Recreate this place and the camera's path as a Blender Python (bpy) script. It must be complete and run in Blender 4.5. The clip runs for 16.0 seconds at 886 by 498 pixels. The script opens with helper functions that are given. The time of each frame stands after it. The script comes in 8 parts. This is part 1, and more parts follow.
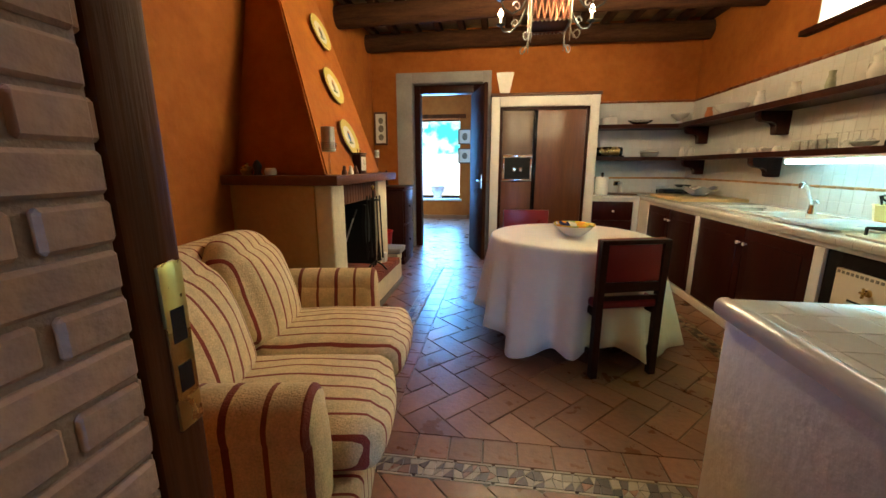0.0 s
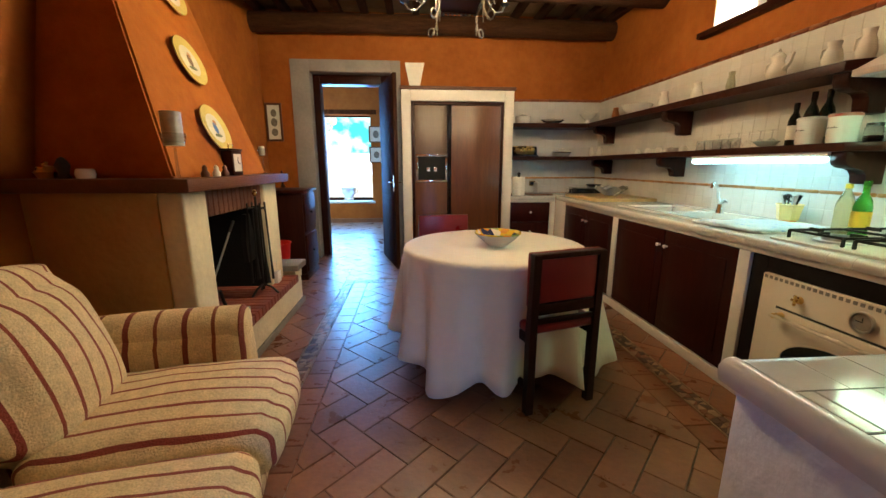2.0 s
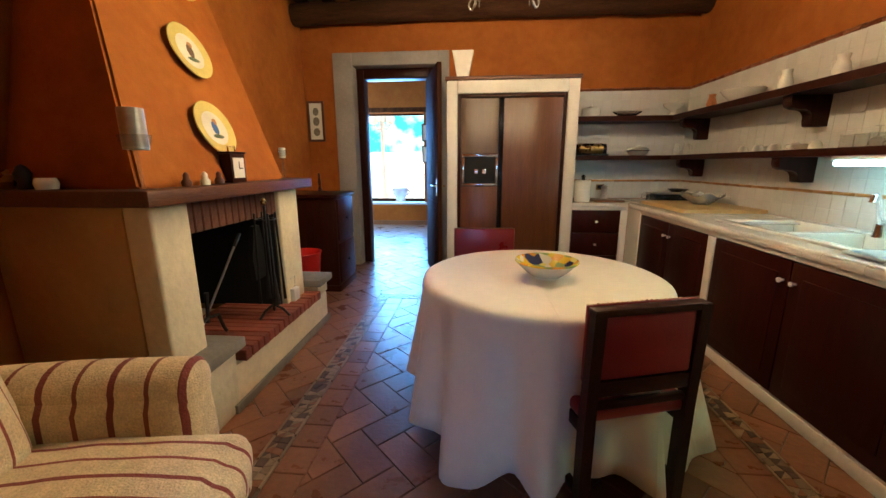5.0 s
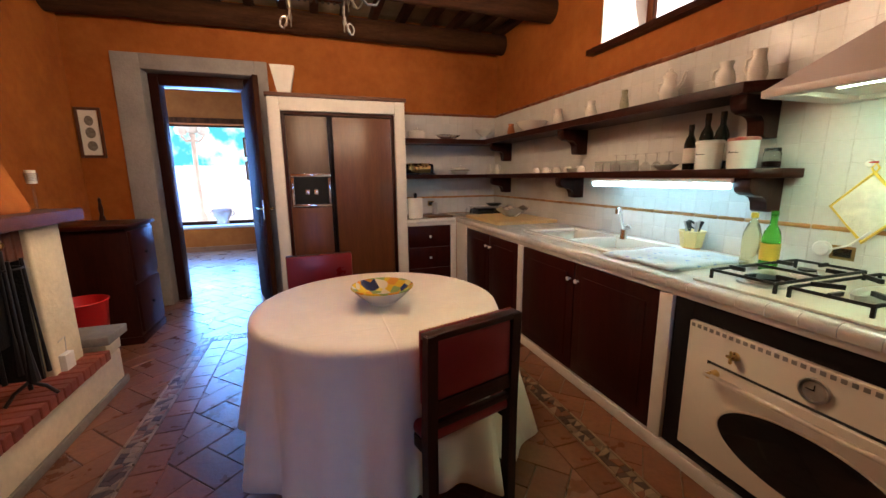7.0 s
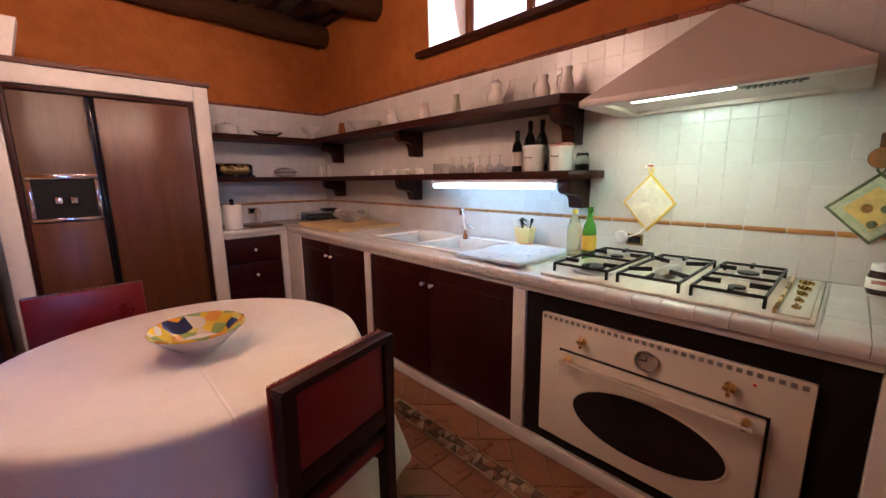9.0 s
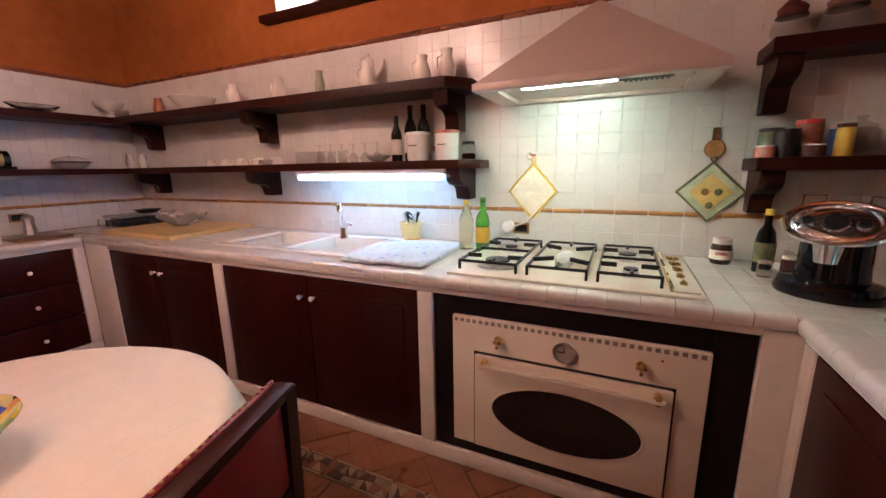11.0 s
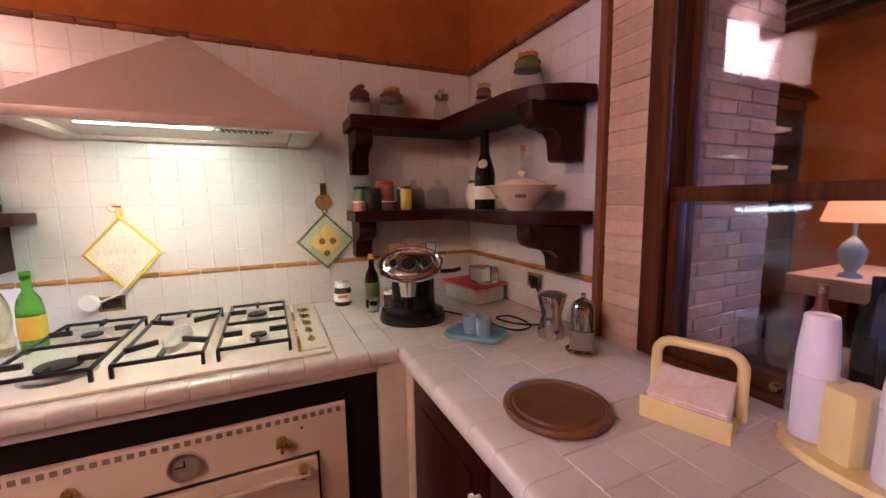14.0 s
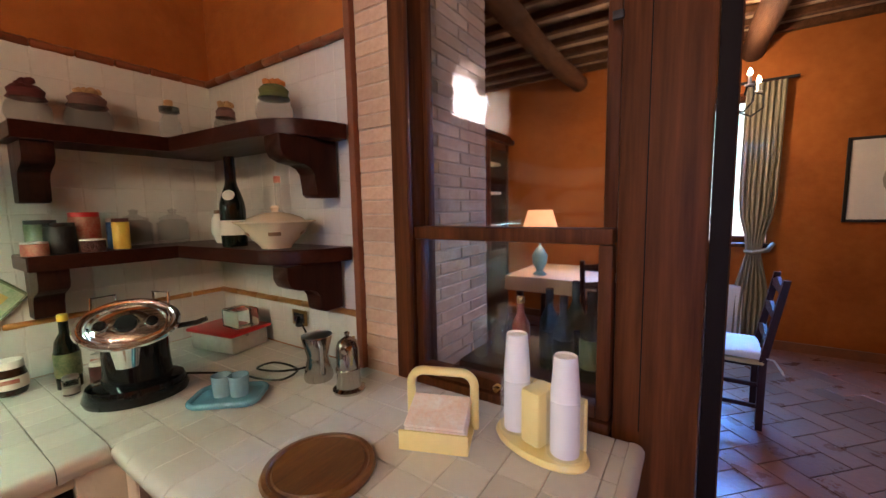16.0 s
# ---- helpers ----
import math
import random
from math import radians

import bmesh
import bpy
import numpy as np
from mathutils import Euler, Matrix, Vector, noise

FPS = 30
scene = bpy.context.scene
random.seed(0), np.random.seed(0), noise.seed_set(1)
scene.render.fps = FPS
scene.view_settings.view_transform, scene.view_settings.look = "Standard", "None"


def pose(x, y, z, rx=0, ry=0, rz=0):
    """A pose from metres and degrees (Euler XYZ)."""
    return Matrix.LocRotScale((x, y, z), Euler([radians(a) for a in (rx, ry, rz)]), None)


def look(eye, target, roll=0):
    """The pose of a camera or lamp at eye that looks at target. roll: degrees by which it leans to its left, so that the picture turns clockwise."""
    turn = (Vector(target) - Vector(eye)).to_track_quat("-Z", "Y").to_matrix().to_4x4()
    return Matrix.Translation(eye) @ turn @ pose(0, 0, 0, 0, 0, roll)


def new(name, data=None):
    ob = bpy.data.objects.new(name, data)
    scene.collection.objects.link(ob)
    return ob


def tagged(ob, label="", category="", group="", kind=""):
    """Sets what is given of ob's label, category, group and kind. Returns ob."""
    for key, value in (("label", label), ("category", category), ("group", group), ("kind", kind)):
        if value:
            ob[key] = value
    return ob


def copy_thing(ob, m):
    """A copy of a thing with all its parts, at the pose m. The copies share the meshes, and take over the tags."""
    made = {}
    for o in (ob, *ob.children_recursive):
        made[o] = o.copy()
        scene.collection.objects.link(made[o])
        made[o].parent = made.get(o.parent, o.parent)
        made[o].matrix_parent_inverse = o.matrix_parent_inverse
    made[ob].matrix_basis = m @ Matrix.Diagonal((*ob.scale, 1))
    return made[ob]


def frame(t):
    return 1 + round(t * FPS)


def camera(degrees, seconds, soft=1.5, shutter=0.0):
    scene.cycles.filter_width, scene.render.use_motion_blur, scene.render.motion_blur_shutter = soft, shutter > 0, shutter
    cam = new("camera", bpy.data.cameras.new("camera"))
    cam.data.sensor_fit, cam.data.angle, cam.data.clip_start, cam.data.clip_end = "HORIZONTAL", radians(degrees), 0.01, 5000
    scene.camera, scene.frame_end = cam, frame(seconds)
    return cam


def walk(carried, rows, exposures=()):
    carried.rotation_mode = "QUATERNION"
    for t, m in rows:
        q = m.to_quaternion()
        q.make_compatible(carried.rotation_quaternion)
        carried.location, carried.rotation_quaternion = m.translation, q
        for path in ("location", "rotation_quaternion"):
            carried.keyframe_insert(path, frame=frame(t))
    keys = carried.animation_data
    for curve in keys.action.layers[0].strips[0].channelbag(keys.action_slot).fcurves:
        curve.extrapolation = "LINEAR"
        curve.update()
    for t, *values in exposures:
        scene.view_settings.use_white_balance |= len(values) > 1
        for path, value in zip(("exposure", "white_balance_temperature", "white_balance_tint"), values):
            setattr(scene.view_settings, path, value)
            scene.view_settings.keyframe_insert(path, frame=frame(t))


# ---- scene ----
cam = camera(98.2, 16.0)
PATH = [
    (0, (0.215, 0.149, 1.211), (-0.055, 2.086, 0.791), -0.0),
    (0.5, (0.156, 0.311, 1.213), (0.238, 2.264, 0.79), 0.1),
    (1, (0.174, 0.393, 1.22), (0.307, 2.343, 0.793), 0.1),
    (1.5, (0.228, 0.475, 1.207), (0.333, 2.425, 0.776), -0.1),
    (2, (0.25, 0.625, 1.212), (0.395, 2.576, 0.79), 0.0),
    (2.5, (0.257, 0.775, 1.217), (0.459, 2.72, 0.798), -0.1),
    (3, (0.267, 0.886, 1.206), (0.189, 2.843, 0.802), 0.1),
    (5.5, (0.467, 1.185, 1.267), (0.296, 3.13, 0.833), -0.2),
    (6, (0.493, 1.189, 1.285), (0.579, 3.146, 0.881), -0.2),
    (6.5, (0.509, 1.19, 1.297), (0.867, 3.121, 0.917), -0.4),
    (7, (0.487, 1.188, 1.309), (1.1, 3.055, 0.939), -0.6),
    (7.5, (0.492, 1.208, 1.304), (1.329, 2.987, 0.937), -0.8),
    (8, (0.518, 1.29, 1.304), (1.583, 2.944, 0.942), -0.8),
    (8.5, (0.51, 1.361, 1.296), (1.748, 2.891, 0.94), -0.7),
    (11, (0.604, 1.731, 1.292), (2.377, 2.558, 0.879), -1.0),
    (11.5, (0.64, 1.767, 1.299), (2.54, 2.226, 0.875), -1.2),
    (12, (0.639, 1.782, 1.319), (2.59, 1.892, 0.892), -1.2),
    (12.5, (0.658, 1.745, 1.324), (2.599, 1.486, 0.918), -1.2),
    (13, (0.699, 1.698, 1.34), (2.588, 1.151, 0.974), -1.0),
    (13.5, (0.725, 1.638, 1.355), (2.591, 0.988, 1.046), -1.0),
    (14, (0.751, 1.621, 1.354), (2.56, 0.805, 1.103), -0.9),
    (14.5, (0.75, 1.602, 1.397), (2.414, 0.525, 1.129), -1.3),
    (15, (0.752, 1.592, 1.406), (2.205, 0.24, 1.161), -1.3),
    (15.5, (0.745, 1.569, 1.423), (2.003, 0.032, 1.189), -1.1),
    (16, (0.741, 1.549, 1.439), (1.832, -0.114, 1.23), -1.1),
]
EXPOSE = [(0, 0.64, 6500, -2), (3, 0.58, 6500, 2), (6, 0.52, 6400, 7), (7, 0.38, 6350, 22), (8, 0.22, 6250, 43), (9.5, 0.36, 6080, 46), (11.5, 0.56, 6180, 56), (13, 0.5, 6480, 68), (14.5, 0.68, 6480, 62), (15.1, 0.8, 6300, 42), (16, 0.86, 6050, 22)]
walk(cam, [(t, look(eye, target, roll)) for t, eye, target, roll in PATH], EXPOSE)

# ---- world, lights ----
world = bpy.data.worlds.new("world")
scene.world = world
world.use_nodes = True
sky = world.node_tree.nodes.new("ShaderNodeTexSky")
sky.sky_type, sky.sun_disc, sky.sun_elevation, sky.sun_rotation = "NISHITA", False, radians(55), radians(200)
bg = world.node_tree.nodes["Background"]
bg.inputs["Strength"].default_value = 0.12
world.node_tree.links.new(sky.outputs[0], bg.inputs["Color"])


def lamp(name, kind, m, energy, color, size=0.1, size_y=None):
    d = bpy.data.lights.new(name, kind)
    d.energy, d.color = energy, color
    if kind == "AREA":
        d.shape, d.size, d.size_y = "RECTANGLE", size, size_y or size
    elif kind == "SUN":
        d.angle = radians(0.5)
    else:
        d.shadow_soft_size = size
    ob = new(name, d)
    ob.matrix_world = m
    return ob


WARM = (1.0, 0.74, 0.44)
DAY = (0.11, 0.38, 1.0)
lamp("sun", "SUN", look((0, 0, 0), (0.7, 0.2, -1.0)), 5.0, (1.0, 0.95, 0.88))
lamp("far_window_daylight", "AREA", look((-1.3, 9.1, 1.37), (-1.0, 5.0, 0.6)), 165, DAY, 1.2, 1.75)
lamp("dining_window_daylight", "AREA", look((0.515, -3.4, 1.77), (0.42, -1.7, 0.0)), 44, DAY, 0.7, 1.3).data.spread = radians(105)
# added fill from an unseen side opening, brightens the far room's window wall
lamp("far_side_unseen_fill", "AREA", look((-3.28, 7.8, 1.55), (-1.0, 8.3, 1.2)), 50, (0.45, 0.7, 1.0), 1.1, 1.2)
lamp("high_window_daylight", "AREA", look((3.14, 3.27, 2.637), (0.4, 2.9, 1.9)), 38, (1.0, 0.82, 0.68), 1.3, 0.655)
CHX, CHY, CHZ = 0.565, 3.42, 2.1                    # lowest point of the kitchen chandelier
CHAND = [(CHX + 0.44 * math.cos(radians(a)), CHY + 0.44 * math.sin(radians(a)), CHZ + 0.26) for a in (35, 145, 215, 325)]
for p in CHAND:
    lamp("chandelier_bulb_light", "POINT", Matrix.Translation((p[0], p[1], p[2] + 0.09)), 24, WARM, 0.03)
lamp("dining_lamp_light", "POINT", Matrix.Translation((2.05, -2.25, 1.29)), 5, WARM, 0.03)
lamp("dining_chandelier_light", "POINT", Matrix.Translation((0.59, -2.35, 2.5)), 30, WARM, 0.03)

# ---- materials ----
MATS = {}


def nodes_of(name):
    m = bpy.data.materials.new(name)
    m.use_nodes = True
    nt = m.node_tree
    return m, nt, nt.nodes["Principled BSDF"]


def M(name, c, r=0.5, metal=0.0, var=0.25, scale=6.0, stretch=(1, 1, 1), bump=0.1, bscale=80.0, rand=0.0, c2=None, coat=0.0, trans=0.0, ior=1.5, emit=None, fine=0.5, spec=0.5, rvar=0.1, sheen=0.0):
    """A surface with two scales of colour variation, roughness variation and fine relief."""
    if name in MATS:
        return MATS[name]
    m, nt, b = nodes_of(name)
    N, L = nt.nodes.new, nt.links.new
    tc = N("ShaderNodeTexCoord")
    mp = N("ShaderNodeMapping")
    mp.inputs["Scale"].default_value = stretch
    L(tc.outputs["Object"], mp.inputs[0])
    n1 = N("ShaderNodeTexNoise")
    n1.inputs["Scale"].default_value, n1.inputs["Detail"].default_value, n1.inputs["Roughness"].default_value = scale, 5, 0.62
    L(mp.outputs[0], n1.inputs["Vector"])
    n2 = N("ShaderNodeTexNoise")
    n2.inputs["Scale"].default_value, n2.inputs["Detail"].default_value = scale * 7, 3
    L(mp.outputs[0], n2.inputs["Vector"])
    mix = N("ShaderNodeMix")
    mix.data_type = "FLOAT"
    mix.inputs[0].default_value = fine * 0.6
    L(n1.outputs[0], mix.inputs[2])
    L(n2.outputs[0], mix.inputs[3])
    ramp = N("ShaderNodeValToRGB")
    ramp.color_ramp.elements[0].position, ramp.color_ramp.elements[1].position = 0.32, 0.68
    lo = c2 or tuple(x * (1 - var) for x in c)
    hi = c if c2 else tuple(min(1, x * (1 + var * 0.5)) for x in c)
    ramp.color_ramp.elements[0].color = (*lo, 1)
    ramp.color_ramp.elements[1].color = (*hi, 1)
    L(mix.outputs[0], ramp.inputs[0])
    out = ramp.outputs[0]
    if rand:
        oi = N("ShaderNodeObjectInfo")
        ge = N("ShaderNodeNewGeometry")
        ad = N("ShaderNodeMath")
        L(oi.outputs["Random"], ad.inputs[0])
        L(ge.outputs["Random Per Island"], ad.inputs[1])
        fr = N("ShaderNodeMath")
        fr.operation = "FRACT"
        L(ad.outputs[0], fr.inputs[0])
        mr = N("ShaderNodeMapRange")
        mr.inputs["To Min"].default_value, mr.inputs["To Max"].default_value = 1 - rand, 1 + rand * 0.6
        L(fr.outputs[0], mr.inputs[0])
        hs = N("ShaderNodeHueSaturation")
        L(mr.outputs[0], hs.inputs["Value"])
        L(out, hs.inputs["Color"])
        out = hs.outputs[0]
    L(out, b.inputs["Base Color"])
    rr = N("ShaderNodeMapRange")
    rr.inputs["To Min"].default_value, rr.inputs["To Max"].default_value = max(0.02, r - rvar), min(1, r + rvar)
    L(n1.outputs[0], rr.inputs[0])
    L(rr.outputs[0], b.inputs["Roughness"])
    b.inputs["Metallic"].default_value = metal
    b.inputs["Coat Weight"].default_value = coat
    b.inputs["Coat Roughness"].default_value = 0.1
    b.inputs["Transmission Weight"].default_value = trans
    b.inputs["IOR"].default_value = ior
    b.inputs["Specular IOR Level"].default_value = spec
    b.inputs["Sheen Weight"].default_value = sheen
    if emit:
        b.inputs["Emission Color"].default_value = (*emit[:3], 1)
        b.inputs["Emission Strength"].default_value = emit[3]
    if bump:
        n3 = N("ShaderNodeTexNoise")
        n3.inputs["Scale"].default_value, n3.inputs["Detail"].default_value = bscale, 4
        L(mp.outputs[0], n3.inputs["Vector"])
        am = N("ShaderNodeMath")
        L(n3.outputs[0], am.inputs[0])
        L(n1.outputs[0], am.inputs[1])
        bp = N("ShaderNodeBump")
        bp.inputs["Strength"].default_value, bp.inputs["Distance"].default_value = bump, 0.01
        L(am.outputs[0], bp.inputs["Height"])
        L(bp.outputs[0], b.inputs["Normal"])
    MATS[name] = m
    return m


def stripes(name, axis, c, lines, pitch, r=0.9):
    """Woven cloth with thin coloured stripes across one axis."""
    m = M(name, c, r, var=0.32, scale=22, bump=0.6, bscale=180, sheen=0.08, fine=0.9)
    nt = m.node_tree
    N, L = nt.nodes.new, nt.links.new
    b = nt.nodes["Principled BSDF"]
    base = b.inputs["Base Color"].links[0].from_socket
    tc = N("ShaderNodeTexCoord")
    sp = N("ShaderNodeSeparateXYZ")
    L(tc.outputs["Object"], sp.inputs[0])
    wob = N("ShaderNodeTexNoise")
    wob.inputs["Scale"].default_value = 7.0
    L(tc.outputs["Object"], wob.inputs["Vector"])
    wm = N("ShaderNodeMath")
    wm.operation, wm.inputs[1].default_value = "MULTIPLY", 0.012
    L(wob.outputs[0], wm.inputs[0])
    ad = N("ShaderNodeMath")
    L(sp.outputs[axis], ad.inputs[0])
    L(wm.outputs[0], ad.inputs[1])
    mm = N("ShaderNodeMath")
    mm.operation, mm.inputs[1].default_value = "DIVIDE", pitch
    L(ad.outputs[0], mm.inputs[0])
    fr = N("ShaderNodeMath")
    fr.operation = "FRACT"
    L(mm.outputs[0], fr.inputs[0])
    for pos, width, col in lines:
        cmp_ = N("ShaderNodeMath")
        cmp_.operation, cmp_.inputs[1].default_value, cmp_.inputs[2].default_value = "COMPARE", pos, width / 2
        L(fr.outputs[0], cmp_.inputs[0])
        fade = N("ShaderNodeMath")
        fade.operation, fade.inputs[1].default_value = "MULTIPLY", 0.94
        L(cmp_.outputs[0], fade.inputs[0])
        mx = N("ShaderNodeMix")
        mx.data_type = "RGBA"
        L(fade.outputs[0], mx.inputs[0])
        L(base, mx.inputs[6])
        mx.inputs[7].default_value = (*col, 1)
        base = mx.outputs[2]
    L(base, b.inputs["Base Color"])
    return m


ORANGE = M("orange_plaster", (0.43, 0.138, 0.025), 0.8, c2=(0.29, 0.078, 0.013), scale=1.9, bump=0.35, bscale=22, fine=0.45, spec=0.2)
WHITE = M("white_plaster", (0.68, 0.63, 0.55), 0.8, var=0.1, scale=3, bump=0.3, bscale=30)
OCHRE = M("ochre_plaster", (0.52, 0.33, 0.13), 0.85, c2=(0.42, 0.24, 0.085), scale=3, bump=0.4, bscale=30)
CREAM = M("cream_plaster", (0.72, 0.62, 0.42), 0.85, var=0.18, scale=4, bump=0.5, bscale=25)
GREYSTONE = M("grey_stone", (0.23, 0.21, 0.18), 0.8, var=0.25, scale=5, bump=0.4, bscale=45)
PIETRA = M("door_stone", (0.36, 0.33, 0.3), 0.85, var=0.2, scale=4, bump=0.4, bscale=60)
COTTO = M("terracotta", (0.3, 0.12, 0.055), 0.3, c2=(0.18, 0.075, 0.04), scale=5, bump=0.15, bscale=40, rand=0.28, spec=0.5, rvar=0.12)
GROUT = M("grout", (0.2, 0.15, 0.11), 0.9, scale=20, bump=0.4)
MOSA = M("mosaic_light", (0.36, 0.26, 0.17), 0.4, scale=12, rand=0.35)
MOSB = M("mosaic_dark", (0.09, 0.05, 0.035), 0.4, scale=12, rand=0.4)
DARKWOOD = M("dark_wood", (0.045, 0.009, 0.0045), 0.36, c2=(0.016, 0.0035, 0.002), scale=3, stretch=(1, 9, 9), bump=0.1, bscale=50, spec=0.16)
DARKWOODV = M("dark_wood_upright", (0.042, 0.0095, 0.005), 0.38, c2=(0.016, 0.004, 0.002), scale=3, stretch=(9, 9, 1), bump=0.1, bscale=50, spec=0.16)
CABINET = M("mahogany_cabinet", (0.038, 0.0055, 0.003), 0.34, c2=(0.018, 0.0028, 0.0016), scale=3, stretch=(8, 8, 1), bump=0.05, bscale=60, spec=0.14)
CHERRY = M("cherry_panel", (0.13, 0.042, 0.012), 0.34, c2=(0.07, 0.021, 0.007), scale=2.2, stretch=(7, 7, 0.8), bump=0.05, bscale=40)
GREYWOOD = M("grey_brown_panel", (0.11, 0.056, 0.028), 0.36, c2=(0.07, 0.034, 0.018), scale=2.2, stretch=(7, 7, 0.8), bump=0.05, bscale=40)
BEAM = M("beam_wood", (0.085, 0.038, 0.018), 0.85, c2=(0.03, 0.012, 0.007), scale=3, stretch=(1, 7, 7), bump=0.7, bscale=16, spec=0.1)
BEAMY = M("beam_wood_y", (0.11, 0.05, 0.022), 0.8, c2=(0.045, 0.018, 0.009), scale=3, stretch=(7, 1, 7), bump=0.6, bscale=18, spec=0.12)
PIANELLE = M("ceiling_tile", (0.42, 0.3, 0.19), 0.9, c2=(0.3, 0.18, 0.1), scale=5, bump=0.3, rand=0.25)
MANTEL = M("mantel_wood", (0.13, 0.042, 0.015), 0.5, c2=(0.075, 0.022, 0.009), scale=3, stretch=(6, 1, 6), bump=0.3, bscale=25)
FRAMEWOOD = M("frame_wood", (0.13, 0.041, 0.012), 0.55, c2=(0.036, 0.01, 0.003), scale=2.6, stretch=(7, 7, 0.35), bump=0.12, bscale=26, spec=0.09, fine=0.35)
BRICK = M("pink_brick", (0.62, 0.43, 0.28), 0.85, c2=(0.48, 0.3, 0.19), scale=9, bump=0.45, bscale=40, rand=0.18)
MORTAR = M("mortar", (0.52, 0.4, 0.29), 0.95, scale=14, bump=0.5)
# darker brick and mortar: the door pier's low light put into the colour
SHADEDBRICK = M("shaded_brick", (0.42, 0.255, 0.17), 0.9, c2=(0.28, 0.165, 0.115), scale=9, bump=0.5, bscale=40, rand=0.2)
SHADEDMORTAR = M("shaded_mortar", (0.32, 0.22, 0.16), 0.95, scale=14, bump=0.5)
REDBRICK = M("red_brick", (0.28, 0.07, 0.04), 0.7, c2=(0.19, 0.045, 0.028), scale=9, bump=0.4, bscale=40, rand=0.3)
SOOTBRICK = M("smoked_brick", (0.15, 0.052, 0.026), 0.8, c2=(0.08, 0.026, 0.014), scale=9, bump=0.4, bscale=40, rand=0.3)
SOOT = M("soot", (0.012, 0.011, 0.01), 0.95, scale=6, bump=0.5)
TILE = M("white_tile", (0.64, 0.62, 0.57), 0.25, var=0.06, scale=5, bump=0.05, bscale=14, rand=0.05, rvar=0.05)
TILEGROUT = M("tile_grout", (0.6, 0.57, 0.51), 0.9, scale=20)
CTILE = M("counter_tile", (0.62, 0.58, 0.52), 0.14, var=0.07, scale=5, bump=0.05, bscale=12, rand=0.07, rvar=0.05)
CGROUT = M("counter_grout", (0.42, 0.35, 0.28), 0.9, scale=20)
LISTELLO = M("bamboo_trim", (0.5, 0.24, 0.06), 0.35, c2=(0.36, 0.15, 0.035), scale=10, rand=0.25)
REDTRIM = M("red_trim", (0.3, 0.09, 0.028), 0.5, c2=(0.2, 0.055, 0.018), scale=10, rand=0.3)
CLOTH = M("tablecloth", (0.8, 0.69, 0.52), 0.85, var=0.08, scale=3, bump=0.15, bscale=320, sheen=0.2)
def creases(m, lines):
    """Pressed folds: fine ridges across the cloth at the given x or y."""
    nt = m.node_tree
    N, L = nt.nodes.new, nt.links.new
    b = nt.nodes["Principled BSDF"]
    tc, sp = N("ShaderNodeTexCoord"), N("ShaderNodeSeparateXYZ")
    L(tc.outputs["Object"], sp.inputs[0])
    total = None
    for axis, at in lines:
        c = N("ShaderNodeMath")
        c.operation, c.inputs[1].default_value = "SUBTRACT", at
        L(sp.outputs[axis], c.inputs[0])
        d = N("ShaderNodeMath")
        d.operation = "ABSOLUTE"
        L(c.outputs[0], d.inputs[0])
        r = N("ShaderNodeMapRange")
        r.inputs["From Max"].default_value, r.inputs["To Min"].default_value, r.inputs["To Max"].default_value = 0.006, 1.0, 0.0
        L(d.outputs[0], r.inputs[0])
        if total is None:
            total = r.outputs[0]
        else:
            mx = N("ShaderNodeMath")
            mx.operation = "MAXIMUM"
            L(total, mx.inputs[0])
            L(r.outputs[0], mx.inputs[1])
            total = mx.outputs[0]
    bp = N("ShaderNodeBump")
    bp.inputs["Strength"].default_value, bp.inputs["Distance"].default_value = 0.35, 0.003
    old = b.inputs["Normal"].links[0].from_socket
    L(total, bp.inputs["Height"])
    L(old, bp.inputs["Normal"])
    L(bp.outputs[0], b.inputs["Normal"])


creases(CLOTH, ((0, -0.02), (0, 0.33), (1, 0.06), (1, -0.34)))
LEATHER = M("red_leather", (0.22, 0.01, 0.012), 0.3, var=0.18, scale=4, bump=0.08, bscale=160, fine=0.3)
BRASS = M("brass", (0.62, 0.42, 0.15), 0.28, metal=1, scale=9, bump=0.02)
CHROME = M("chrome", (0.87, 0.92, 0.96), 0.1, metal=1, var=0.1, scale=5, bump=0.02, rvar=0.05)
STEEL = M("brushed_steel", (0.6, 0.58, 0.55), 0.3, metal=1, var=0.15, scale=5, bump=0.03)
IRON = M("black_iron", (0.018, 0.017, 0.016), 0.5, metal=0.4, scale=9, bump=0.2)
ENAMEL = M("cream_enamel", (0.7, 0.62, 0.5), 0.22, var=0.05, scale=3, bump=0.02, rvar=0.05)
HOODWHITE = M("hood_enamel", (0.52, 0.41, 0.34), 0.35, var=0.05, scale=3, bump=0.02)
BLACKGLASS = M("black_glass", (0.008, 0.007, 0.007), 0.06, var=0.1, bump=0, rvar=0.03)
BLACKPL = M("black_plastic", (0.012, 0.012, 0.013), 0.25, bump=0.02)
GLOSSBLACK = M("gloss_black", (0.006, 0.006, 0.007), 0.08, bump=0, rvar=0.04, spec=0.35)
CERAMIC = M("white_ceramic", (0.78, 0.74, 0.66), 0.18, var=0.06, bump=0.02, rvar=0.05)
PANE = M("window_glass", (0.95, 0.97, 0.96), 0.03, trans=1.0, var=0.02, bump=0, ior=1.45, rvar=0.02)
GLASS = M("clear_glass", (0.97, 0.98, 0.97), 0.03, trans=1.0, ior=1.4, var=0.01, bump=0, rvar=0.02)
CLEARPL = M("clear_plastic", (0.8, 0.82, 0.84), 0.06, var=0.02, bump=0, rvar=0.02)
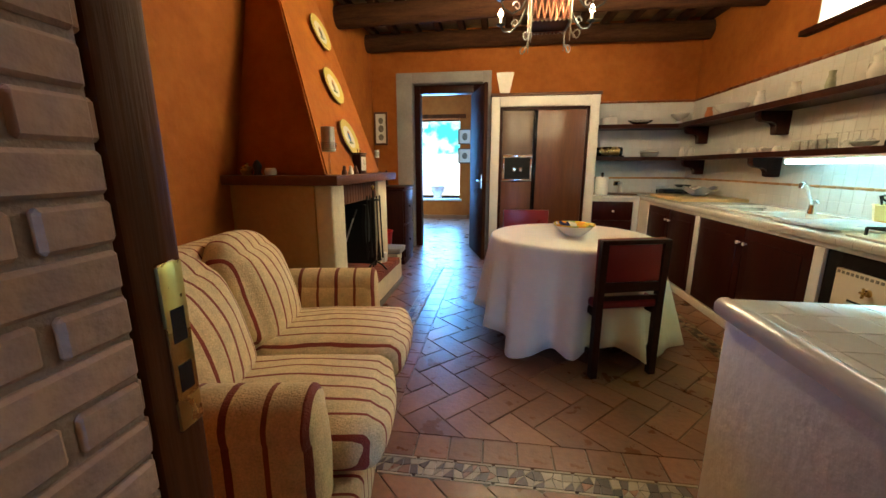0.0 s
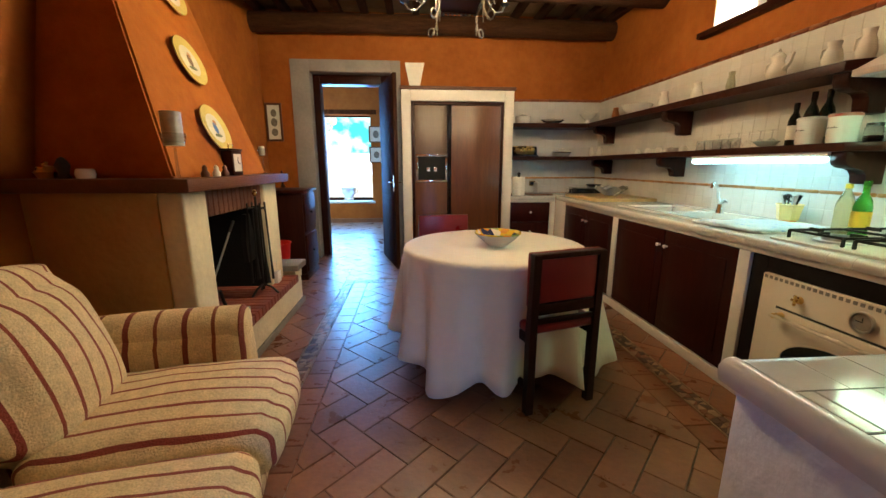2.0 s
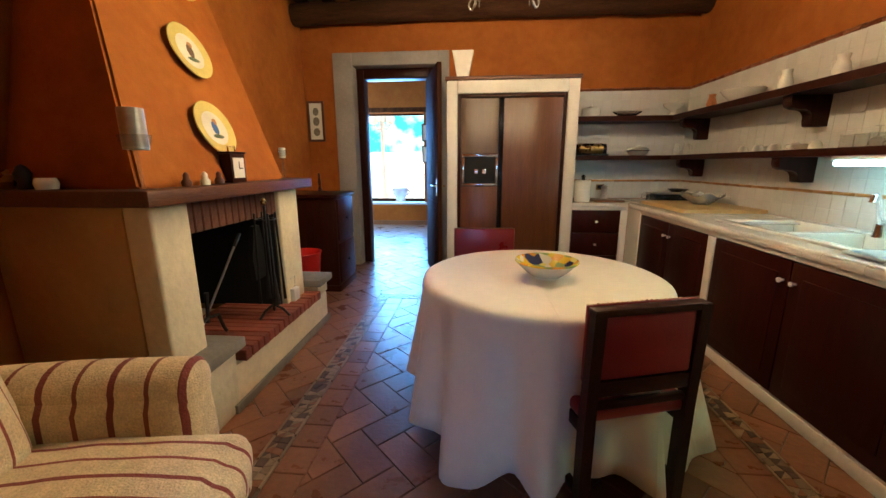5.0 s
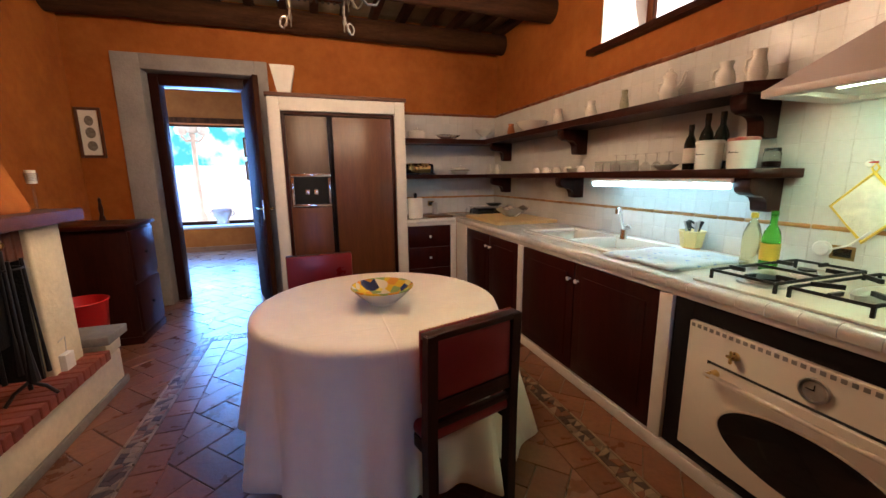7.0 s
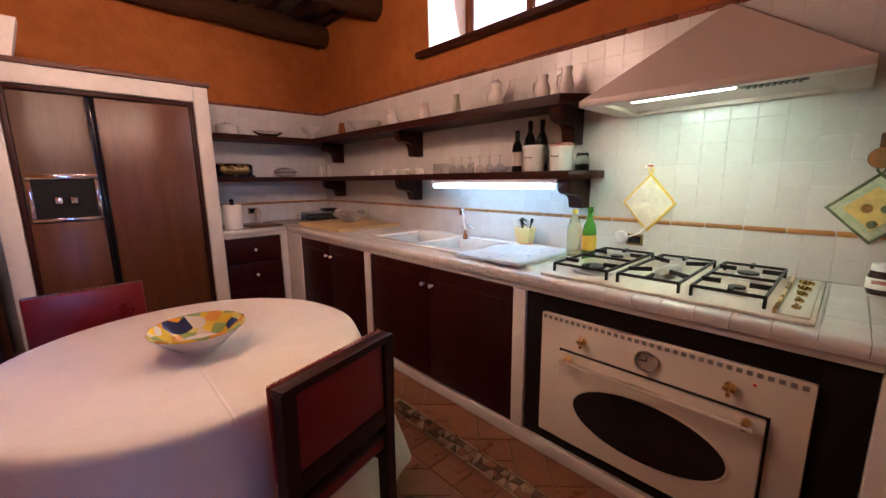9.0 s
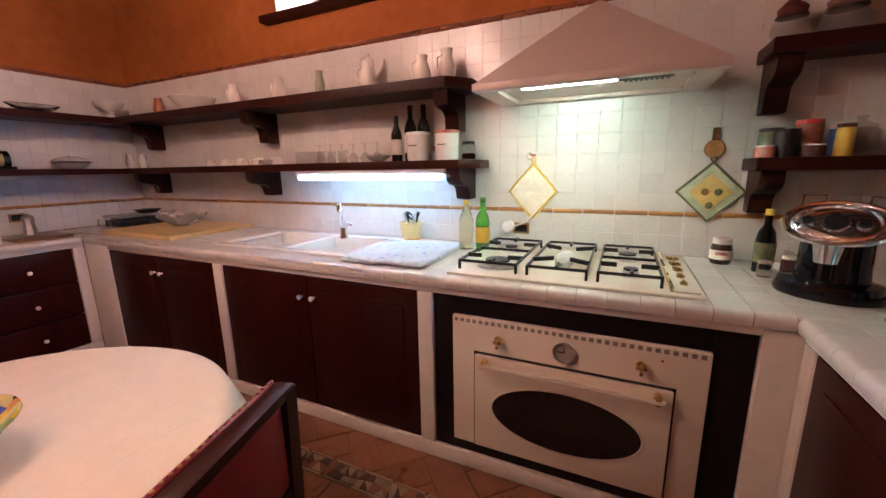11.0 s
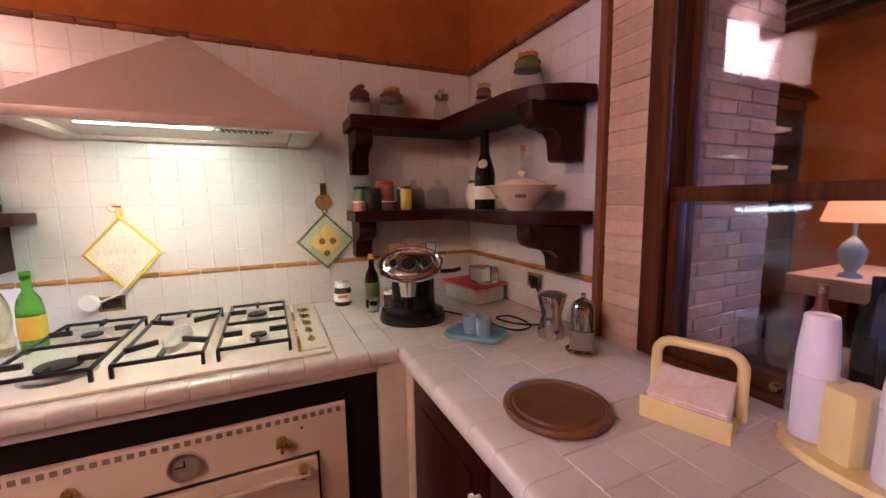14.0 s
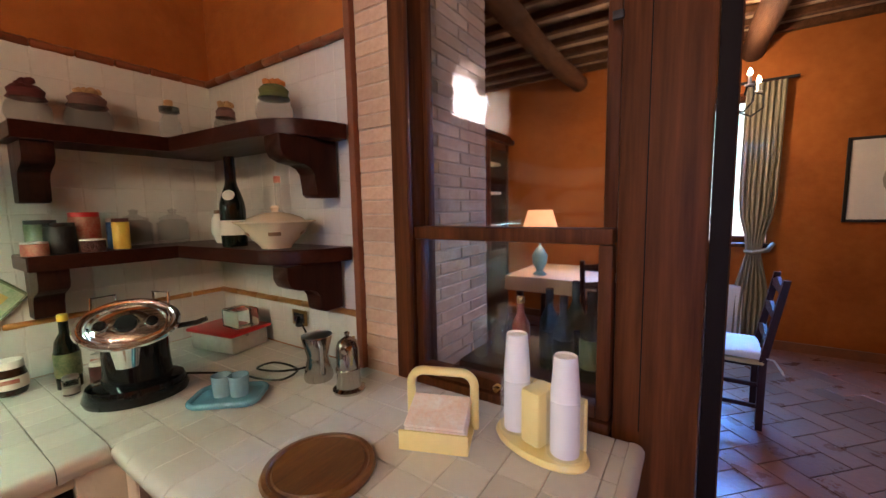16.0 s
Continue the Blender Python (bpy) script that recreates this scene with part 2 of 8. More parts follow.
CLEARPL.node_tree.nodes["Principled BSDF"].inputs["Alpha"].default_value = 0.1
THINGLASS = M("thin_clear_glass", (0.3, 0.3, 0.29), 0.05, var=0.03, bump=0, rvar=0.02)
THINGLASS.node_tree.nodes["Principled BSDF"].inputs["Alpha"].default_value = 0.16
POTSTEEL = M("polished_pot_steel", (0.5, 0.46, 0.42), 0.13, metal=1, var=0.15, scale=6, bump=0.02, rvar=0.05)
AGEDCOPPER = M("aged_copper", (0.12, 0.045, 0.028), 0.4, metal=1, var=0.3, bump=0.05)
AGEDSILVER = M("aged_silver", (0.16, 0.135, 0.105), 0.4, metal=0.8, var=0.3, bump=0.05)
NICHEBLACK = M("niche_black", (0.008, 0.005, 0.005), 0.55, var=0.3, bump=0.05, spec=0.15)
DOORWOOD = M("door_wood", (0.05, 0.018, 0.008), 0.7, c2=(0.022, 0.008, 0.004), scale=3, stretch=(9, 9, 1), bump=0.15, bscale=40, spec=0.04)
# near-black for the post's painted shade and its dark board joint
SHADEJOINT = M("shade_and_joint_black", (0.008, 0.004, 0.003), 0.6, scale=4, stretch=(9, 9, 0.6), bump=0.2, spec=0.1)
GREENGLASS = M("green_glass", (0.12, 0.62, 0.08), 0.05, trans=0.85, var=0.1, bump=0, rvar=0.03)
DARKGLASS = M("dark_bottle_glass", (0.006, 0.009, 0.006), 0.08, var=0.1, bump=0, rvar=0.03, spec=0.3)
OILGLASS = M("pale_oil_bottle", (0.86, 0.85, 0.55), 0.08, trans=0.9, var=0.1, bump=0.02)
YELLOW = M("yellow_plastic", (0.8, 0.56, 0.06), 0.35, var=0.1, bump=0.02)
PALEYELLOW = M("pale_yellow_plastic", (0.78, 0.62, 0.24), 0.3, var=0.06, bump=0.02)
WHITEPL = M("white_plastic", (0.8, 0.78, 0.74), 0.35, var=0.05, bump=0.02)
REDPL = M("red_plastic", (0.55, 0.015, 0.015), 0.35, var=0.1, bump=0.02)
BLUECER = M("blue_ceramic", (0.13, 0.32, 0.42), 0.22, var=0.15, bump=0.02)
PAPER = M("paper", (0.78, 0.74, 0.66), 0.9, var=0.06, bump=0.1)
LIGHTWOOD = M("light_wood", (0.66, 0.47, 0.22), 0.5, c2=(0.55, 0.36, 0.14), scale=3, stretch=(8, 1, 8), bump=0.08)
BOARDWOOD = M("board_wood", (0.1836, 0.0748, 0.0177), 0.42, c2=(0.0748, 0.0231, 0.0061), scale=3, stretch=(8, 1, 8), bump=0.1)
COPPER = M("copper", (0.6, 0.24, 0.11), 0.3, metal=1, bump=0.03)
LABELRED = M("red_label", (0.38, 0.025, 0.02), 0.5, c2=(0.5, 0.3, 0.2), scale=22)
LABELGREEN = M("green_label", (0.02, 0.06, 0.02), 0.4, c2=(0.2, 0.2, 0.1), scale=24)
LABELYEL = M("yellow_label", (0.75, 0.5, 0.05), 0.5, var=0.12)
LABELBLUE = M("blue_label", (0.05, 0.15, 0.45), 0.5, var=0.12)
COCOA = M("cocoa_spread", (0.03, 0.012, 0.006), 0.2, bump=0)
CORK = M("cork", (0.5, 0.3, 0.14), 0.9, scale=20, bump=0.5)
SPICE = M("dark_spices", (0.1, 0.03, 0.025), 0.9, scale=40, bump=0.6, c2=(0.04, 0.015, 0.012))
CURTAIN = M("grey_green_curtain", (0.3, 0.27, 0.19), 0.9, var=0.15, scale=6, bump=0.2, bscale=200, spec=0.05)
SILVER = M("silver_wax", (0.5, 0.45, 0.36), 0.35, metal=0.6, bump=0.05)
TUBE = M("lit_tube", (1, 1, 1), 0.5, bump=0, emit=(0.42, 0.86, 1.0, 17.0))
HOODTUBE = M("lit_hood_tube", (1, 1, 1), 0.5, bump=0, emit=(0.6, 1.0, 0.66, 76.0))
BULB = M("lit_bulb", (1, 1, 1), 0.5, bump=0, emit=(1.0, 0.72, 0.4, 30.0))
SHADE = M("lit_lampshade", (0.8, 0.4, 0.22), 0.9, bump=0.1, emit=(1.0, 0.42, 0.16, 0.7))
SOFA_Y = stripes("sofa_cloth_along", 1, (0.78, 0.6, 0.36), [(0.25, 0.095, (0.22, 0.008, 0.009)), (0.75, 0.075, (0.25, 0.02, 0.012))], 0.138)
SOFA_X = stripes("sofa_cloth_arm", 0, (0.72, 0.54, 0.3), [(0.25, 0.1, (0.17, 0.008, 0.008)), (0.75, 0.07, (0.2, 0.03, 0.012))], 0.2)


# ---- helpers of this scene ----
def mesh_of(name, bm, mats, smooth=None):
    bmesh.ops.recalc_face_normals(bm, faces=bm.faces)
    me = bpy.data.meshes.new(name)
    bm.to_mesh(me)
    bm.free()
    for m in mats if isinstance(mats, (list, tuple)) else [mats]:
        me.materials.append(m)
    if smooth:
        me.shade_smooth()
        me.set_sharp_from_angle(angle=radians(smooth))
    return me


def part(name, bm, material, parent, label="", smooth=40):
    ob = new(name, mesh_of(name, bm, material, smooth))
    ob.parent = parent
    return tagged(ob, label)


def thing(name, label, category, x=0, y=0, z=0, rz=0, group=""):
    ob = new(name)
    ob.empty_display_size = 0.05
    ob.matrix_world = pose(x, y, z, 0, 0, rz)
    return tagged(ob, label, category, group)


def solid(name, bm, material, label, category, group="", kind="", x=0, y=0, z=0, rz=0, smooth=40):
    ob = new(name, mesh_of(name, bm, material, smooth))
    ob.matrix_world = pose(x, y, z, 0, 0, rz)
    return tagged(ob, label, category, group, kind)


def B(*boxes, bev=0.0, segs=2, bm=None):
    """Boxes (x0, x1, y0, y1, z0, z1), each with rounded edges."""
    bm = bm or bmesh.new()
    for x0, x1, y0, y1, z0, z1 in boxes:
        v = bmesh.ops.create_cube(bm, size=1, matrix=Matrix.LocRotScale(((x0 + x1) / 2, (y0 + y1) / 2, (z0 + z1) / 2), None, (abs(x1 - x0), abs(y1 - y0), abs(z1 - z0))))["verts"]
        if bev:
            ed = list({e for w in v for e in w.link_edges})
            bmesh.ops.bevel(bm, geom=ed, offset=bev, segments=segs, affect="EDGES", profile=0.5)
    return bm


def lathe(prof, n=24, c=(0, 0, 0), bm=None, sx=1.0, sy=1.0):
    """A turned body from (radius, height) pairs, closed where the radius is 0."""
    bm = bm or bmesh.new()
    rings = []
    for r, z in prof:
        if r < 1e-6:
            rings.append([bm.verts.new((c[0], c[1], c[2] + z))])
        else:
            rings.append([bm.verts.new((c[0] + sx * r * math.cos(2 * math.pi * i / n), c[1] + sy * r * math.sin(2 * math.pi * i / n), c[2] + z)) for i in range(n)])
    for a, b in zip(rings, rings[1:]):
        for i in range(n):
            j = (i + 1) % n
            q = [a[0 if len(a) == 1 else i], a[0 if len(a) == 1 else j], b[0 if len(b) == 1 else j], b[0 if len(b) == 1 else i]]
            q = list(dict.fromkeys(q))
            if len(q) > 2:
                bm.faces.new(q)
    return bm


def tube(pts, r, n=8, bm=None, closed=False):
    """A round bar along points; r may be a list."""
    bm = bm or bmesh.new()
    pts = [Vector(p) for p in pts]
    rings, k = [], len(pts)
    for i, p in enumerate(pts):
        a = pts[(i - 1) % k] if (closed or i) else p
        b = pts[(i + 1) % k] if (closed or i < k - 1) else p
        t = (b - a).normalized()
        u = t.orthogonal().normalized() if not rings else (last - t * last.dot(t)).normalized()
        last = u
        w = t.cross(u)
        rad = r[i] if isinstance(r, (list, tuple)) else r
        rings.append([bm.verts.new(p + rad * (math.cos(2 * math.pi * j / n) * u + math.sin(2 * math.pi * j / n) * w)) for j in range(n)])
    for i in range(k if closed else k - 1):
        a, b = rings[i], rings[(i + 1) % k]
        for j in range(n):
            bm.faces.new((a[j], a[(j + 1) % n], b[(j + 1) % n], b[j]))
    if not closed:
        bm.faces.new(rings[0]), bm.faces.new(rings[-1])
    return bm


def prism(poly, axis, a, b, bm=None):
    """A plane outline pushed along an axis: outline in the other two axes, in x, y, z order."""
    bm = bm or bmesh.new()

    def at(p, d):
        q = list(p)
        q.insert("xyz".index(axis), d)
        return q
    lo = [bm.verts.new(at(p, a)) for p in poly]
    hi = [bm.verts.new(at(p, b)) for p in poly]
    bm.faces.new(lo), bm.faces.new(hi)
    for i in range(len(poly)):
        j = (i + 1) % len(poly)
        bm.faces.new((lo[i], lo[j], hi[j], hi[i]))
    return bm


def clip(poly, x0, x1, y0, y1):
    for ax, lim, sgn in ((0, x0, 1), (0, x1, -1), (1, y0, 1), (1, y1, -1)):
        out = []
        for i, p in enumerate(poly):
            q = poly[(i + 1) % len(poly)]
            ip, iq = sgn * (p[ax] - lim) >= 0, sgn * (q[ax] - lim) >= 0
            if ip:
                out.append(p)
            if ip != iq:
                t = (lim - p[ax]) / (q[ax] - p[ax])
                out.append((p[0] + t * (q[0] - p[0]), p[1] + t * (q[1] - p[1])))
        poly = out
        if len(poly) < 3:
            return []
    return poly


def structure(name, bm, material, label, category, smooth=None):
    return solid(name, bm, material, label, category, kind="structure", smooth=smooth)

# ---- the large structure ----
WX, LX, BY, RY, CZ = 2.73, -1.6, 5.81, 0.56, 3.06   # wall faces: kitchen right, left, back, rear; ceiling
WT, FZ = 0.86, 2.03                                 # worktop height, top of the wall tiles

structure("floor", B((-4, 3.9, -3.6, 9.6, -0.12, -0.012)), GROUT, "dark grout bed under the terracotta floor", "floor")
structure("wall_east", B((WX, 3.25, -0.05, 2.6, -0.1, CZ), (WX, 3.25, 3.94, 6.15, -0.1, CZ), (WX, 3.25, 2.6, 3.94, -0.1, 2.3), (WX, 3.25, 2.6, 3.94, 2.98, CZ)), ORANGE, "mottled orange plaster wall with a high window", "wall")
structure("wall_west", B((LX - 0.3, LX, -0.05, 6.15, -0.1, CZ)), ORANGE, "mottled orange plaster wall beside the fireplace", "wall")
structure("wall_north", B((LX, -1.24, BY, 6.15, -0.1, CZ), (0.1, WX, BY, 6.15, -0.1, CZ), (-1.24, 0.1, BY, 6.15, 2.49, CZ)), ORANGE, "mottled orange plaster wall around the stone doorway", "wall")
structure("wall_south", B((LX, -0.1, 0.1, 0.43, -0.1, CZ), (1.77, WX, -0.05, RY - 0.012, -0.1, CZ), (-0.1, 1.77, 0.1, RY, 2.6, CZ)), ORANGE, "orange plaster wall between kitchen and dining room", "wall")
structure("wall_dining_south", B((-2.6, 0.15, -3.6, -3.3, -0.1, CZ), (0.88, 3.6, -3.6, -3.3, -0.1, CZ), (0.15, 0.88, -3.6, -3.3, -0.1, 1.04), (0.15, 0.88, -3.6, -3.3, 2.5, CZ)), ORANGE, "orange dining room wall with a tall window", "wall")
structure("wall_dining_sides", B((-2.6, -2.3, -3.3, 0.1, -0.1, CZ), (3.3, 3.6, -3.3, -0.05, -0.1, CZ), (-2.3, LX, 0.1, 0.4, -0.1, CZ), (WX + 0.52, 3.6, -0.05, 0.2, -0.1, CZ)), ORANGE, "orange plaster dining room side walls", "wall")
# the opening at x -3.3 is added, out of view, for the side fill lamp
structure("wall_far_room", B((-3.6, -1.98, 9.15, 9.5, -0.1, CZ), (-0.65, 1.7, 9.15, 9.5, -0.1, CZ), (-1.98, -0.65, 9.15, 9.5, -0.1, 0.42), (-1.98, -0.65, 9.15, 9.5, 2.27, CZ), (-3.6, -3.3, 6.15, 7.2, -0.1, CZ), (-3.6, -3.3, 8.4, 9.15, -0.1, CZ), (-3.6, -3.3, 7.2, 8.4, -0.1, 0.9), (-3.6, -3.3, 7.2, 8.4, 2.2, CZ), (1.4, 1.7, 6.15, 9.15, -0.1, CZ)), ORANGE, "orange walls of the bright room beyond the doorway", "wall")

# ceilings: boards of old tiles on joists on round beams, one mesh each
def ceiling(name, x0, x1, y0, y1, beams, along, jw=0.04, jd=0.12):
    bm = bmesh.new()
    rng = random.Random(5)
    n = 0.3
    k = int((x1 - x0) / n) if along == "y" else int((y1 - y0) / n)
    for i in range(k + 1):
        if along == "y":
            a = x0 + i * n
            for j in range(int((y1 - y0) / 0.3) + 1):
                b = y0 + j * 0.3
                B((a + 0.002, min(a + n - 0.002, x1), b + 0.002, min(b + 0.297, y1), CZ - 0.03 + rng.uniform(0, 0.004), CZ + 0.03), bm=bm)
        else:
            a = y0 + i * n
            for j in range(int((x1 - x0) / 0.3) + 1):
                b = x0 + j * 0.3
                B((b + 0.002, min(b + 0.297, x1), a + 0.002, min(a + n - 0.002, y1), CZ - 0.03 + rng.uniform(0, 0.004), CZ + 0.03), bm=bm)
    tiles_end = len(bm.faces)
    for i in range(k + 1):
        a = (x0 if along == "y" else y0) + i * n
        if along == "y":
            B((a - jw, a + jw, y0, y1, CZ - jd, CZ - 0.032), bm=bm, bev=0.008, segs=1)
        else:
            B((x0, x1, a - jw, a + jw, CZ - jd, CZ - 0.032), bm=bm, bev=0.008, segs=1)
    for p, r in beams:
        pts = []
        for s in range(13):
            t = s / 12
            w = 0.018 * math.sin(7 * t + p * 3), 0.015 * math.sin(5 * t + p)
            pts.append((x0 + t * (x1 - x0), p + w[0], CZ - 0.1 - r + w[1]) if along == "y" else (p + w[0], y0 + t * (y1 - y0), CZ - 0.1 - r + w[1]))
        tube(pts, [r * (1 + 0.05 * math.sin(9 * i + p)) for i in range(13)], 14, bm)
    for i, f in enumerate(bm.faces):
        f.material_index = 0 if i < tiles_end else 1
    structure(name, bm, [PIANELLE, BEAM if along == "y" else BEAMY], "old tile ceiling on dark joists and round wooden beams", "ceiling", smooth=40)


ceiling("ceiling", LX - 0.2, WX + 0.2, 0.3, BY + 0.2, [(5.67, 0.11), (4.63, 0.115), (3.55, 0.115), (2.45, 0.115), (1.35, 0.115)], "y")
ceiling("ceiling_dining", -2.5, 3.5, -3.5, 0.2, [(0.32, 0.095), (1.95, 0.095)], "x", 0.035, 0.095)
structure("ceiling_far_room", B((-3.5, 1.6, 6.0, 9.4, 2.9, 3.0)), WHITE, "pale plaster ceiling of the far room", "ceiling")

# stone doorway, dark wood lining
structure("door_surround", B((-1.24, -1.016, BY - 0.025, 6.1, 0, 2.49), (-0.022, 0.1, BY - 0.025, 6.1, 0, 2.49), (-1.016, -0.022, BY - 0.025, 6.1, 2.35, 2.49), bev=0.006), PIETRA, "grey stone surround of the kitchen doorway", "door frame", 40)
structure("door_lining", B((-1.016, -0.93, 5.95, 6.12, 0, 2.35), (-0.16, -0.022, 5.95, 6.12, 0, 2.35), (-0.93, -0.16, 5.95, 6.12, 2.24, 2.35), bev=0.008), DARKWOODV, "dark wooden lining inside the stone doorway", "door frame", 40)
structure("baseboard", B((-3.3, 1.4, 9.13, 9.15, 0, 0.09), (-2.3, 0.9, -3.3, -3.28, 0, 0.09), (0.9, 3.3, -3.3, -3.28, 0, 0.09), (LX, LX + 0.012, 4.2, 5.78, 0, 0.08)), COTTO, "terracotta skirting along the orange walls", "baseboard")

# kitchen window high up: splayed white reveal, frame, sill
structure("window_reveal", B((WX + 0.004, 3.24, 3.928, 3.94, 2.3, 2.98), (WX + 0.004, 3.24, 2.6, 2.612, 2.3, 2.98), (WX + 0.004, 3.24, 2.612, 3.928, 2.968, 2.98)), WHITE, "white plaster reveal of the high window", "window reveal")
w = tagged(new("window_1"), "small high window with a dark frame and wooden sill", "window", kind="structure")
part("window_sill", prism([(WX - 0.07, 2.265), (3.2, 2.265), (3.2, 2.305), (WX - 0.07, 2.305)], "y", 2.52, 4.02), DARKWOOD, w, "dark wooden sill")
part("window_frame", B((3.16, 3.2, 2.612, 2.68, 2.305, 2.968), (3.16, 3.2, 3.86, 3.928, 2.305, 2.968), (3.16, 3.2, 3.24, 3.3, 2.305, 2.968), (3.16, 3.2, 2.68, 3.86, 2.305, 2.36), (3.16, 3.2, 2.68, 3.86, 2.91, 2.968), bev=0.004), FRAMEWOOD, w)

# windows of the other rooms
w = tagged(new("window_2"), "large bright window of the far room", "window", kind="structure")
part("window_frame", B((-1.98, -1.955, 9.42, 9.46, 0.47, 2.27), (-0.675, -0.65, 9.42, 9.46, 0.47, 2.27), (-1.955, -0.675, 9.42, 9.46, 2.24, 2.27), (-1.955, -0.675, 9.42, 9.46, 0.47, 0.53), bev=0.004), DARKWOOD, w)
part("window_sill", B((-2.03, -0.6, 9.12, 9.55, 0.42, 0.47), bev=0.006), WHITE, w, "pale stone sill")
part("lintel", B((-2.1, -0.52, 9.135, 9.16, 2.27, 2.36), bev=0.004), FRAMEWOOD, w, "wooden lintel")
w = tagged(new("window_3"), "tall dining room window behind curtains", "window", kind="structure")
part("window_frame", B((0.15, 0.2, -3.5, -3.44, 1.04, 2.5), (0.83, 0.88, -3.5, -3.44, 1.04, 2.5), (0.49, 0.54, -3.5, -3.44, 1.04, 2.5), (0.2, 0.49, -3.5, -3.44, 2.44, 2.5), (0.2, 0.49, -3.5, -3.44, 1.04, 1.1), bev=0.004), FRAMEWOOD, w)
part("window_sill", B((0.1, 0.93, -3.5, -3.26, 1.0, 1.04), bev=0.006), FRAMEWOOD, w)

# the daylight outside, put into backdrop sheets as emission
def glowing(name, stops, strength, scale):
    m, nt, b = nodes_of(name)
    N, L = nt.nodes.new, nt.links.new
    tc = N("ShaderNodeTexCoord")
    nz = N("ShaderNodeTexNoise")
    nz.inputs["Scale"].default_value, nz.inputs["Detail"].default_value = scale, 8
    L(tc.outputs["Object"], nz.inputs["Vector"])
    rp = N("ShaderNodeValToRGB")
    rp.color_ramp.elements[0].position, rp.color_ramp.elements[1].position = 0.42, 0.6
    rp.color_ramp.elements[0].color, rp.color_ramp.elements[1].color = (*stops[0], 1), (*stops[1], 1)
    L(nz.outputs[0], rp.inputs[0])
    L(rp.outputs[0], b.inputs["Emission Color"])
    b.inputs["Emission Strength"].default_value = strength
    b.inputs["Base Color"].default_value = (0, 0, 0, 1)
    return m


structure("ground", B((-60, 60, 9.5, 90, -0.3, -0.1), (-60, 60, -90, -3.6, -0.3, -0.1), (3.6, 60, -3.6, 9.5, -0.3, -0.1)), M("pale_gravel", (0.75, 0.72, 0.64), 0.95, scale=3, bump=0.4), "pale sunlit gravel outside the windows", "ground")
# trees, field and garden give off their own glow instead of being lit
structure("backdrop", B((-40, 30, 60, 60.2, 2.9, 40)), glowing("glowing_trees", ((0.03, 0.3, 0.36), (0.55, 0.88, 0.95)), 2.2, 0.42), "hazy trees in the distance, glowing in place of sunlight", "trees")
structure("backdrop_field", B((-40, 30, 59, 59.2, -0.3, 3.0)), glowing("glowing_field", ((0.75, 0.88, 1.0), (0.95, 0.98, 1)), 2.3, 0.2), "field in the distance, glowing white in place of sun glare", "field")
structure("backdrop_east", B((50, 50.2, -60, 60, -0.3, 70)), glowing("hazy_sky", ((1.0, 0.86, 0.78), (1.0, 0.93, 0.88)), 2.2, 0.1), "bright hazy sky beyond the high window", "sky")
structure("backdrop_south", B((-30, 40, -60.2, -60, -0.3, 40)), glowing("glowing_garden", ((0.35, 0.6, 0.5), (0.9, 1.0, 0.95)), 2.0, 0.3), "hazy garden in the distance, glowing in place of daylight", "garden")

# ---- chimney and fireplace ----
f = thing("fireplace", "plastered corner fireplace with tapering orange hood and raised hearth", "fireplace")
bm = bmesh.new()
q = [bm.verts.new(p) for p in ((LX, 2.66, 1.155), (-0.885, 2.57, 1.155), (-0.885, 3.72, 1.155), (LX, 3.76, 1.155), (LX, 3.1, 2.95), (-1.52, 3.08, 2.95), (-1.52, 3.72, 2.95), (LX, 3.74, 2.95))]
for ids in ((0, 1, 5, 4), (1, 2, 6, 5), (2, 3, 7, 6), (0, 3, 2, 1), (4, 5, 6, 7), (0, 4, 7, 3)):
    bm.faces.new([q[i] for i in ids])
bmesh.ops.bevel(bm, geom=[e for e in bm.edges], offset=0.012, segments=2, affect="EDGES")
part("hood", bm, ORANGE, f, "tapering orange plaster hood")
part("mantel", B((LX, -0.787, 2.495, 3.945, 1.09, 1.155), bev=0.01), MANTEL, f, "red-brown wooden mantel shelf")
part("side_panel", B((LX, -0.99, 2.575, 2.78, 0, 1.088), bev=0.012), OCHRE, f, "ochre plaster side")
part("jamb", B((-0.985, -0.86, 2.572, 2.78, 0, 1.088), bev=0.014, segs=3), CREAM, f, "pale plaster jamb")
part("jamb", B((-0.94, -0.86, 3.58, 3.84, 0, 1.088), bev=0.014, segs=3), CREAM, f, "pale plaster jamb")
part("side_panel", B((LX, -0.944, 3.6, 3.82, 0, 1.088), bev=0.012), OCHRE, f, "ochre plaster side")
part("firebox", B((LX, -1.5, 2.78, 3.58, 0.3, 1.088), (-1.5, -0.9, 2.782, 2.8, 0.3, 1.088), (-1.5, -0.9, 3.56, 3.578, 0.3, 1.088), (-1.5, -0.95, 2.8, 3.56, 1.06, 1.086)), SOOT, f, "sooty black firebox")
bl = mesh_of("brick", B((-0.05, 0.05, -0.026, 0.026, -0.075, 0.075), bev=0.004, segs=1), SOOTBRICK)
for i in range(14):
    o = new("brick", bl)
    o.parent, o.matrix_basis = f, pose(-0.935, 2.81 + i * 0.0572, 1.011, 0, random.uniform(-1, 1), 0)
part("hearth_base", B((LX, -0.78, 2.8, 4.06, 0, 0.245), bev=0.012), CREAM, f, "cream plaster hearth base")
part("hearth_skirting", B((-0.785, -0.765, 2.8, 4.08, 0, 0.05), bev=0.004), GREYSTONE, f)
bl = mesh_of("hearth_brick", B((-0.28, 0.28, -0.026, 0.026, -0.03, 0.03), bev=0.004, segs=1), REDBRICK)
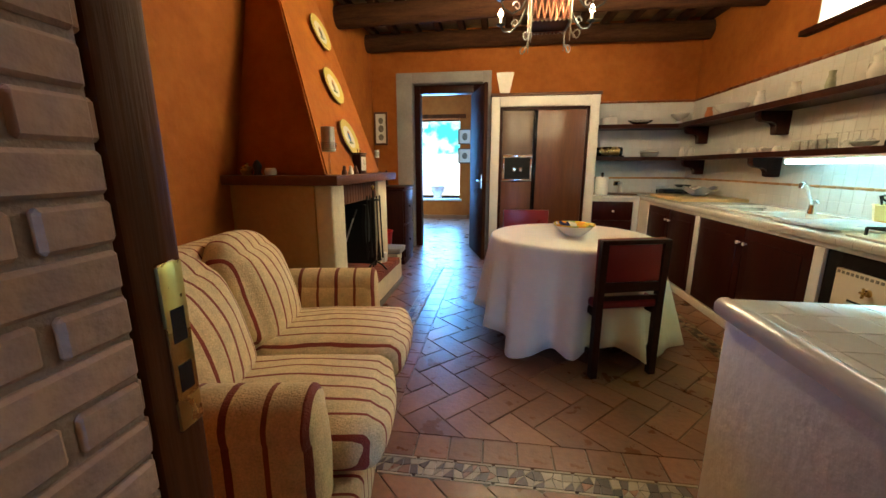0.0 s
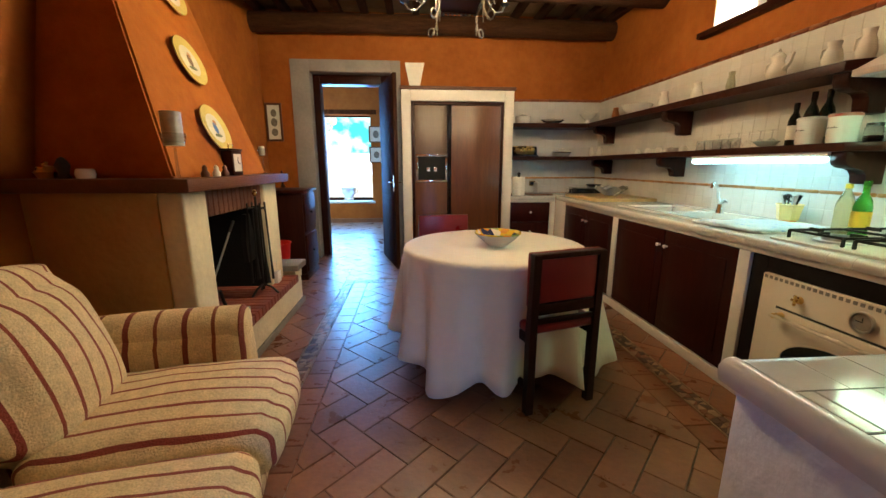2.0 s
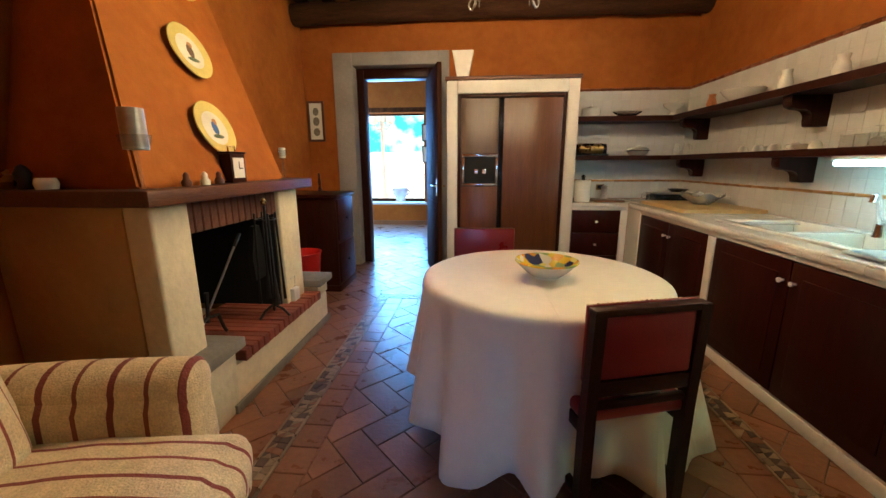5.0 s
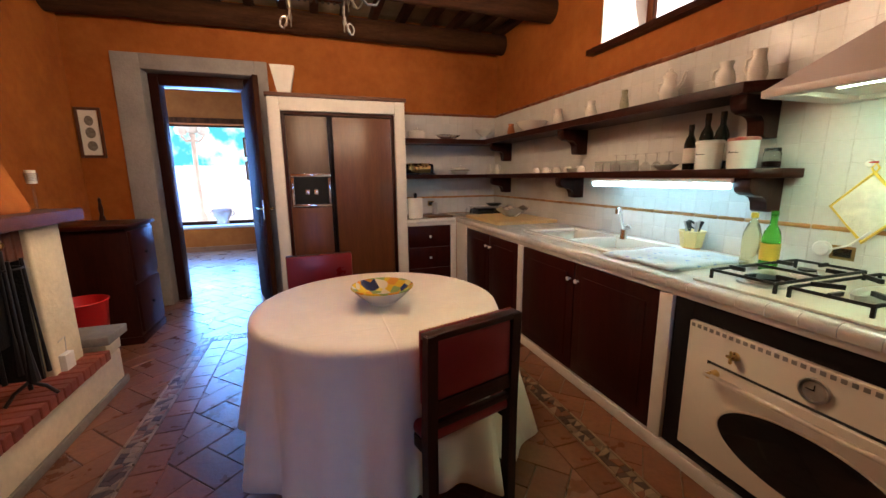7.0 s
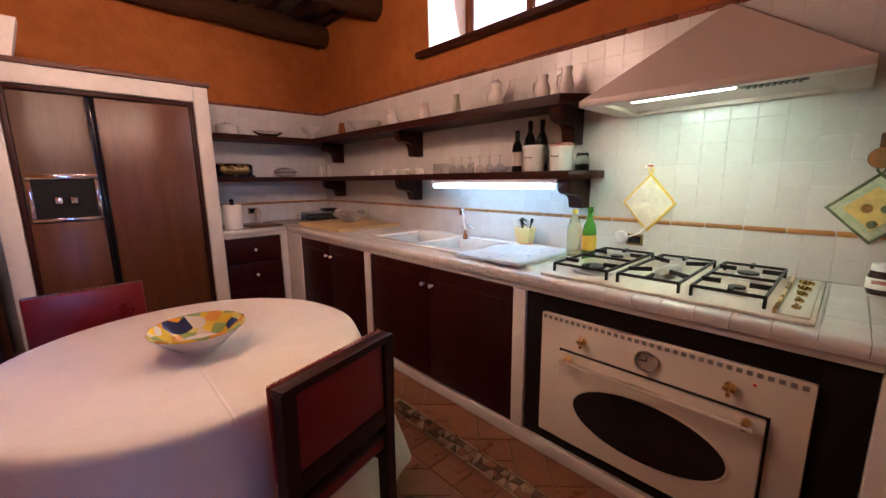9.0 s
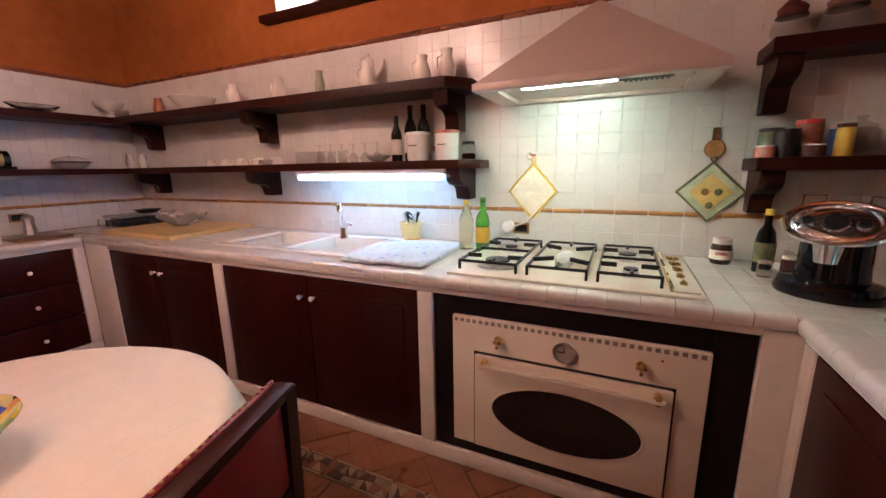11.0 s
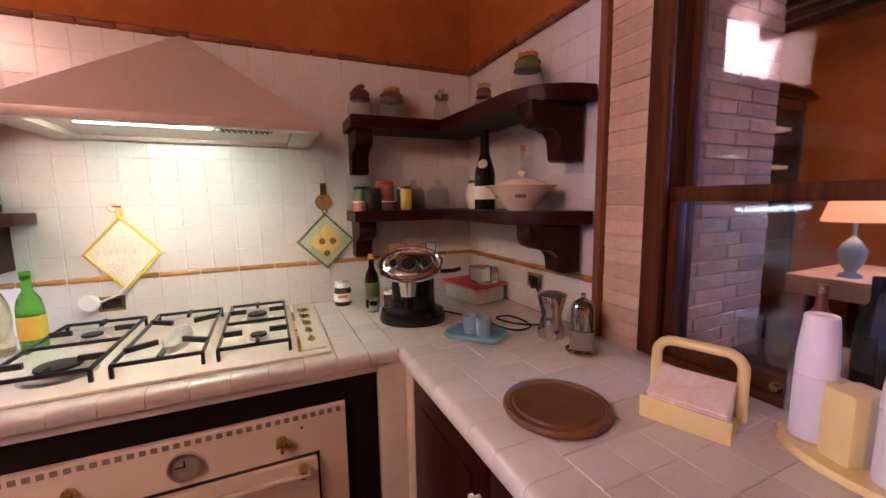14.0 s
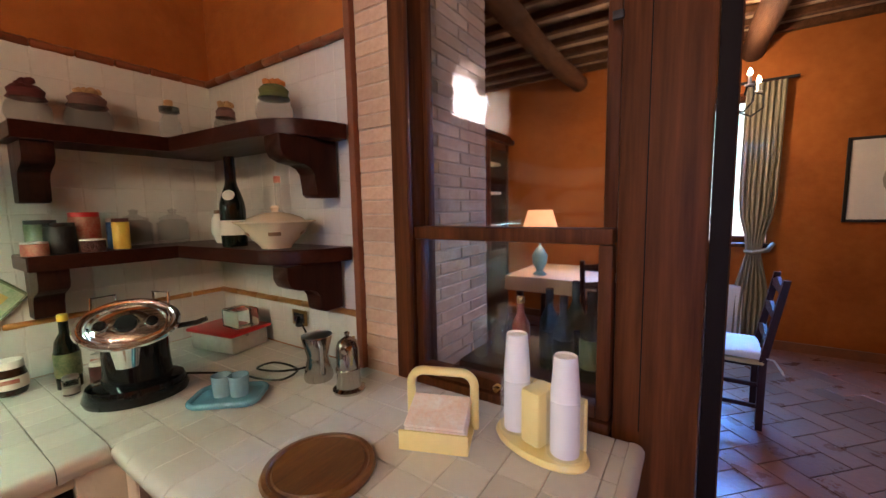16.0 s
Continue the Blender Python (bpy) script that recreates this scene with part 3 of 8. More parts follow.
for i in range(17):
    o = new("hearth_brick", bl)
    o.parent, o.matrix_basis = f, pose(-1.03, 2.925 + i * 0.0575, 0.277 + random.uniform(-0.002, 0.002), 0, 0, random.uniform(-0.6, 0.6))
part("hearth_pier", B((-1.25, -0.78, 2.52, 2.86, 0, 0.335), bev=0.01), CREAM, f)
part("hearth_pier", B((-1.25, -0.78, 3.9, 4.08, 0.245, 0.335), bev=0.01), CREAM, f)
part("stone_slab", B((-1.3, -0.745, 2.5, 2.9, 0.335, 0.39), bev=0.008), GREYSTONE, f, "grey stone slab")
part("stone_slab", B((-1.3, -0.745, 3.86, 4.11, 0.335, 0.39), bev=0.008), GREYSTONE, f, "grey stone slab")

# ---- masonry worktop, columns, cabinets ----
cmas = tagged(new("counter_masonry"), "white plastered masonry frame under the worktop", "counter", kind="structure")
for nm_, bx_ in (("column", (1.965, WX, 4.9, 5.2, 0, 0.83)), ("column", (1.965, WX, 3.74, 3.814, 0.07, 0.785)), ("column", (1.965, WX, 2.422, 2.494, 0.07, 0.785)), ("column", (1.965, WX, 1.22, 1.32, 0, 0.83)),
                 ("lintel", (1.965, 2.09, 1.32, 4.9, 0.785, 0.83)), ("plinth", (1.962, WX, 1.32, 4.9, 0, 0.07)), ("lintel", (1.41, 1.965, 5.2, BY, 0.785, 0.83)), ("plinth", (1.41, 1.965, 5.2, BY, 0, 0.07)), ("column", (1.9, 1.965, 5.2, BY, 0.07, 0.785)),
                 ("end_wall", (0.84, 0.93, RY + 0.002, 1.225, 0, 0.83)), ("lintel", (0.93, 1.965, RY + 0.002, 1.225, 0.785, 0.83)), ("plinth", (0.93, 1.965, RY + 0.002, 1.225, 0, 0.07)), ("column", (1.9, 1.965, RY + 0.002, 1.225, 0.07, 0.785))):
    part(nm_, B(bx_, bev=0.006), WHITE, cmas)


def cabinet(label, x, y, rz, wdt, h, leaves, drawers=0):
    """Front in local -y at y 0; the width runs along x from 0."""
    c = thing("cabinet", label, "cabinet", x, y, 0.072, rz, "kitchen base units")
    part("carcass", B((0.004, wdt - 0.004, 0.03, 0.12, 0.0, h - 0.004)), CABINET, c)
    if drawers:
        dh = h / drawers
        for i in range(drawers):
            d = part("drawer", B((0.004, wdt - 0.004, 0, 0.022, i * dh + 0.004, (i + 1) * dh - 0.004), bev=0.004), CABINET, c)
            part("knob", lathe([(0, 0), (0.007, 0), (0.006, 0.012), (0.013, 0.018), (0.013, 0.026), (0, 0.031)], 12), CERAMIC, d, "white ceramic knob").matrix_basis = pose(wdt / 2, 0, (i + 0.5) * dh, 90)
    for i in range(leaves):
        a, b = i * wdt / leaves + 0.004, (i + 1) * wdt / leaves - 0.003
        d = part("door", B((a, b, 0, 0.022, 0.004, h - 0.006), bev=0.004), CABINET, c)
        part("panel", B((a + 0.07, b - 0.07, -0.006, 0.004, 0.075, h - 0.077), bev=0.005), CABINET, d)
        kx = b - 0.035 if i == 0 else a + 0.035
        part("knob", lathe([(0, 0), (0.007, 0), (0.006, 0.012), (0.013, 0.018), (0.013, 0.026), (0, 0.031)], 12), CERAMIC, d, "white ceramic knob").matrix_basis = pose(kx, 0, h - 0.11, 90)
    return c


cabinet("dark mahogany double-door unit under the sink", 1.972, 4.9, -90, 1.086, 0.713, 2)
cabinet("dark mahogany double-door unit beside the oven", 1.972, 3.74, -90, 1.246, 0.713, 2)
cabinet("dark mahogany three-drawer unit beside the fridge", 1.415, 5.207, 0, 0.485, 0.713, 0, 3)
cabinet("dark mahogany double-door unit in the peninsula", 1.9, 1.22, 180, 0.968, 0.713, 2)


def tile_field(parent, cols, rows, place, size, thick, material, name="tile", limit=lambda i, j: True, gap=0.002):
    """Square glazed tiles; the near ones single, the others joined."""
    sq = mesh_of(name, B((0, size - gap, 0, size - gap, -thick, 0), bev=0.0016, segs=1), material)
    rest = bmesh.new()
    count = 0
    for i in range(cols):
        for j in range(rows):
            m = place(i, j)
            if m is None:
                continue
            if limit(i, j) and count < 300:
                o = new(name, sq)
                o.parent, o.matrix_basis = parent, m
                count += 1
            else:
                v = B((0, size - gap, 0, size - gap, -thick, 0), bev=0.0016, segs=1)
                v.transform(m)
                me = bpy.data.meshes.new("t")
                v.to_mesh(me)
                v.free()
                rest.from_mesh(me)
                bpy.data.meshes.remove(me)
    if rest.verts:
        o = part(name + "_field", rest, material, parent, smooth=None)
        tagged(o, "", "", "", "stuff")


top = thing("worktop", "white tiled kitchen worktop with rounded edge tiles", "worktop", 0, 0, 0)
part("bed", B((1.97, WX, 1.0, 2.98, 0.832, WT - 0.006), (1.97, WX, 3.92, BY, 0.832, WT - 0.006), (1.97, 2.11, 2.98, 3.92, 0.832, WT - 0.006), (2.57, WX, 2.98, 3.92, 0.832, WT - 0.006), (1.41, 1.97, 5.2, BY, 0.832, WT - 0.006), (0.85, 1.97, RY + 0.01, 1.22, 0.832, WT - 0.006)), CGROUT, top)


def nosing(length, d=0.113):
    return mesh_of("edge_tile", prism([(0, -0.045), (0.02, -0.045), (0.02, -0.008), (d, -0.008), (d, 0.0), (0.024, 0.001), (0.012, 0.0), (0.004, -0.004), (-0.004, -0.014), (-0.004, -0.03)], "y", 0.001, length - 0.001), CTILE, 50)


nm, ns = nosing(0.1), nosing(0.1, 0.03)
for i in range(39):
    o = new("edge_tile", nm)
    o.parent, o.matrix_basis = top, pose(1.954, 1.252 + i * 0.1, WT)
for i in range(6):
    o = new("edge_tile", nm)
    o.parent, o.matrix_basis = top, pose(1.41 + (i + 1) * 0.09, 5.185, WT, 0, 0, 90)
for i in range(11):
    o = new("edge_tile", nm)
    o.parent, o.matrix_basis = top, pose(0.85 + (i * 0.1 if i else 0.0), 1.248, WT, 0, 0, -90)
for i in range(7):
    o = new("edge_tile", ns)
    o.parent, o.matrix_basis = top, pose(0.822, 0.56 + i * 0.098, WT, 0, 0, 0)
tile_field(top, 20, 7, lambda i, j: pose(0.785 + i * 0.1, 1.135 - j * 0.1, WT) if j > 0 and 0.56 < 1.135 - j * 0.1 and 0.85 < 0.785 + i * 0.1 < 2.64 else None, 0.1, 0.008, CTILE)
tile_field(top, 7, 46, lambda i, j: pose(2.067 + i * 0.1, 1.252 + j * 0.1, WT) if i < 6 and 1.25 + j * 0.1 < 5.7 and not (1 <= i <= 4 and 18 <= j <= 25) and not (1 <= i <= 4 and 3 <= j <= 9) else None, 0.1, 0.008, CTILE, "worktop_tile", lambda i, j: j < 14)
tile_field(top, 6, 6, lambda i, j: pose(1.415 + i * 0.1, 5.3 + j * 0.1, WT) if i < 6 and j < 5 else None, 0.1, 0.008, CTILE, "corner_tile", lambda i, j: False)

# cut tiles along the walls and in the inner corner
def cut_tile(x0, x1, y0, y1):
    part("cut_tile", B((x0, x1 - 0.002, y0, y1 - 0.002, WT - 0.008, WT), bev=0.0016, segs=1), CTILE, top, smooth=None)


for i in range(18):
    cut_tile(0.885 + i * 0.1, 0.985 + i * 0.1, RY + 0.002, 0.635)
for j in range(5):
    cut_tile(0.853, 0.885, 0.635 + j * 0.1, 0.735 + j * 0.1)
    cut_tile(2.685, 2.713, 0.635 + j * 0.1, 0.735 + j * 0.1)
cut_tile(0.853, 0.885, RY + 0.002, 0.635)
cut_tile(2.685, 2.713, RY + 0.002, 0.635)
cut_tile(2.685, 2.713, 1.135, 1.252)
cut_tile(1.951, 1.985, 1.135, 1.252)
for i in range(7):
    cut_tile(1.985 + i * 0.1, 2.085 + i * 0.1, 1.135, 1.252)
for j in range(45):
    cut_tile(2.667, 2.713, 1.252 + j * 0.1, 1.352 + j * 0.1)

# wall tiles, trims
structure("tile_bed", B((WX - 0.0158, WX - 0.002, RY, BY, WT, 2.03), (1.41, WX, BY - 0.0078, BY - 0.002, WT, 2.03), (1.765, WX, RY - 0.012, RY - 0.0045, WT, 2.03)), TILEGROUT, "pale grout between the wall tiles", "grout")
def wall_field(*a):
    tile_field(*a, gap=0.0013)


wt = tagged(new("wall_tiles_east"), "white square glazed tiles on the cooking wall", "wall tiles", kind="structure")
wall_field(wt, 53, 12, lambda i, j: pose(WX - 0.009, RY + i * 0.1, WT + j * 0.098, 90, 0, -90) @ Matrix.Rotation(math.pi, 4, "Y") @ Matrix.Translation((-0.1, 0, 0)) if WT + j * 0.098 < 2.0 else None, 0.098, 0.008, TILE, "tile", lambda i, j: i < 25)
wt = tagged(new("wall_tiles_north"), "white square glazed tiles in the corner beside the fridge", "wall tiles", kind="structure")
wall_field(wt, 14, 12, lambda i, j: pose(1.405 + i * 0.1, BY - 0.009, WT + j * 0.098, 90), 0.098, 0.008, TILE, "tile", lambda i, j: False)
wt = tagged(new("wall_tiles_south"), "white square glazed tiles behind the corner shelves", "wall tiles", kind="structure")
wall_field(wt, 10, 12, lambda i, j: pose(2.72 - i * 0.0975, RY - 0.003, WT + j * 0.098, 90, 0, 180), 0.098, 0.008, TILE, "tile")


def trim(name, x0, y0, x1, y1, z, h, material, label, seg):
    o = tagged(new(name), label, "tile trim", kind="structure")
    L = math.hypot(x1 - x0, y1 - y0)
    n = max(1, round(L / seg))
    s = L / n
    me = mesh_of("trim_piece", tube([(0.002, 0, 0), (s * 0.06, 0, 0), (s * 0.5, 0, 0), (s * 0.94, 0, 0), (s - 0.002, 0, 0)], [h * 0.38, h * 0.5, h * 0.44, h * 0.5, h * 0.38], 10), material, 60)
    for i in range(n):
        p = new("trim_piece", me)
        p.parent, p.matrix_basis = o, pose(x0 + (x1 - x0) * i / n, y0 + (y1 - y0) * i / n, z, 0, 0, math.degrees(math.atan2(y1 - y0, x1 - x0)))


for z, h, mt, nm_, lab, seg in ((1.06, 0.026, LISTELLO, "bamboo_trim", "bamboo-like ochre tile trim", 0.15), (2.045, 0.034, REDTRIM, "upper_trim", "red-brown bamboo-like tile trim above the tiles", 0.12)):
    trim(nm_, WX - 0.012, RY, WX - 0.012, BY, z, h, mt, lab, seg)
    trim(nm_, 1.41, BY - 0.012, WX, BY - 0.012, z, h, mt, lab, seg)
    trim(nm_, 1.76, RY + 0.008, WX, RY + 0.008, z, h, mt, lab, seg)
structure("corner_trim", B((1.735, 1.765, RY - 0.01, RY + 0.02, WT, 2.6), bev=0.004), REDTRIM, "red-brown upright trim at the end of the tiles", "trim")

# ---- fridge niche ----
fs = tagged(new("fridge_surround"), "white masonry surround of the built-in fridge", "fridge surround", kind="structure")
for nm_, bx_ in (("pier", (0.12, 0.225, 5.185, BY, 0, 2.05)), ("pier", (1.3, 1.405, 5.185, BY, 0, 2.05)), ("lintel", (0.225, 1.3, 5.185, BY, 1.93, 2.05))):
    part(nm_, B(bx_, bev=0.008), WHITE, fs)
structure("fridge_cornice", B((0.105, 1.42, 5.165, BY, 2.05, 2.085), bev=0.006), MANTEL, "red-brown wooden board on the fridge surround", "shelf board", 40)
f = thing("fridge", "built-in double-door fridge with brown wood panels and dispenser", "fridge", 0, 5.22)
part("body", B((0.23, 1.295, 0.03, 0.57, 0.02, 1.925)), BLACKPL, f)
part("frame", B((0.228, 0.26, -0.012, 0.03, 0.02, 1.928), (1.265, 1.297, -0.012, 0.03, 0.02, 1.928), (0.26, 1.265, -0.012, 0.03, 1.895, 1.928), bev=0.004), DARKWOODV, f)
d = part("door", B((0.262, 0.64, -0.004, 0.028, 0.05, 1.89), bev=0.006), GREYWOOD, f, "grey-brown freezer door panel")
part("lower_panel", B((0.262, 0.64, -0.008, -0.005, 0.05, 1.02), bev=0.001), CHERRY, d)
part("dispenser", B((0.276, 0.64, -0.022, -0.002, 1.03, 1.055), (0.276, 0.64, -0.022, -0.002, 1.32, 1.355), (0.276, 0.3, -0.022, -0.002, 1.055, 1.32), (0.616, 0.64, -0.022, -0.002, 1.055, 1.32), bev=0.004), CHROME, d, "chrome dispenser frame")
part("dispenser_recess", B((0.3, 0.616, -0.01, -0.003, 1.055, 1.32)), M("matt_black", (0.01, 0.01, 0.01), 0.6, bump=0, spec=0.2), d)
part("paddle", B((0.4, 0.44, -0.03, -0.008, 1.15, 1.2), (0.48, 0.52, -0.03, -0.008, 1.15, 1.2), bev=0.006), CHROME, d)
part("handle", B((0.648, 0.668, -0.035, 0.0, 0.1, 1.88), bev=0.008), GLOSSBLACK, d, "long black handle")
d = part("door", B((0.688, 1.262, -0.004, 0.028, 0.05, 1.89), bev=0.006), CHERRY, f, "cherry-brown fridge door panel")
part("handle", B((0.67, 0.688, -0.035, 0.0, 0.1, 1.88), bev=0.008), GLOSSBLACK, d, "long black handle")
solid("uplighter", prism([(-0.11, 0), (0.0, 0), (0.05, 0.24), (-0.16, 0.24)], "y", -0.06, 0.06), WHITE, "white plaster wedge-shaped uplighter on the surround", "lamp", x=0.33, y=5.25, z=2.085)

# ---- open door ----
dr = tagged(new("door_1"), "open dark wooden panel door with brass handle", "door", kind="structure")
dr.matrix_world = pose(-0.165, 5.93, 0.008, 0, 0, -75)
part("leaf", B((0, 0.845, -0.022, 0.022, 0, 2.2), bev=0.004), DOORWOOD, dr)
for z0, z1 in ((0.14, 0.85), (1.0, 2.06)):
    for s in (-1, 1):
        part("panel", B((0.12, 0.725, s * 0.02 - 0.006, s * 0.02 + 0.006, z0, z1), bev=0.006), DOORWOOD, dr)
for s in (-1, 1):
    part("handle", tube([(0.78, s * 0.02, 1.02), (0.78, s * 0.06, 1.02), (0.67, s * 0.065, 1.02)], 0.008, 8), BRASS, dr, "brass lever handle")
    part("lock_plate", B((0.76, 0.8, s * 0.022 - 0.003, s * 0.022 + 0.003, 0.92, 1.1), bev=0.002), BRASS, dr)

# ---- partition to the dining room: brick, post, sash window ----
FY0, FY1 = 0.27, 0.5
pst = structure("window_post", B((0.712, 0.905, FY0, FY1, 0, 2.6), bev=0.01), FRAMEWOOD, "broad brown wooden post beside the opening", "post", 40)
# dark strip stands in for the shadowed side of the post
part("shaded_side", B((0.674, 0.711, FY1 - 0.03, FY1 + 0.003, 0, 2.6), bev=0.002), SHADEJOINT, pst, "dark strip painted as the shaded side of the post")
part("joint", B((0.838, 0.841, FY1 - 0.02, FY1 + 0.0012, WT, 2.6)), SHADEJOINT, pst, "dark joint between two boards")
structure("door_frame_stop", B((0.66, 0.7, 0.24, 0.34, 0, 2.6), bev=0.004), FRAMEWOOD, "wooden stop of the door frame", "door frame", 40)
jf = structure("door_frame_jamb", B((-0.12, -0.052, 0.387, 0.437, 0, 2.6), (-0.12, -0.06, 0.3, 0.38, 0, 2.6), bev=0.006), FRAMEWOOD, "brown wooden door jamb against the brick", "door frame", 40)
part("strike_plate", B((-0.053, -0.049, 0.408, 0.432, 0.985, 1.135), bev=0.001), BRASS, jf, "long brass strike plate")
part("strike_hole", B((-0.0495, -0.0485, 0.413, 0.427, 1.065, 1.095), (-0.0495, -0.0485, 0.413, 0.427, 1.02, 1.045)), BLACKPL, jf)
w = tagged(new("window_4"), "brown wooden sash window looking into the dining room", "window", kind="structure")
part("window_frame", B((1.528, 1.6, 0.395, 0.545, WT, 2.6), (0.905, 1.528, 0.4, 0.535, 2.52, 2.6), (0.905, 1.528, 0.4, 0.535, WT - 0.02, WT + 0.012), bev=0.006), FRAMEWOOD, w)
part("trim_strip", B((1.515, 1.58, 0.545, 0.57, WT + 0.004, 2.6), bev=0.006), FRAMEWOOD, w)
lo = part("sash", B((0.907, 0.942, 0.475, 0.525, WT + 0.014, 1.34), (1.5, 1.526, 0.475, 0.525, WT + 0.014, 1.34), (0.942, 1.5, 0.475, 0.525, WT + 0.014, WT + 0.052), (0.907, 1.526, 0.47, 0.532, 1.34, 1.382), bev=0.006), FRAMEWOOD, w)
pn = part("pane", B((0.938, 1.504, 0.498, 0.502, WT + 0.048, 1.345)), PANE, lo, smooth=None)
pn.visible_shadow = False
hi = part("sash", B((0.907, 0.943, 0.425, 0.465, 1.35, 2.52), (1.506, 1.526, 0.425, 0.465, 1.35, 2.52), (0.943, 1.506, 0.425, 0.465, 2.47, 2.52), bev=0.006), FRAMEWOOD, w)
pn = part("pane", B((0.939, 1.51, 0.443, 0.447, 1.35, 2.475)), PANE, hi, smooth=None)
pn.visible_shadow = False
part("catch", lathe([(0, 0), (0.012, 0), (0.014, 0.012), (0.008, 0.022), (0, 0.024)], 12), BRASS, lo, "small brass knob").matrix_basis = pose(1.22, 0.525, WT + 0.034, -90)
part("bolt", B((0.9, 0.925, FY1 + 0.001, FY1 + 0.012, 1.88, 1.9), bev=0.002), IRON, w)


def brick_pier(name, label, x0, x1, y0, y1, z0, z1, course=0.048, brick=BRICK, mortar=MORTAR):
    """A brick pier: mortar core, courses of thin bricks standing slightly proud on the faces."""
    o = tagged(new(name), label, "brick wall", kind="structure")
    part("core", B((x0 + 0.004, x1 - 0.004, y0 + 0.004, y1 - 0.004, z0, z1)), mortar, o, smooth=None)
    rng = random.Random(hash(round(x0 * 100)) % 97)
    cache, k = {}, 0
    zz = z0
    while zz < z1 - 0.02:
        edges = []
        # faces: +y, -x, +x
        for face, a0, a1 in (("y", x0, x1), ("l", y0, y1), ("r", y0, y1)):
            cuts = [a0]
            step = 0.235 if k % 2 else 0.16
            while cuts[-1] + step < a1 - 0.05:
                cuts.append(cuts[-1] + step)
                step = 0.235
            cuts.append(a1)
            for p, q_ in zip(cuts, cuts[1:]):
                edges.append((face, p, q_))
        for face, p, q_ in edges:
            ln = round(q_ - p - 0.009, 3)
            if ln not in cache:
                cache[ln] = mesh_of("brick", B((-ln / 2, ln / 2, -0.02, 0.02, 0.0025 - course / 2, course / 2 - 0.0025), bev=0.003, segs=1), brick)
            b = new("brick", cache[ln])
            b.parent = o
            jit = rng.uniform(-0.002, 0.0015)
            m = {"y": pose((p + q_) / 2, y1 - 0.018 + jit, zz + course / 2), "l": pose(x0 + 0.018 - jit, (p + q_) / 2, zz + course / 2, 0, 0, 90), "r": pose(x1 - 0.018 + jit, (p + q_) / 2, zz + course / 2, 0, 0, 90)}[face]
            b.matrix_basis = m @ pose(0, 0, 0, 0, rng.uniform(-0.5, 0.5), rng.uniform(-0.4, 0.4))
        zz += course
        k += 1


brick_pier("brick_pier_window", "pale pink brick pier beside the sash window", 1.545, 1.737, -0.05, RY, WT - 0.06, 2.6)
brick_pier("brick_pier_door", "brick wall end at the entrance, coloured darker for its shade", -0.4, -0.05, -0.3, 0.385, 0, 2.6, 0.034, SHADEDBRICK, SHADEDMORTAR)

# ---- table, chairs, sofa ----
def cloth_top(n=160):
    bm = bmesh.new()
    rings = []
    prof = [(0.0, 0.742), (0.25, 0.742), (0.5, 0.742), (0.535, 0.741), (0.55, 0.733), (0.556, 0.715), (0.562, 0.66), (0.57, 0.56), (0.58, 0.44), (0.59, 0.3), (0.6, 0.18), (0.606, 0.1)]
    for k, (r, z) in enumerate(prof):
        ring = []
        fall = max(0.0, (0.72 - z) / 0.62)
        for i in range(n):
            a = 2 * math.pi * i / n
            fold = 0.55 * math.sin(11 * a + 0.6 + 0.5 * math.sin(3 * a)) + 0.4 * math.sin(19 * a + 2.0) + 0.25 * math.sin(5 * a)
            rr = r + fall ** 0.8 * 0.075 * fold * (1 if r else 0) + fall * 0.12 * max(0, math.cos(a - math.radians(-20))) ** 14
            zz = z + (fall ** 3) * (0.05 * math.sin(4 * a + 1.0) + 0.03 * math.sin(9 * a))
            ring.append((rr * math.cos(a), rr * math.sin(a), zz))
        rings.append([bm.verts.new(ring[0][:2] + (z,))] if r == 0 else [bm.verts.new(p) for p in ring])
    for a, b in zip(rings, rings[1:]):
        for i in range(n):
            j = (i + 1) % n
            bm.faces.new((a[0], b[i], b[j]) if len(a) == 1 else (a[i], a[j], b[j], b[i]))
    return bm


TX, TY = 0.735, 2.93
t = thing("round_table", "round pedestal dining table under the cloth", "table", TX, TY)
part("tabletop", lathe([(0, 0.705), (0.535, 0.705), (0.54, 0.72), (0.535, 0.735), (0, 0.735)], 48), DARKWOOD, t)
part("pedestal", lathe([(0, 0.06), (0.07, 0.06), (0.05, 0.2), (0.06, 0.4), (0.045, 0.6), (0.09, 0.704), (0, 0.704)], 20), DARKWOODV, t)
for i in range(4):
    o = part("foot", B((0.02, 0.38, -0.03, 0.03, 0.0, 0.05), bev=0.012), GREYWOOD, t)
    o.matrix_basis = pose(0, 0, 0, 0, 0, 45 + 90 * i)
c = solid("tablecloth", cloth_top(), CLOTH, "cream floor-length tablecloth draped over the round table", "tablecloth", x=TX, y=TY, smooth=60)
sl = c.modifiers.new("thickness", "SOLIDIFY")
sl.thickness = 0.003


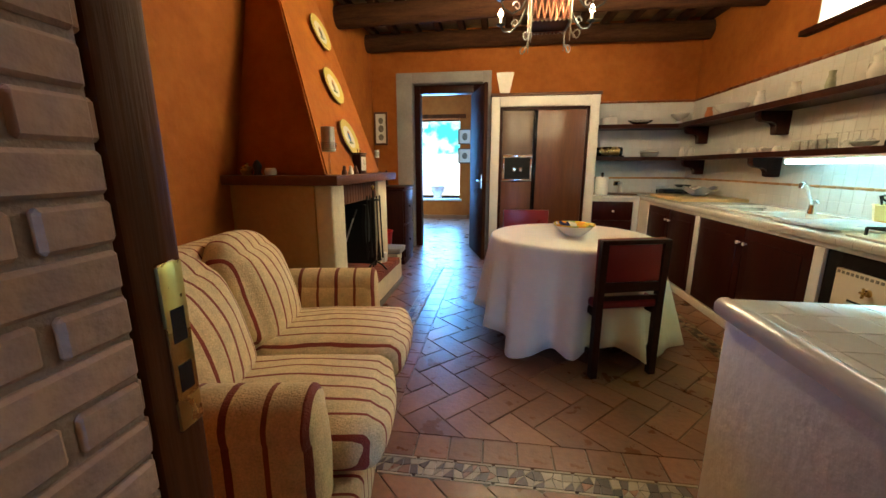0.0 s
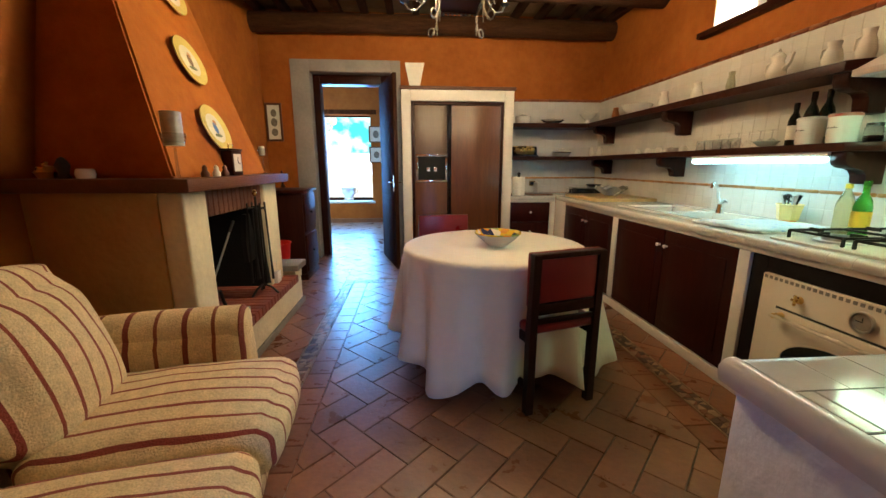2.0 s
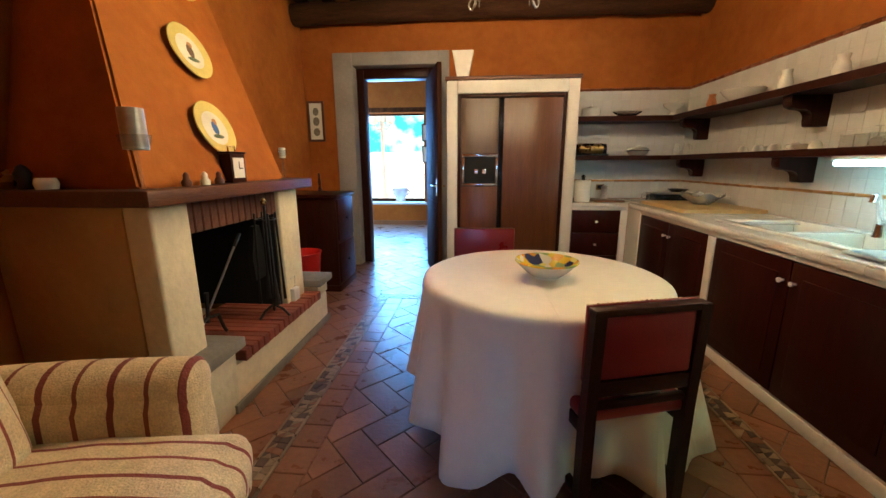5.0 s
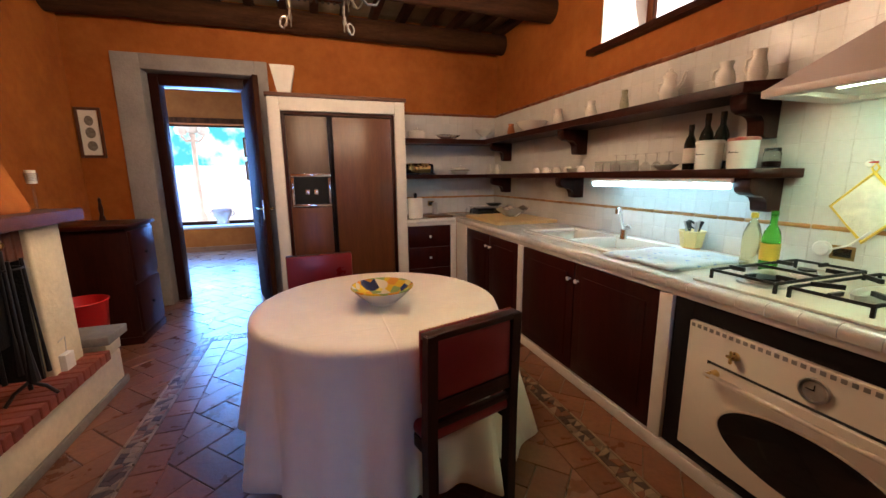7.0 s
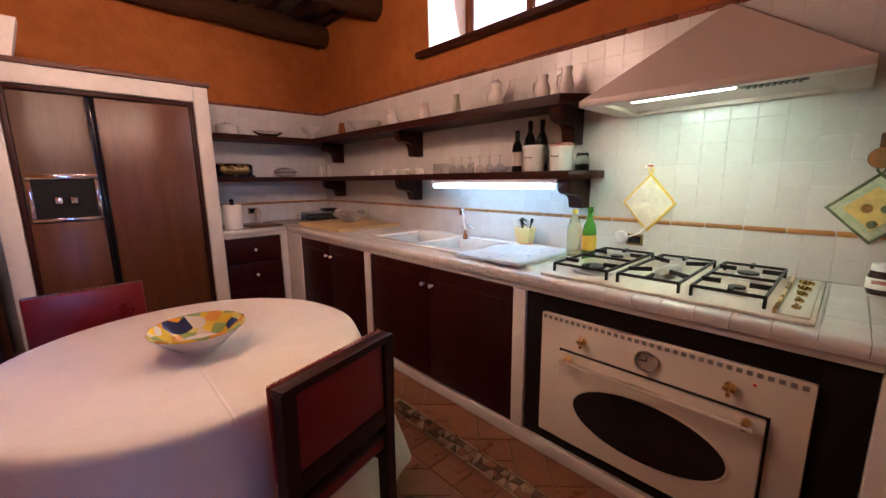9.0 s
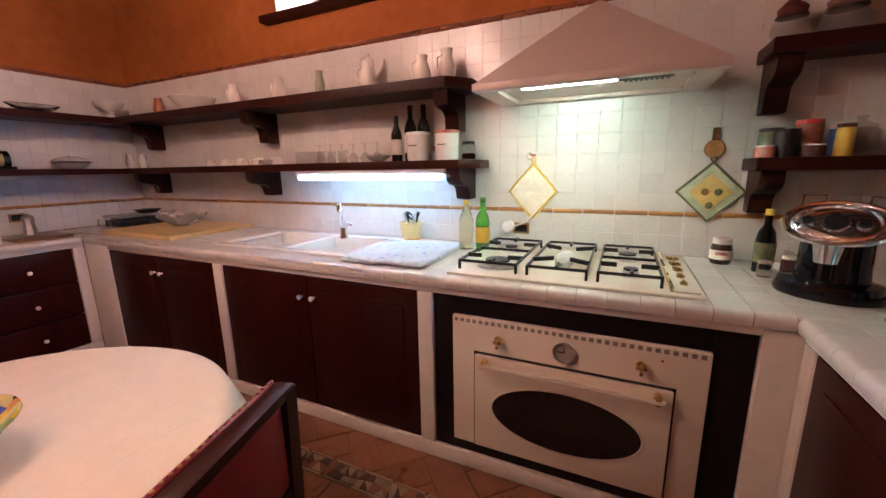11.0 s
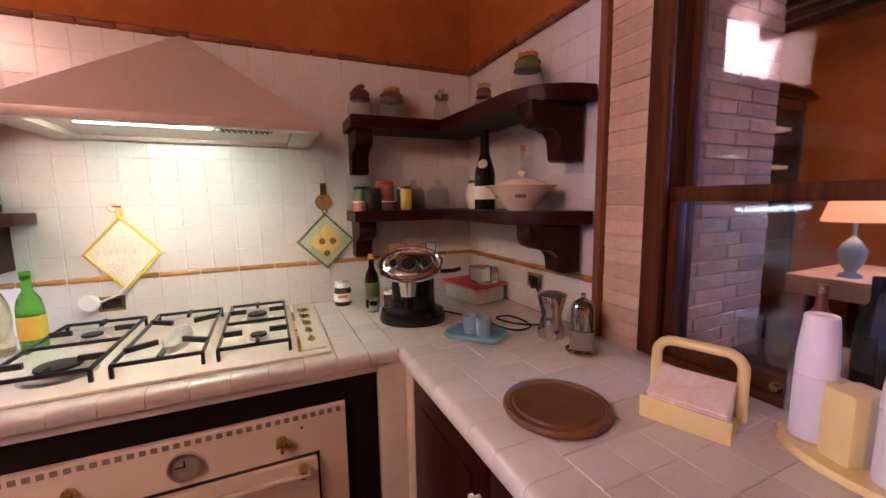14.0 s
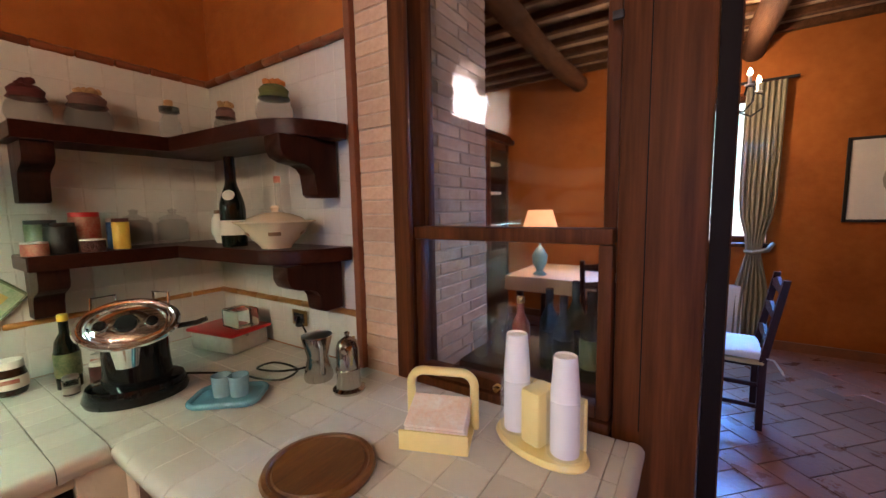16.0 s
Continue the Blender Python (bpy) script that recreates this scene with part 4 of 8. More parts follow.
def bowl_material():
    m, nt, b = nodes_of("majolica_rim")
    N, L = nt.nodes.new, nt.links.new
    tc = N("ShaderNodeTexCoord")
    vo = N("ShaderNodeTexVoronoi")
    vo.inputs["Scale"].default_value = 24
    L(tc.outputs["Object"], vo.inputs["Vector"])
    sep = N("ShaderNodeSeparateColor")
    L(vo.outputs["Color"], sep.inputs[0])
    rp = N("ShaderNodeValToRGB")
    rp.color_ramp.interpolation = "CONSTANT"
    e = rp.color_ramp.elements
    e[0].position, e[0].color = 0.0, (0.75, 0.5, 0.03, 1)
    e[1].position, e[1].color = 0.28, (0.78, 0.7, 0.5, 1)
    for p, col in ((0.42, (0.03, 0.035, 0.08, 1)), (0.48, (0.75, 0.32, 0.03, 1)), (0.64, (0.3, 0.4, 0.12, 1)), (0.84, (0.78, 0.66, 0.16, 1))):
        x = e.new(p)
        x.color = col
    L(sep.outputs[0], rp.inputs[0])
    L(rp.outputs[0], b.inputs["Base Color"])
    b.inputs["Roughness"].default_value = 0.15
    return m


RIM = bowl_material()
b = thing("fruit_bowl", "painted majolica bowl with yellow and green rim on the table", "bowl", 0.75, 2.885, 0.7435)
part("body", lathe([(0, 0.0), (0.06, 0.0), (0.063, 0.008), (0.075, 0.014), (0.115, 0.05), (0.14, 0.076), (0.138, 0.081), (0.11, 0.056), (0.07, 0.02), (0, 0.016)], 44), CERAMIC, b, "glossy white bowl")
part("painted_inside", lathe([(0.072, 0.0225), (0.11, 0.0575), (0.137, 0.0822), (0.1405, 0.0815), (0.1415, 0.077), (0.139, 0.073)], 44), RIM, b, "yellow, orange and green painted band")


def dining_chair():
    c = thing("dining_chair", "dark wooden chair with studded red leather seat and back", "chair", group="chairs round the table")
    for s in (-1, 1):
        part("rear_leg", prism([(-0.02, 0), (0.02, 0), (0.022, 0.45), (0.0, 0.815), (-0.03, 0.815), (-0.02, 0.45)], "x", s * 0.185 - 0.02, s * 0.185 + 0.02), DARKWOODV, c)
        part("leg", B((s * 0.185 - 0.02, s * 0.185 + 0.02, 0.34, 0.38, 0, 0.42), bev=0.004), DARKWOODV, c)
        part("stretcher", B((s * 0.185 - 0.012, s * 0.185 + 0.012, 0.0, 0.36, 0.12, 0.15), bev=0.003), DARKWOODV, c)
        part("seat_rail", B((s * 0.185 - 0.014, s * 0.185 + 0.014, 0.0, 0.36, 0.37, 0.42), bev=0.003), DARKWOODV, c)
    part("cross_stretcher", B((-0.18, 0.18, 0.17, 0.195, 0.12, 0.15), bev=0.003), DARKWOODV, c)
    part("front_rail", B((-0.18, 0.18, 0.345, 0.372, 0.36, 0.42), bev=0.003), DARKWOODV, c)
    part("seat", B((-0.2, 0.2, -0.005, 0.39, 0.418, 0.468), bev=0.018, segs=3), LEATHER, c, "red leather seat")
    part("backrest", B((-0.162, 0.162, -0.02, 0.02, 0.58, 0.795), bev=0.01), LEATHER, c, "red leather back panel")
    part("front_cover", B((-0.203, 0.203, 0.016, 0.034, 0.56, 0.822), bev=0.008), LEATHER, c, "red leather cover of the back")
    part("lower_back_rail", B((-0.166, 0.166, -0.018, 0.014, 0.52, 0.575), bev=0.004), DARKWOOD, c)
    part("mid_rail", B((-0.166, 0.166, -0.012, 0.01, 0.47, 0.495), bev=0.003), DARKWOOD, c)
    part("top_rail", B((-0.203, 0.203, -0.028, 0.016, 0.795, 0.82), bev=0.005), DARKWOOD, c)
    st = bmesh.new()
    for i in range(24):
        lathe([(0, 0.003), (0.0035, 0.0018), (0.0045, 0)], 6, (-0.198 + i * 0.0172, 0.025, 0.822), st)
    part("studs", st, BRASS, c, "row of small brass studs")
    return c


ch = dining_chair()
ch.matrix_world = pose(0.976, 2.35, 0, 0, 0, 16)
copy_thing(ch, pose(0.485, 3.77, 0, 0, 0, 184))


def cushion(x0, x1, y0, y1, z0, z1, puff=0.03, n=10, lean=0.0, soft=0.5):
    """A stuffed block: a rounded box whose faces swell."""
    bm = B((-1, 1, -1, 1, -1, 1))
    bmesh.ops.subdivide_edges(bm, edges=bm.edges[:], cuts=n, use_grid_fill=True)
    cx, cy, cz = (x0 + x1) / 2, (y0 + y1) / 2, (z0 + z1) / 2
    hx, hy, hz = (x1 - x0) / 2, (y1 - y0) / 2, (z1 - z0) / 2
    for v in bm.verts:
        x, y, z = v.co
        r = min(hx, hy, hz) * soft
        p = Vector((x * hx, y * hy, z * hz))
        inner = Vector((max(-hx + r, min(hx - r, p.x)), max(-hy + r, min(hy - r, p.y)), max(-hz + r, min(hz - r, p.z))))
        d = p - inner
        if d.length > 1e-6:
            p = inner + d.normalized() * r
        k = (1 - x * x) * (1 - y * y), (1 - x * x) * (1 - z * z), (1 - y * y) * (1 - z * z)
        p += Vector((math.copysign(puff * k[2], x) if abs(x) > 0.99 else 0, math.copysign(puff * k[1] * 0.5, y) if abs(y) > 0.99 else 0, math.copysign(puff * k[0], z) if abs(z) > 0.99 else 0))
        w_ = noise.noise(Vector((p.x * 7 + cx * 3, p.y * 7 + cy * 5, p.z * 7))) * 0.007
        p += p.normalized() * w_
        v.co = Vector((cx + p.x - lean * (p.z + hz), cy + p.y, cz + p.z))
    return bm


s = thing("sofa", "two-seat sofa in cream cloth with red stripes", "sofa", -0.217, 1.65, 0, 10.4)
part("base", B((-0.86, -0.05, -0.7, 0.7, 0.05, 0.27), bev=0.03, segs=3), SOFA_Y, s)
for a, b2, dx, dz, turn in ((-0.525, -0.003, 0.0, 0.0, 0.0), (0.003, 0.52, 0.035, 0.012, -1.5)):
    part("seat_cushion", cushion(-0.66, 0.0, a, b2, 0.26, 0.43, 0.035, 14, soft=0.62), SOFA_Y, s, "plump striped seat cushion").matrix_basis = pose(dx, 0, dz, 0, 0, turn)
    part("back_cushion", cushion(-0.73, -0.52, a + 0.02, b2 - 0.025, 0.4, 0.87, 0.055, 14, 0.28, 0.85), SOFA_Y, s, "plump striped back cushion").matrix_basis = pose(0, 0, 0, -2.5 if dx else 1.5, 0, 0)
part("backrest", cushion(-0.86, -0.7, -0.68, 0.68, 0.2, 0.86, 0.01, lean=0.18), SOFA_Y, s)
for sg in (-1, 1):
    arm = cushion(-0.86, -0.14, min(sg * 0.51, sg * 0.7), max(sg * 0.51, sg * 0.7), 0.06, 0.56, 0.01)
    tube([(-0.86, sg * 0.615, 0.545), (-0.5, sg * 0.615, 0.55), (-0.16, sg * 0.615, 0.545), (-0.145, sg * 0.615, 0.545), (-0.135, sg * 0.615, 0.545)], [0.085, 0.09, 0.09, 0.075, 0.03], 18, arm)
    part("arm", arm, SOFA_X, s, "rolled striped arm")
for sx in (-0.8, -0.1):
    for sy in (-0.62, 0.62):
        part("foot", lathe([(0, 0), (0.02, 0), (0.028, 0.06), (0, 0.06)], 10), DARKWOOD, s).matrix_basis = pose(sx, sy, 0)

# ---- shelves ----
def shelf(label, poly, z, th, brackets):
    """A board of the given outline and its carved brackets (x, y, turn, height, depth); local to the world."""
    o = thing("wall_shelf", label, "shelf", group="kitchen wall shelves")
    bm = prism(poly, "z", z - th, z)
    bmesh.ops.bevel(bm, geom=bm.edges[:], offset=0.004, segments=1, affect="EDGES")
    part("board", bm, DARKWOOD, o)
    for x, y, turn, h, d in brackets:
        # outline in local (y = out from the wall, z), thickness along x
        pr = [(0, 0), (d, 0), (d, -0.045), (d - 0.012, -0.07), (d - 0.045, -0.085), (d * 0.62, -0.09), (d * 0.5, -0.098), (d * 0.43, -0.12), (d * 0.42, -h + 0.01), (d * 0.36, -h), (0, -h)]
        b = prism(pr, "x", -0.04, 0.04)
        bmesh.ops.bevel(b, geom=b.edges[:], offset=0.003, segments=1, affect="EDGES")
        part("bracket", b, DARKWOODV, o, "carved dark wooden bracket").matrix_basis = pose(x, y, z - th, 0, 0, turn)
    return o


UZ, LZ = 1.735, 1.333
NY = 5.5
shelf("long dark wooden upper shelf with carved brackets", [(WX - 0.016, 2.46), (2.56, 2.46), (2.43, 2.56), (2.43, NY), (1.41, NY), (1.41, BY - 0.016), (WX - 0.016, BY - 0.016)], UZ, 0.052,
      [(WX - 0.016, 2.6, 90, 0.2, 0.25), (WX - 0.016, 4.04, 90, 0.2, 0.25), (WX - 0.016, 5.38, 90, 0.2, 0.25)])
shelf("long dark wooden lower shelf with carved brackets", [(WX - 0.016, 2.42), (2.56, 2.42), (2.45, 2.5), (2.45, NY), (1.41, NY), (1.41, BY - 0.016), (WX - 0.016, BY - 0.016)], LZ, 0.045,
      [(WX - 0.016, 2.54, 90, 0.17, 0.24), (WX - 0.016, 4.06, 90, 0.17, 0.24), (WX - 0.016, 5.38, 90, 0.17, 0.24)])
CP = [(WX - 0.016, 1.265), (2.505, 1.265), (2.5, 0.835), (2.2, 0.822), (1.98, 0.812), (1.93, 0.803), (1.88, 0.782), (1.835, 0.745), (1.8, 0.69), (1.778, 0.63), (1.77, 0.575), (WX - 0.016, 0.575)]
shelf("dark wooden corner shelf with rounded end, upper", CP, 1.74, 0.055, [(1.87, 0.575, 0, 0.2, 0.23), (WX - 0.016, 1.2, 90, 0.2, 0.18)])
shelf("dark wooden corner shelf with rounded end, lower", CP, 1.31, 0.05, [(1.87, 0.575, 0, 0.18, 0.23), (WX - 0.016, 1.2, 90, 0.18, 0.18)])

# ---- lit fittings ----
l = thing("tube_lamp", "lit fluorescent tube under the lower shelf", "lamp", 0, 0, 0)
part("housing", B((2.46, 2.5, 2.58, 3.62, 1.262, 1.288), bev=0.004), WHITEPL, l)
part("diffuser", B((2.455, 2.5, 2.6, 3.6, 1.232, 1.261), bev=0.01), TUBE, l, "glowing white diffuser")

ch = thing("chandelier", "wrought iron chandelier with pierced copper basket and lit candle bulbs", "chandelier", CHX, CHY, CHZ)
part("stem", tube([(0, 0, 0.42), (0, 0, 0.86)], 0.008, 8), IRON, ch)
CH = 0.15
for k in range(4):
    a0, a1 = radians(45 + 90 * k), radians(135 + 90 * k)
    p0, p1 = (Vector((1.3 * CH * math.cos(a), 1.3 * CH * math.sin(a), 0)) for a in (a0, a1))
    post = part("corner_post", tube([p0 + Vector((0, 0, z)) for z in (0.1, 0.18, 0.26, 0.3, 0.42)], [0.007, 0.011, 0.009, 0.012, 0.006], 8), AGEDSILVER, ch, "pale turned corner post")
    u = p0.normalized()
    part("scroll_foot", tube([p0 + Vector((0, 0, 0.1)), p0 + u * 0.012 + Vector((0, 0, 0.06)), p0 + u * 0.04 + Vector((0, 0, 0.025))] + [p0 + u * (0.055 + 0.028 * math.sin(q)) + Vector((0, 0, 0.035 - 0.028 * math.cos(q))) for q in [x * 0.7 for x in range(9)]], 0.005, 6), AGEDSILVER, post)
    part("pendant", lathe([(0, 0.0), (0.004, 0.01), (0.003, 0.03), (0.008, 0.045), (0, 0.1)], 8, tuple(p0)), AGEDSILVER, post)
    side = bmesh.new()
    for z in (0.15, 0.39):
        tube([p0 + Vector((0, 0, z)), p1 + Vector((0, 0, z))], 0.007, 6, side)
    for i in range(6):
        q0, q1 = p0.lerp(p1, i / 6), p0.lerp(p1, (i + 1) / 6)
        tube([q0 + Vector((0, 0, 0.15)), q1 + Vector((0, 0, 0.39))], 0.006, 5, side)
        tube([q1 + Vector((0, 0, 0.15)), q0 + Vector((0, 0, 0.39))], 0.006, 5, side)
    part("lattice_side", side, AGEDCOPPER, ch, "pierced copper lattice")
    beads = bmesh.new()
    for i in range(9):
        q0 = p0.lerp(p1, (i + 0.5) / 9)
        lathe([(0, 0.132), (0.007, 0.137), (0.009, 0.142), (0.007, 0.147), (0, 0.15)], 8, (q0.x, q0.y, 0), beads)
    part("bead_row", beads, AGEDSILVER, ch, "row of pale beads")
part("basket_floor", B((-CH * 0.9, CH * 0.9, -CH * 0.9, CH * 0.9, 0.155, 0.163), bev=0.002), AGEDCOPPER, ch)
part("basket_top", B((-CH * 0.9, CH * 0.9, -CH * 0.9, CH * 0.9, 0.392, 0.42), bev=0.006), IRON, ch)
for i, p in enumerate(CHAND):
    a = math.atan2(p[1] - CHY, p[0] - CHX)
    u = Vector((math.cos(a), math.sin(a), 0))
    arm = part("arm", tube([u * 0.2 + Vector((0, 0, 0.32)), u * 0.27 + Vector((0, 0, 0.22)), u * 0.34 + Vector((0, 0, 0.18)), u * 0.41 + Vector((0, 0, 0.2)), u * 0.44 + Vector((0, 0, 0.25))], 0.007, 8), IRON, ch)
    part("scroll", tube([u * (0.3 + 0.035 * math.cos(k) * (1 - k / 9)) + Vector((0, 0, 0.235 + 0.035 * math.sin(k) * (1 - k / 9))) for k in [x * 0.6 for x in range(11)]], 0.005, 6), STEEL, arm)
    part("drip_pan", lathe([(0, 0), (0.02, 0), (0.035, 0.012), (0.033, 0.014), (0.018, 0.006), (0, 0.006)], 14, tuple(u * 0.44 + Vector((0, 0, 0.245)))), IRON, arm)
    part("candle", lathe([(0, 0), (0.012, 0), (0.012, 0.06), (0, 0.06)], 12, tuple(u * 0.44 + Vector((0, 0, 0.25)))), CERAMIC, arm)
    b = part("bulb", lathe([(0.006, 0), (0.02, 0.016), (0.022, 0.03), (0.011, 0.055), (0, 0.066)], 12, tuple(u * 0.44 + Vector((0, 0, 0.311)))), BULB, arm, "glowing candle bulb")
    b.visible_shadow = False

# ---- cooking wall ----
hd = thing("cooker_hood", "cream pyramid cooker hood with lit tube below", "cooker hood")
bm = bmesh.new()
x0, x1, y0, y1, za = 2.225, WX - 0.016, 1.435, 2.335, 1.605
low = [bm.verts.new(p) for p in ((x0, y0, za + 0.028), (x1, y0, za + 0.028), (x1, y1, za + 0.028), (x0, y1, za + 0.028))]
tip = [bm.verts.new(p) for p in ((2.6, 1.875, 2.0), (x1, 1.86, 2.02), (x1, 1.91, 2.02), (2.6, 1.895, 2.0))]
for i in range(4):
    bm.faces.new((low[i], low[(i + 1) % 4], tip[(i + 1) % 4], tip[i]))
bm.faces.new(tip), bm.faces.new(low)
part("canopy", bm, HOODWHITE, hd, "cream pyramid canopy", smooth=None)
part("lip", B((x0 - 0.004, x0 + 0.05, y0 - 0.004, y1 + 0.004, za, za + 0.03), (x1 - 0.05, x1, y0 - 0.004, y1 + 0.004, za, za + 0.03), (x0 + 0.05, x1 - 0.05, y0 - 0.004, y0 + 0.09, za, za + 0.03), (x0 + 0.05, x1 - 0.05, y1 - 0.09, y1 + 0.004, za, za + 0.03), bev=0.003), HOODWHITE, hd)
part("underside", B((x0 + 0.05, x1 - 0.05, y0 + 0.09, y1 - 0.09, za + 0.018, za + 0.027)), HOODWHITE, hd)
part("light_tube", B((x0 + 0.065, x0 + 0.12, 1.78, 2.15, za + 0.008, za + 0.018), bev=0.003), HOODTUBE, hd, "glowing tube")
g = bmesh.new()
for i in range(9):
    B((x0 + 0.08, x0 + 0.16, 1.6 + i * 0.018, 1.61 + i * 0.018, za + 0.006, za + 0.018), bm=g)
part("grille_panel", B((x0 + 0.075, x0 + 0.165, 1.585, 1.775, za + 0.012, za + 0.0185)), BLACKPL, hd)
part("grille", g, IRON, hd, "dark slotted grille")

ct = thing("gas_hob", "white enamel gas hob with five burners and brass knobs", "hob", 0, 0, WT + 0.002)
part("plate", B((2.0, 2.645, 1.462, 2.37, 0, 0.012), bev=0.005), ENAMEL, ct)


def burner(x, y, r):
    part("burner", lathe([(0, 0.012), (r * 1.5, 0.012), (r * 1.4, 0.02), (r, 0.022), (r, 0.034), (0, 0.036)], 20, (x, y, 0)), STEEL, ct)
    part("burner_cap", lathe([(0, 0.034), (r * 0.9, 0.034), (r * 0.86, 0.042), (0, 0.044)], 20, (x, y, 0)), IRON, ct)


for x, y, r in ((2.17, 2.2, 0.06), (2.47, 2.22, 0.035), (2.48, 1.69, 0.042), (2.2, 1.68, 0.03)):
    burner(x, y, r)
part("fish_burner", lathe([(0, 0.012), (0.1, 0.012), (0.1, 0.036), (0.09, 0.042), (0, 0.042)], 24, (2.33, 1.94, 0), sx=1.25, sy=0.4), STEEL, ct, "long oval burner")


def bar(bm, p, q_, t=0.0036, h=0.011):
    """A flat iron bar on edge between two points of the hob."""
    d = (Vector(q_) - Vector(p)).normalized()
    n_ = Vector((-d.y, d.x, 0)) * t
    vs = [bm.verts.new((c.x + k * n_.x, c.y + k * n_.y, z)) for z in (0.043, 0.043 + h) for c, k in ((Vector((*p, 0)), 1), (Vector((*q_, 0)), 1), (Vector((*q_, 0)), -1), (Vector((*p, 0)), -1))]
    for f_ in ((0, 1, 2, 3), (4, 5, 6, 7), (0, 1, 5, 4), (1, 2, 6, 5), (2, 3, 7, 6), (3, 0, 4, 7)):
        bm.faces.new([vs[i] for i in f_])


for ya, yb, cooks in ((1.585, 1.79, ((2.2, 1.68), (2.48, 1.69))), (1.83, 2.05, ()), (2.095, 2.335, ((2.17, 2.2), (2.47, 2.22)))):
    gr = bmesh.new()
    xa, xb, xm = 2.065, 2.6, 2.335
    for p, q_ in (((xa, ya), (xb, ya)), ((xa, yb), (xb, yb)), ((xa, ya), (xa, yb)), ((xb, ya), (xb, yb))):
        bar(gr, p, q_)
    for x in (xa, xb):
        for y in (ya, yb):
            B((x - 0.005, x + 0.005, y - 0.005, y + 0.005, 0.011, 0.05), bm=gr)
    if cooks:
        bar(gr, (xm, ya), (xm, yb))
        for x, y in cooks:
            bar(gr, (x, ya), (x, ya + 0.06), 0.006, 0.017)
            bar(gr, (x, yb - 0.06), (x, yb), 0.006, 0.017)
            e_ = xa if x < xm else xb
            bar(gr, (e_, y), (e_ + (0.05 if x < xm else -0.05), y), 0.006, 0.017)
    else:
        for x, dx in ((xa + 0.11, 0.05), (xb - 0.11, -0.05)):
            bar(gr, (x, ya), (x + dx, ya + 0.075), 0.006, 0.017)
            bar(gr, (x, yb), (x + dx, yb - 0.075), 0.006, 0.017)
        bar(gr, (xa, 1.94), (xa + 0.07, 1.94), 0.005, 0.015)
        bar(gr, (xb, 1.94), (xb - 0.07, 1.94), 0.005, 0.015)
    part("pan_support", gr, IRON, ct, "black iron pan support", smooth=None)
part("control_strip", B((2.03, 2.6, 1.475, 1.555, 0.011, 0.018), bev=0.003), ENAMEL, ct)
part("rail", B((2.03, 2.6, 1.552, 1.562, 0.011, 0.03), bev=0.003), BRASS, ct)
for i in range(5):
    part("knob", B((-0.026, 0.026, -0.005, 0.005, 0.018, 0.034), (-0.012, 0.012, -0.012, 0.012, 0.016, 0.026), bev=0.004), BRASS, ct, "brass tap-shaped knob").matrix_basis = pose(2.12 + i * 0.095, 1.513, 0, 0, 0, 15 * i)

onb = tagged(new("oven_niche"), "black boards around the built-in oven", "panel", kind="structure")
for bx_ in ((1.98, 2.0, 1.322, 1.43, 0.072, 0.784), (1.98, 2.0, 2.33, 2.42, 0.072, 0.784), (1.98, 2.0, 1.43, 2.33, 0.705, 0.784), (1.98, 2.0, 1.43, 2.33, 0.072, 0.13)):
    part("board", B(bx_, bev=0.003), NICHEBLACK, onb)
ov = thing("oven", "cream retro built-in oven with oval window", "oven", 1.962, 0, 0)
part("body", B((0.02, 0.5, 1.46, 2.3, 0.135, 0.7)), BLACKPL, ov)
part("fascia", B((0, 0.03, 1.433, 2.328, 0.13, 0.705), bev=0.006), ENAMEL, ov, "cream enamel front")
sl = bmesh.new()
for i in range(34):
    B((-0.002, 0.003, 1.45 + i * 0.0258, 1.465 + i * 0.0258, 0.682, 0.697), bm=sl)
part("vent_strip", sl, GREYSTONE, ov, "row of vent slots", smooth=None)
for y in (2.13, 1.63):
    k = part("knob", lathe([(0, 0), (0.018, 0), (0.016, 0.008), (0.009, 0.012), (0.009, 0.02), (0, 0.02)], 16), BRASS, ov, "aged brass tap knob")
    k.matrix_basis = pose(-0.001, y, 0.625, 0, -90)
    part("lever", B((-0.026, 0.026, -0.006, 0.006, 0.02, 0.03), (-0.006, 0.006, -0.018, 0.018, 0.02, 0.03), bev=0.004), BRASS, k)
part("indicator", lathe([(0, 0), (0.005, 0), (0.004, 0.003), (0, 0.003)], 8), REDPL, ov).matrix_basis = pose(-0.001, 1.57, 0.655, 0, -90)
ck = part("clock", lathe([(0, 0.004), (0.034, 0.004), (0.036, 0.012), (0.042, 0.012), (0.042, 0), (0, 0)], 28), STEEL, ov, "round clock with steel bezel")
ck.matrix_basis = pose(0.0, 1.882, 0.625, 0, -90)
part("dial", lathe([(0, 0.005), (0.033, 0.005), (0.033, 0.004), (0, 0.004)], 28), M("dial_grey", (0.32, 0.28, 0.24), 0.5), ck)
part("clock_pointer", B((-0.002, 0.018, -0.0015, 0.0015, 0.0055, 0.007), (-0.0015, 0.0015, -0.002, 0.024, 0.0055, 0.007)), BLACKPL, ck)
dd = part("door", B((-0.022, 0, 1.53, 2.225, 0.145, 0.556), bev=0.006), ENAMEL, ov, "cream oven door")
part("groove", B((-0.0015, 0.001, 1.522, 2.233, 0.137, 0.564)), BLACKPL, ov)
part("oval_window", lathe([(0, 0), (1, 0), (1, 0.004), (0, 0.004)], 48, sx=0.122, sy=0.268), BLACKGLASS, dd, "black oval glass").matrix_basis = pose(-0.0215, 1.878, 0.345, 0, -90)
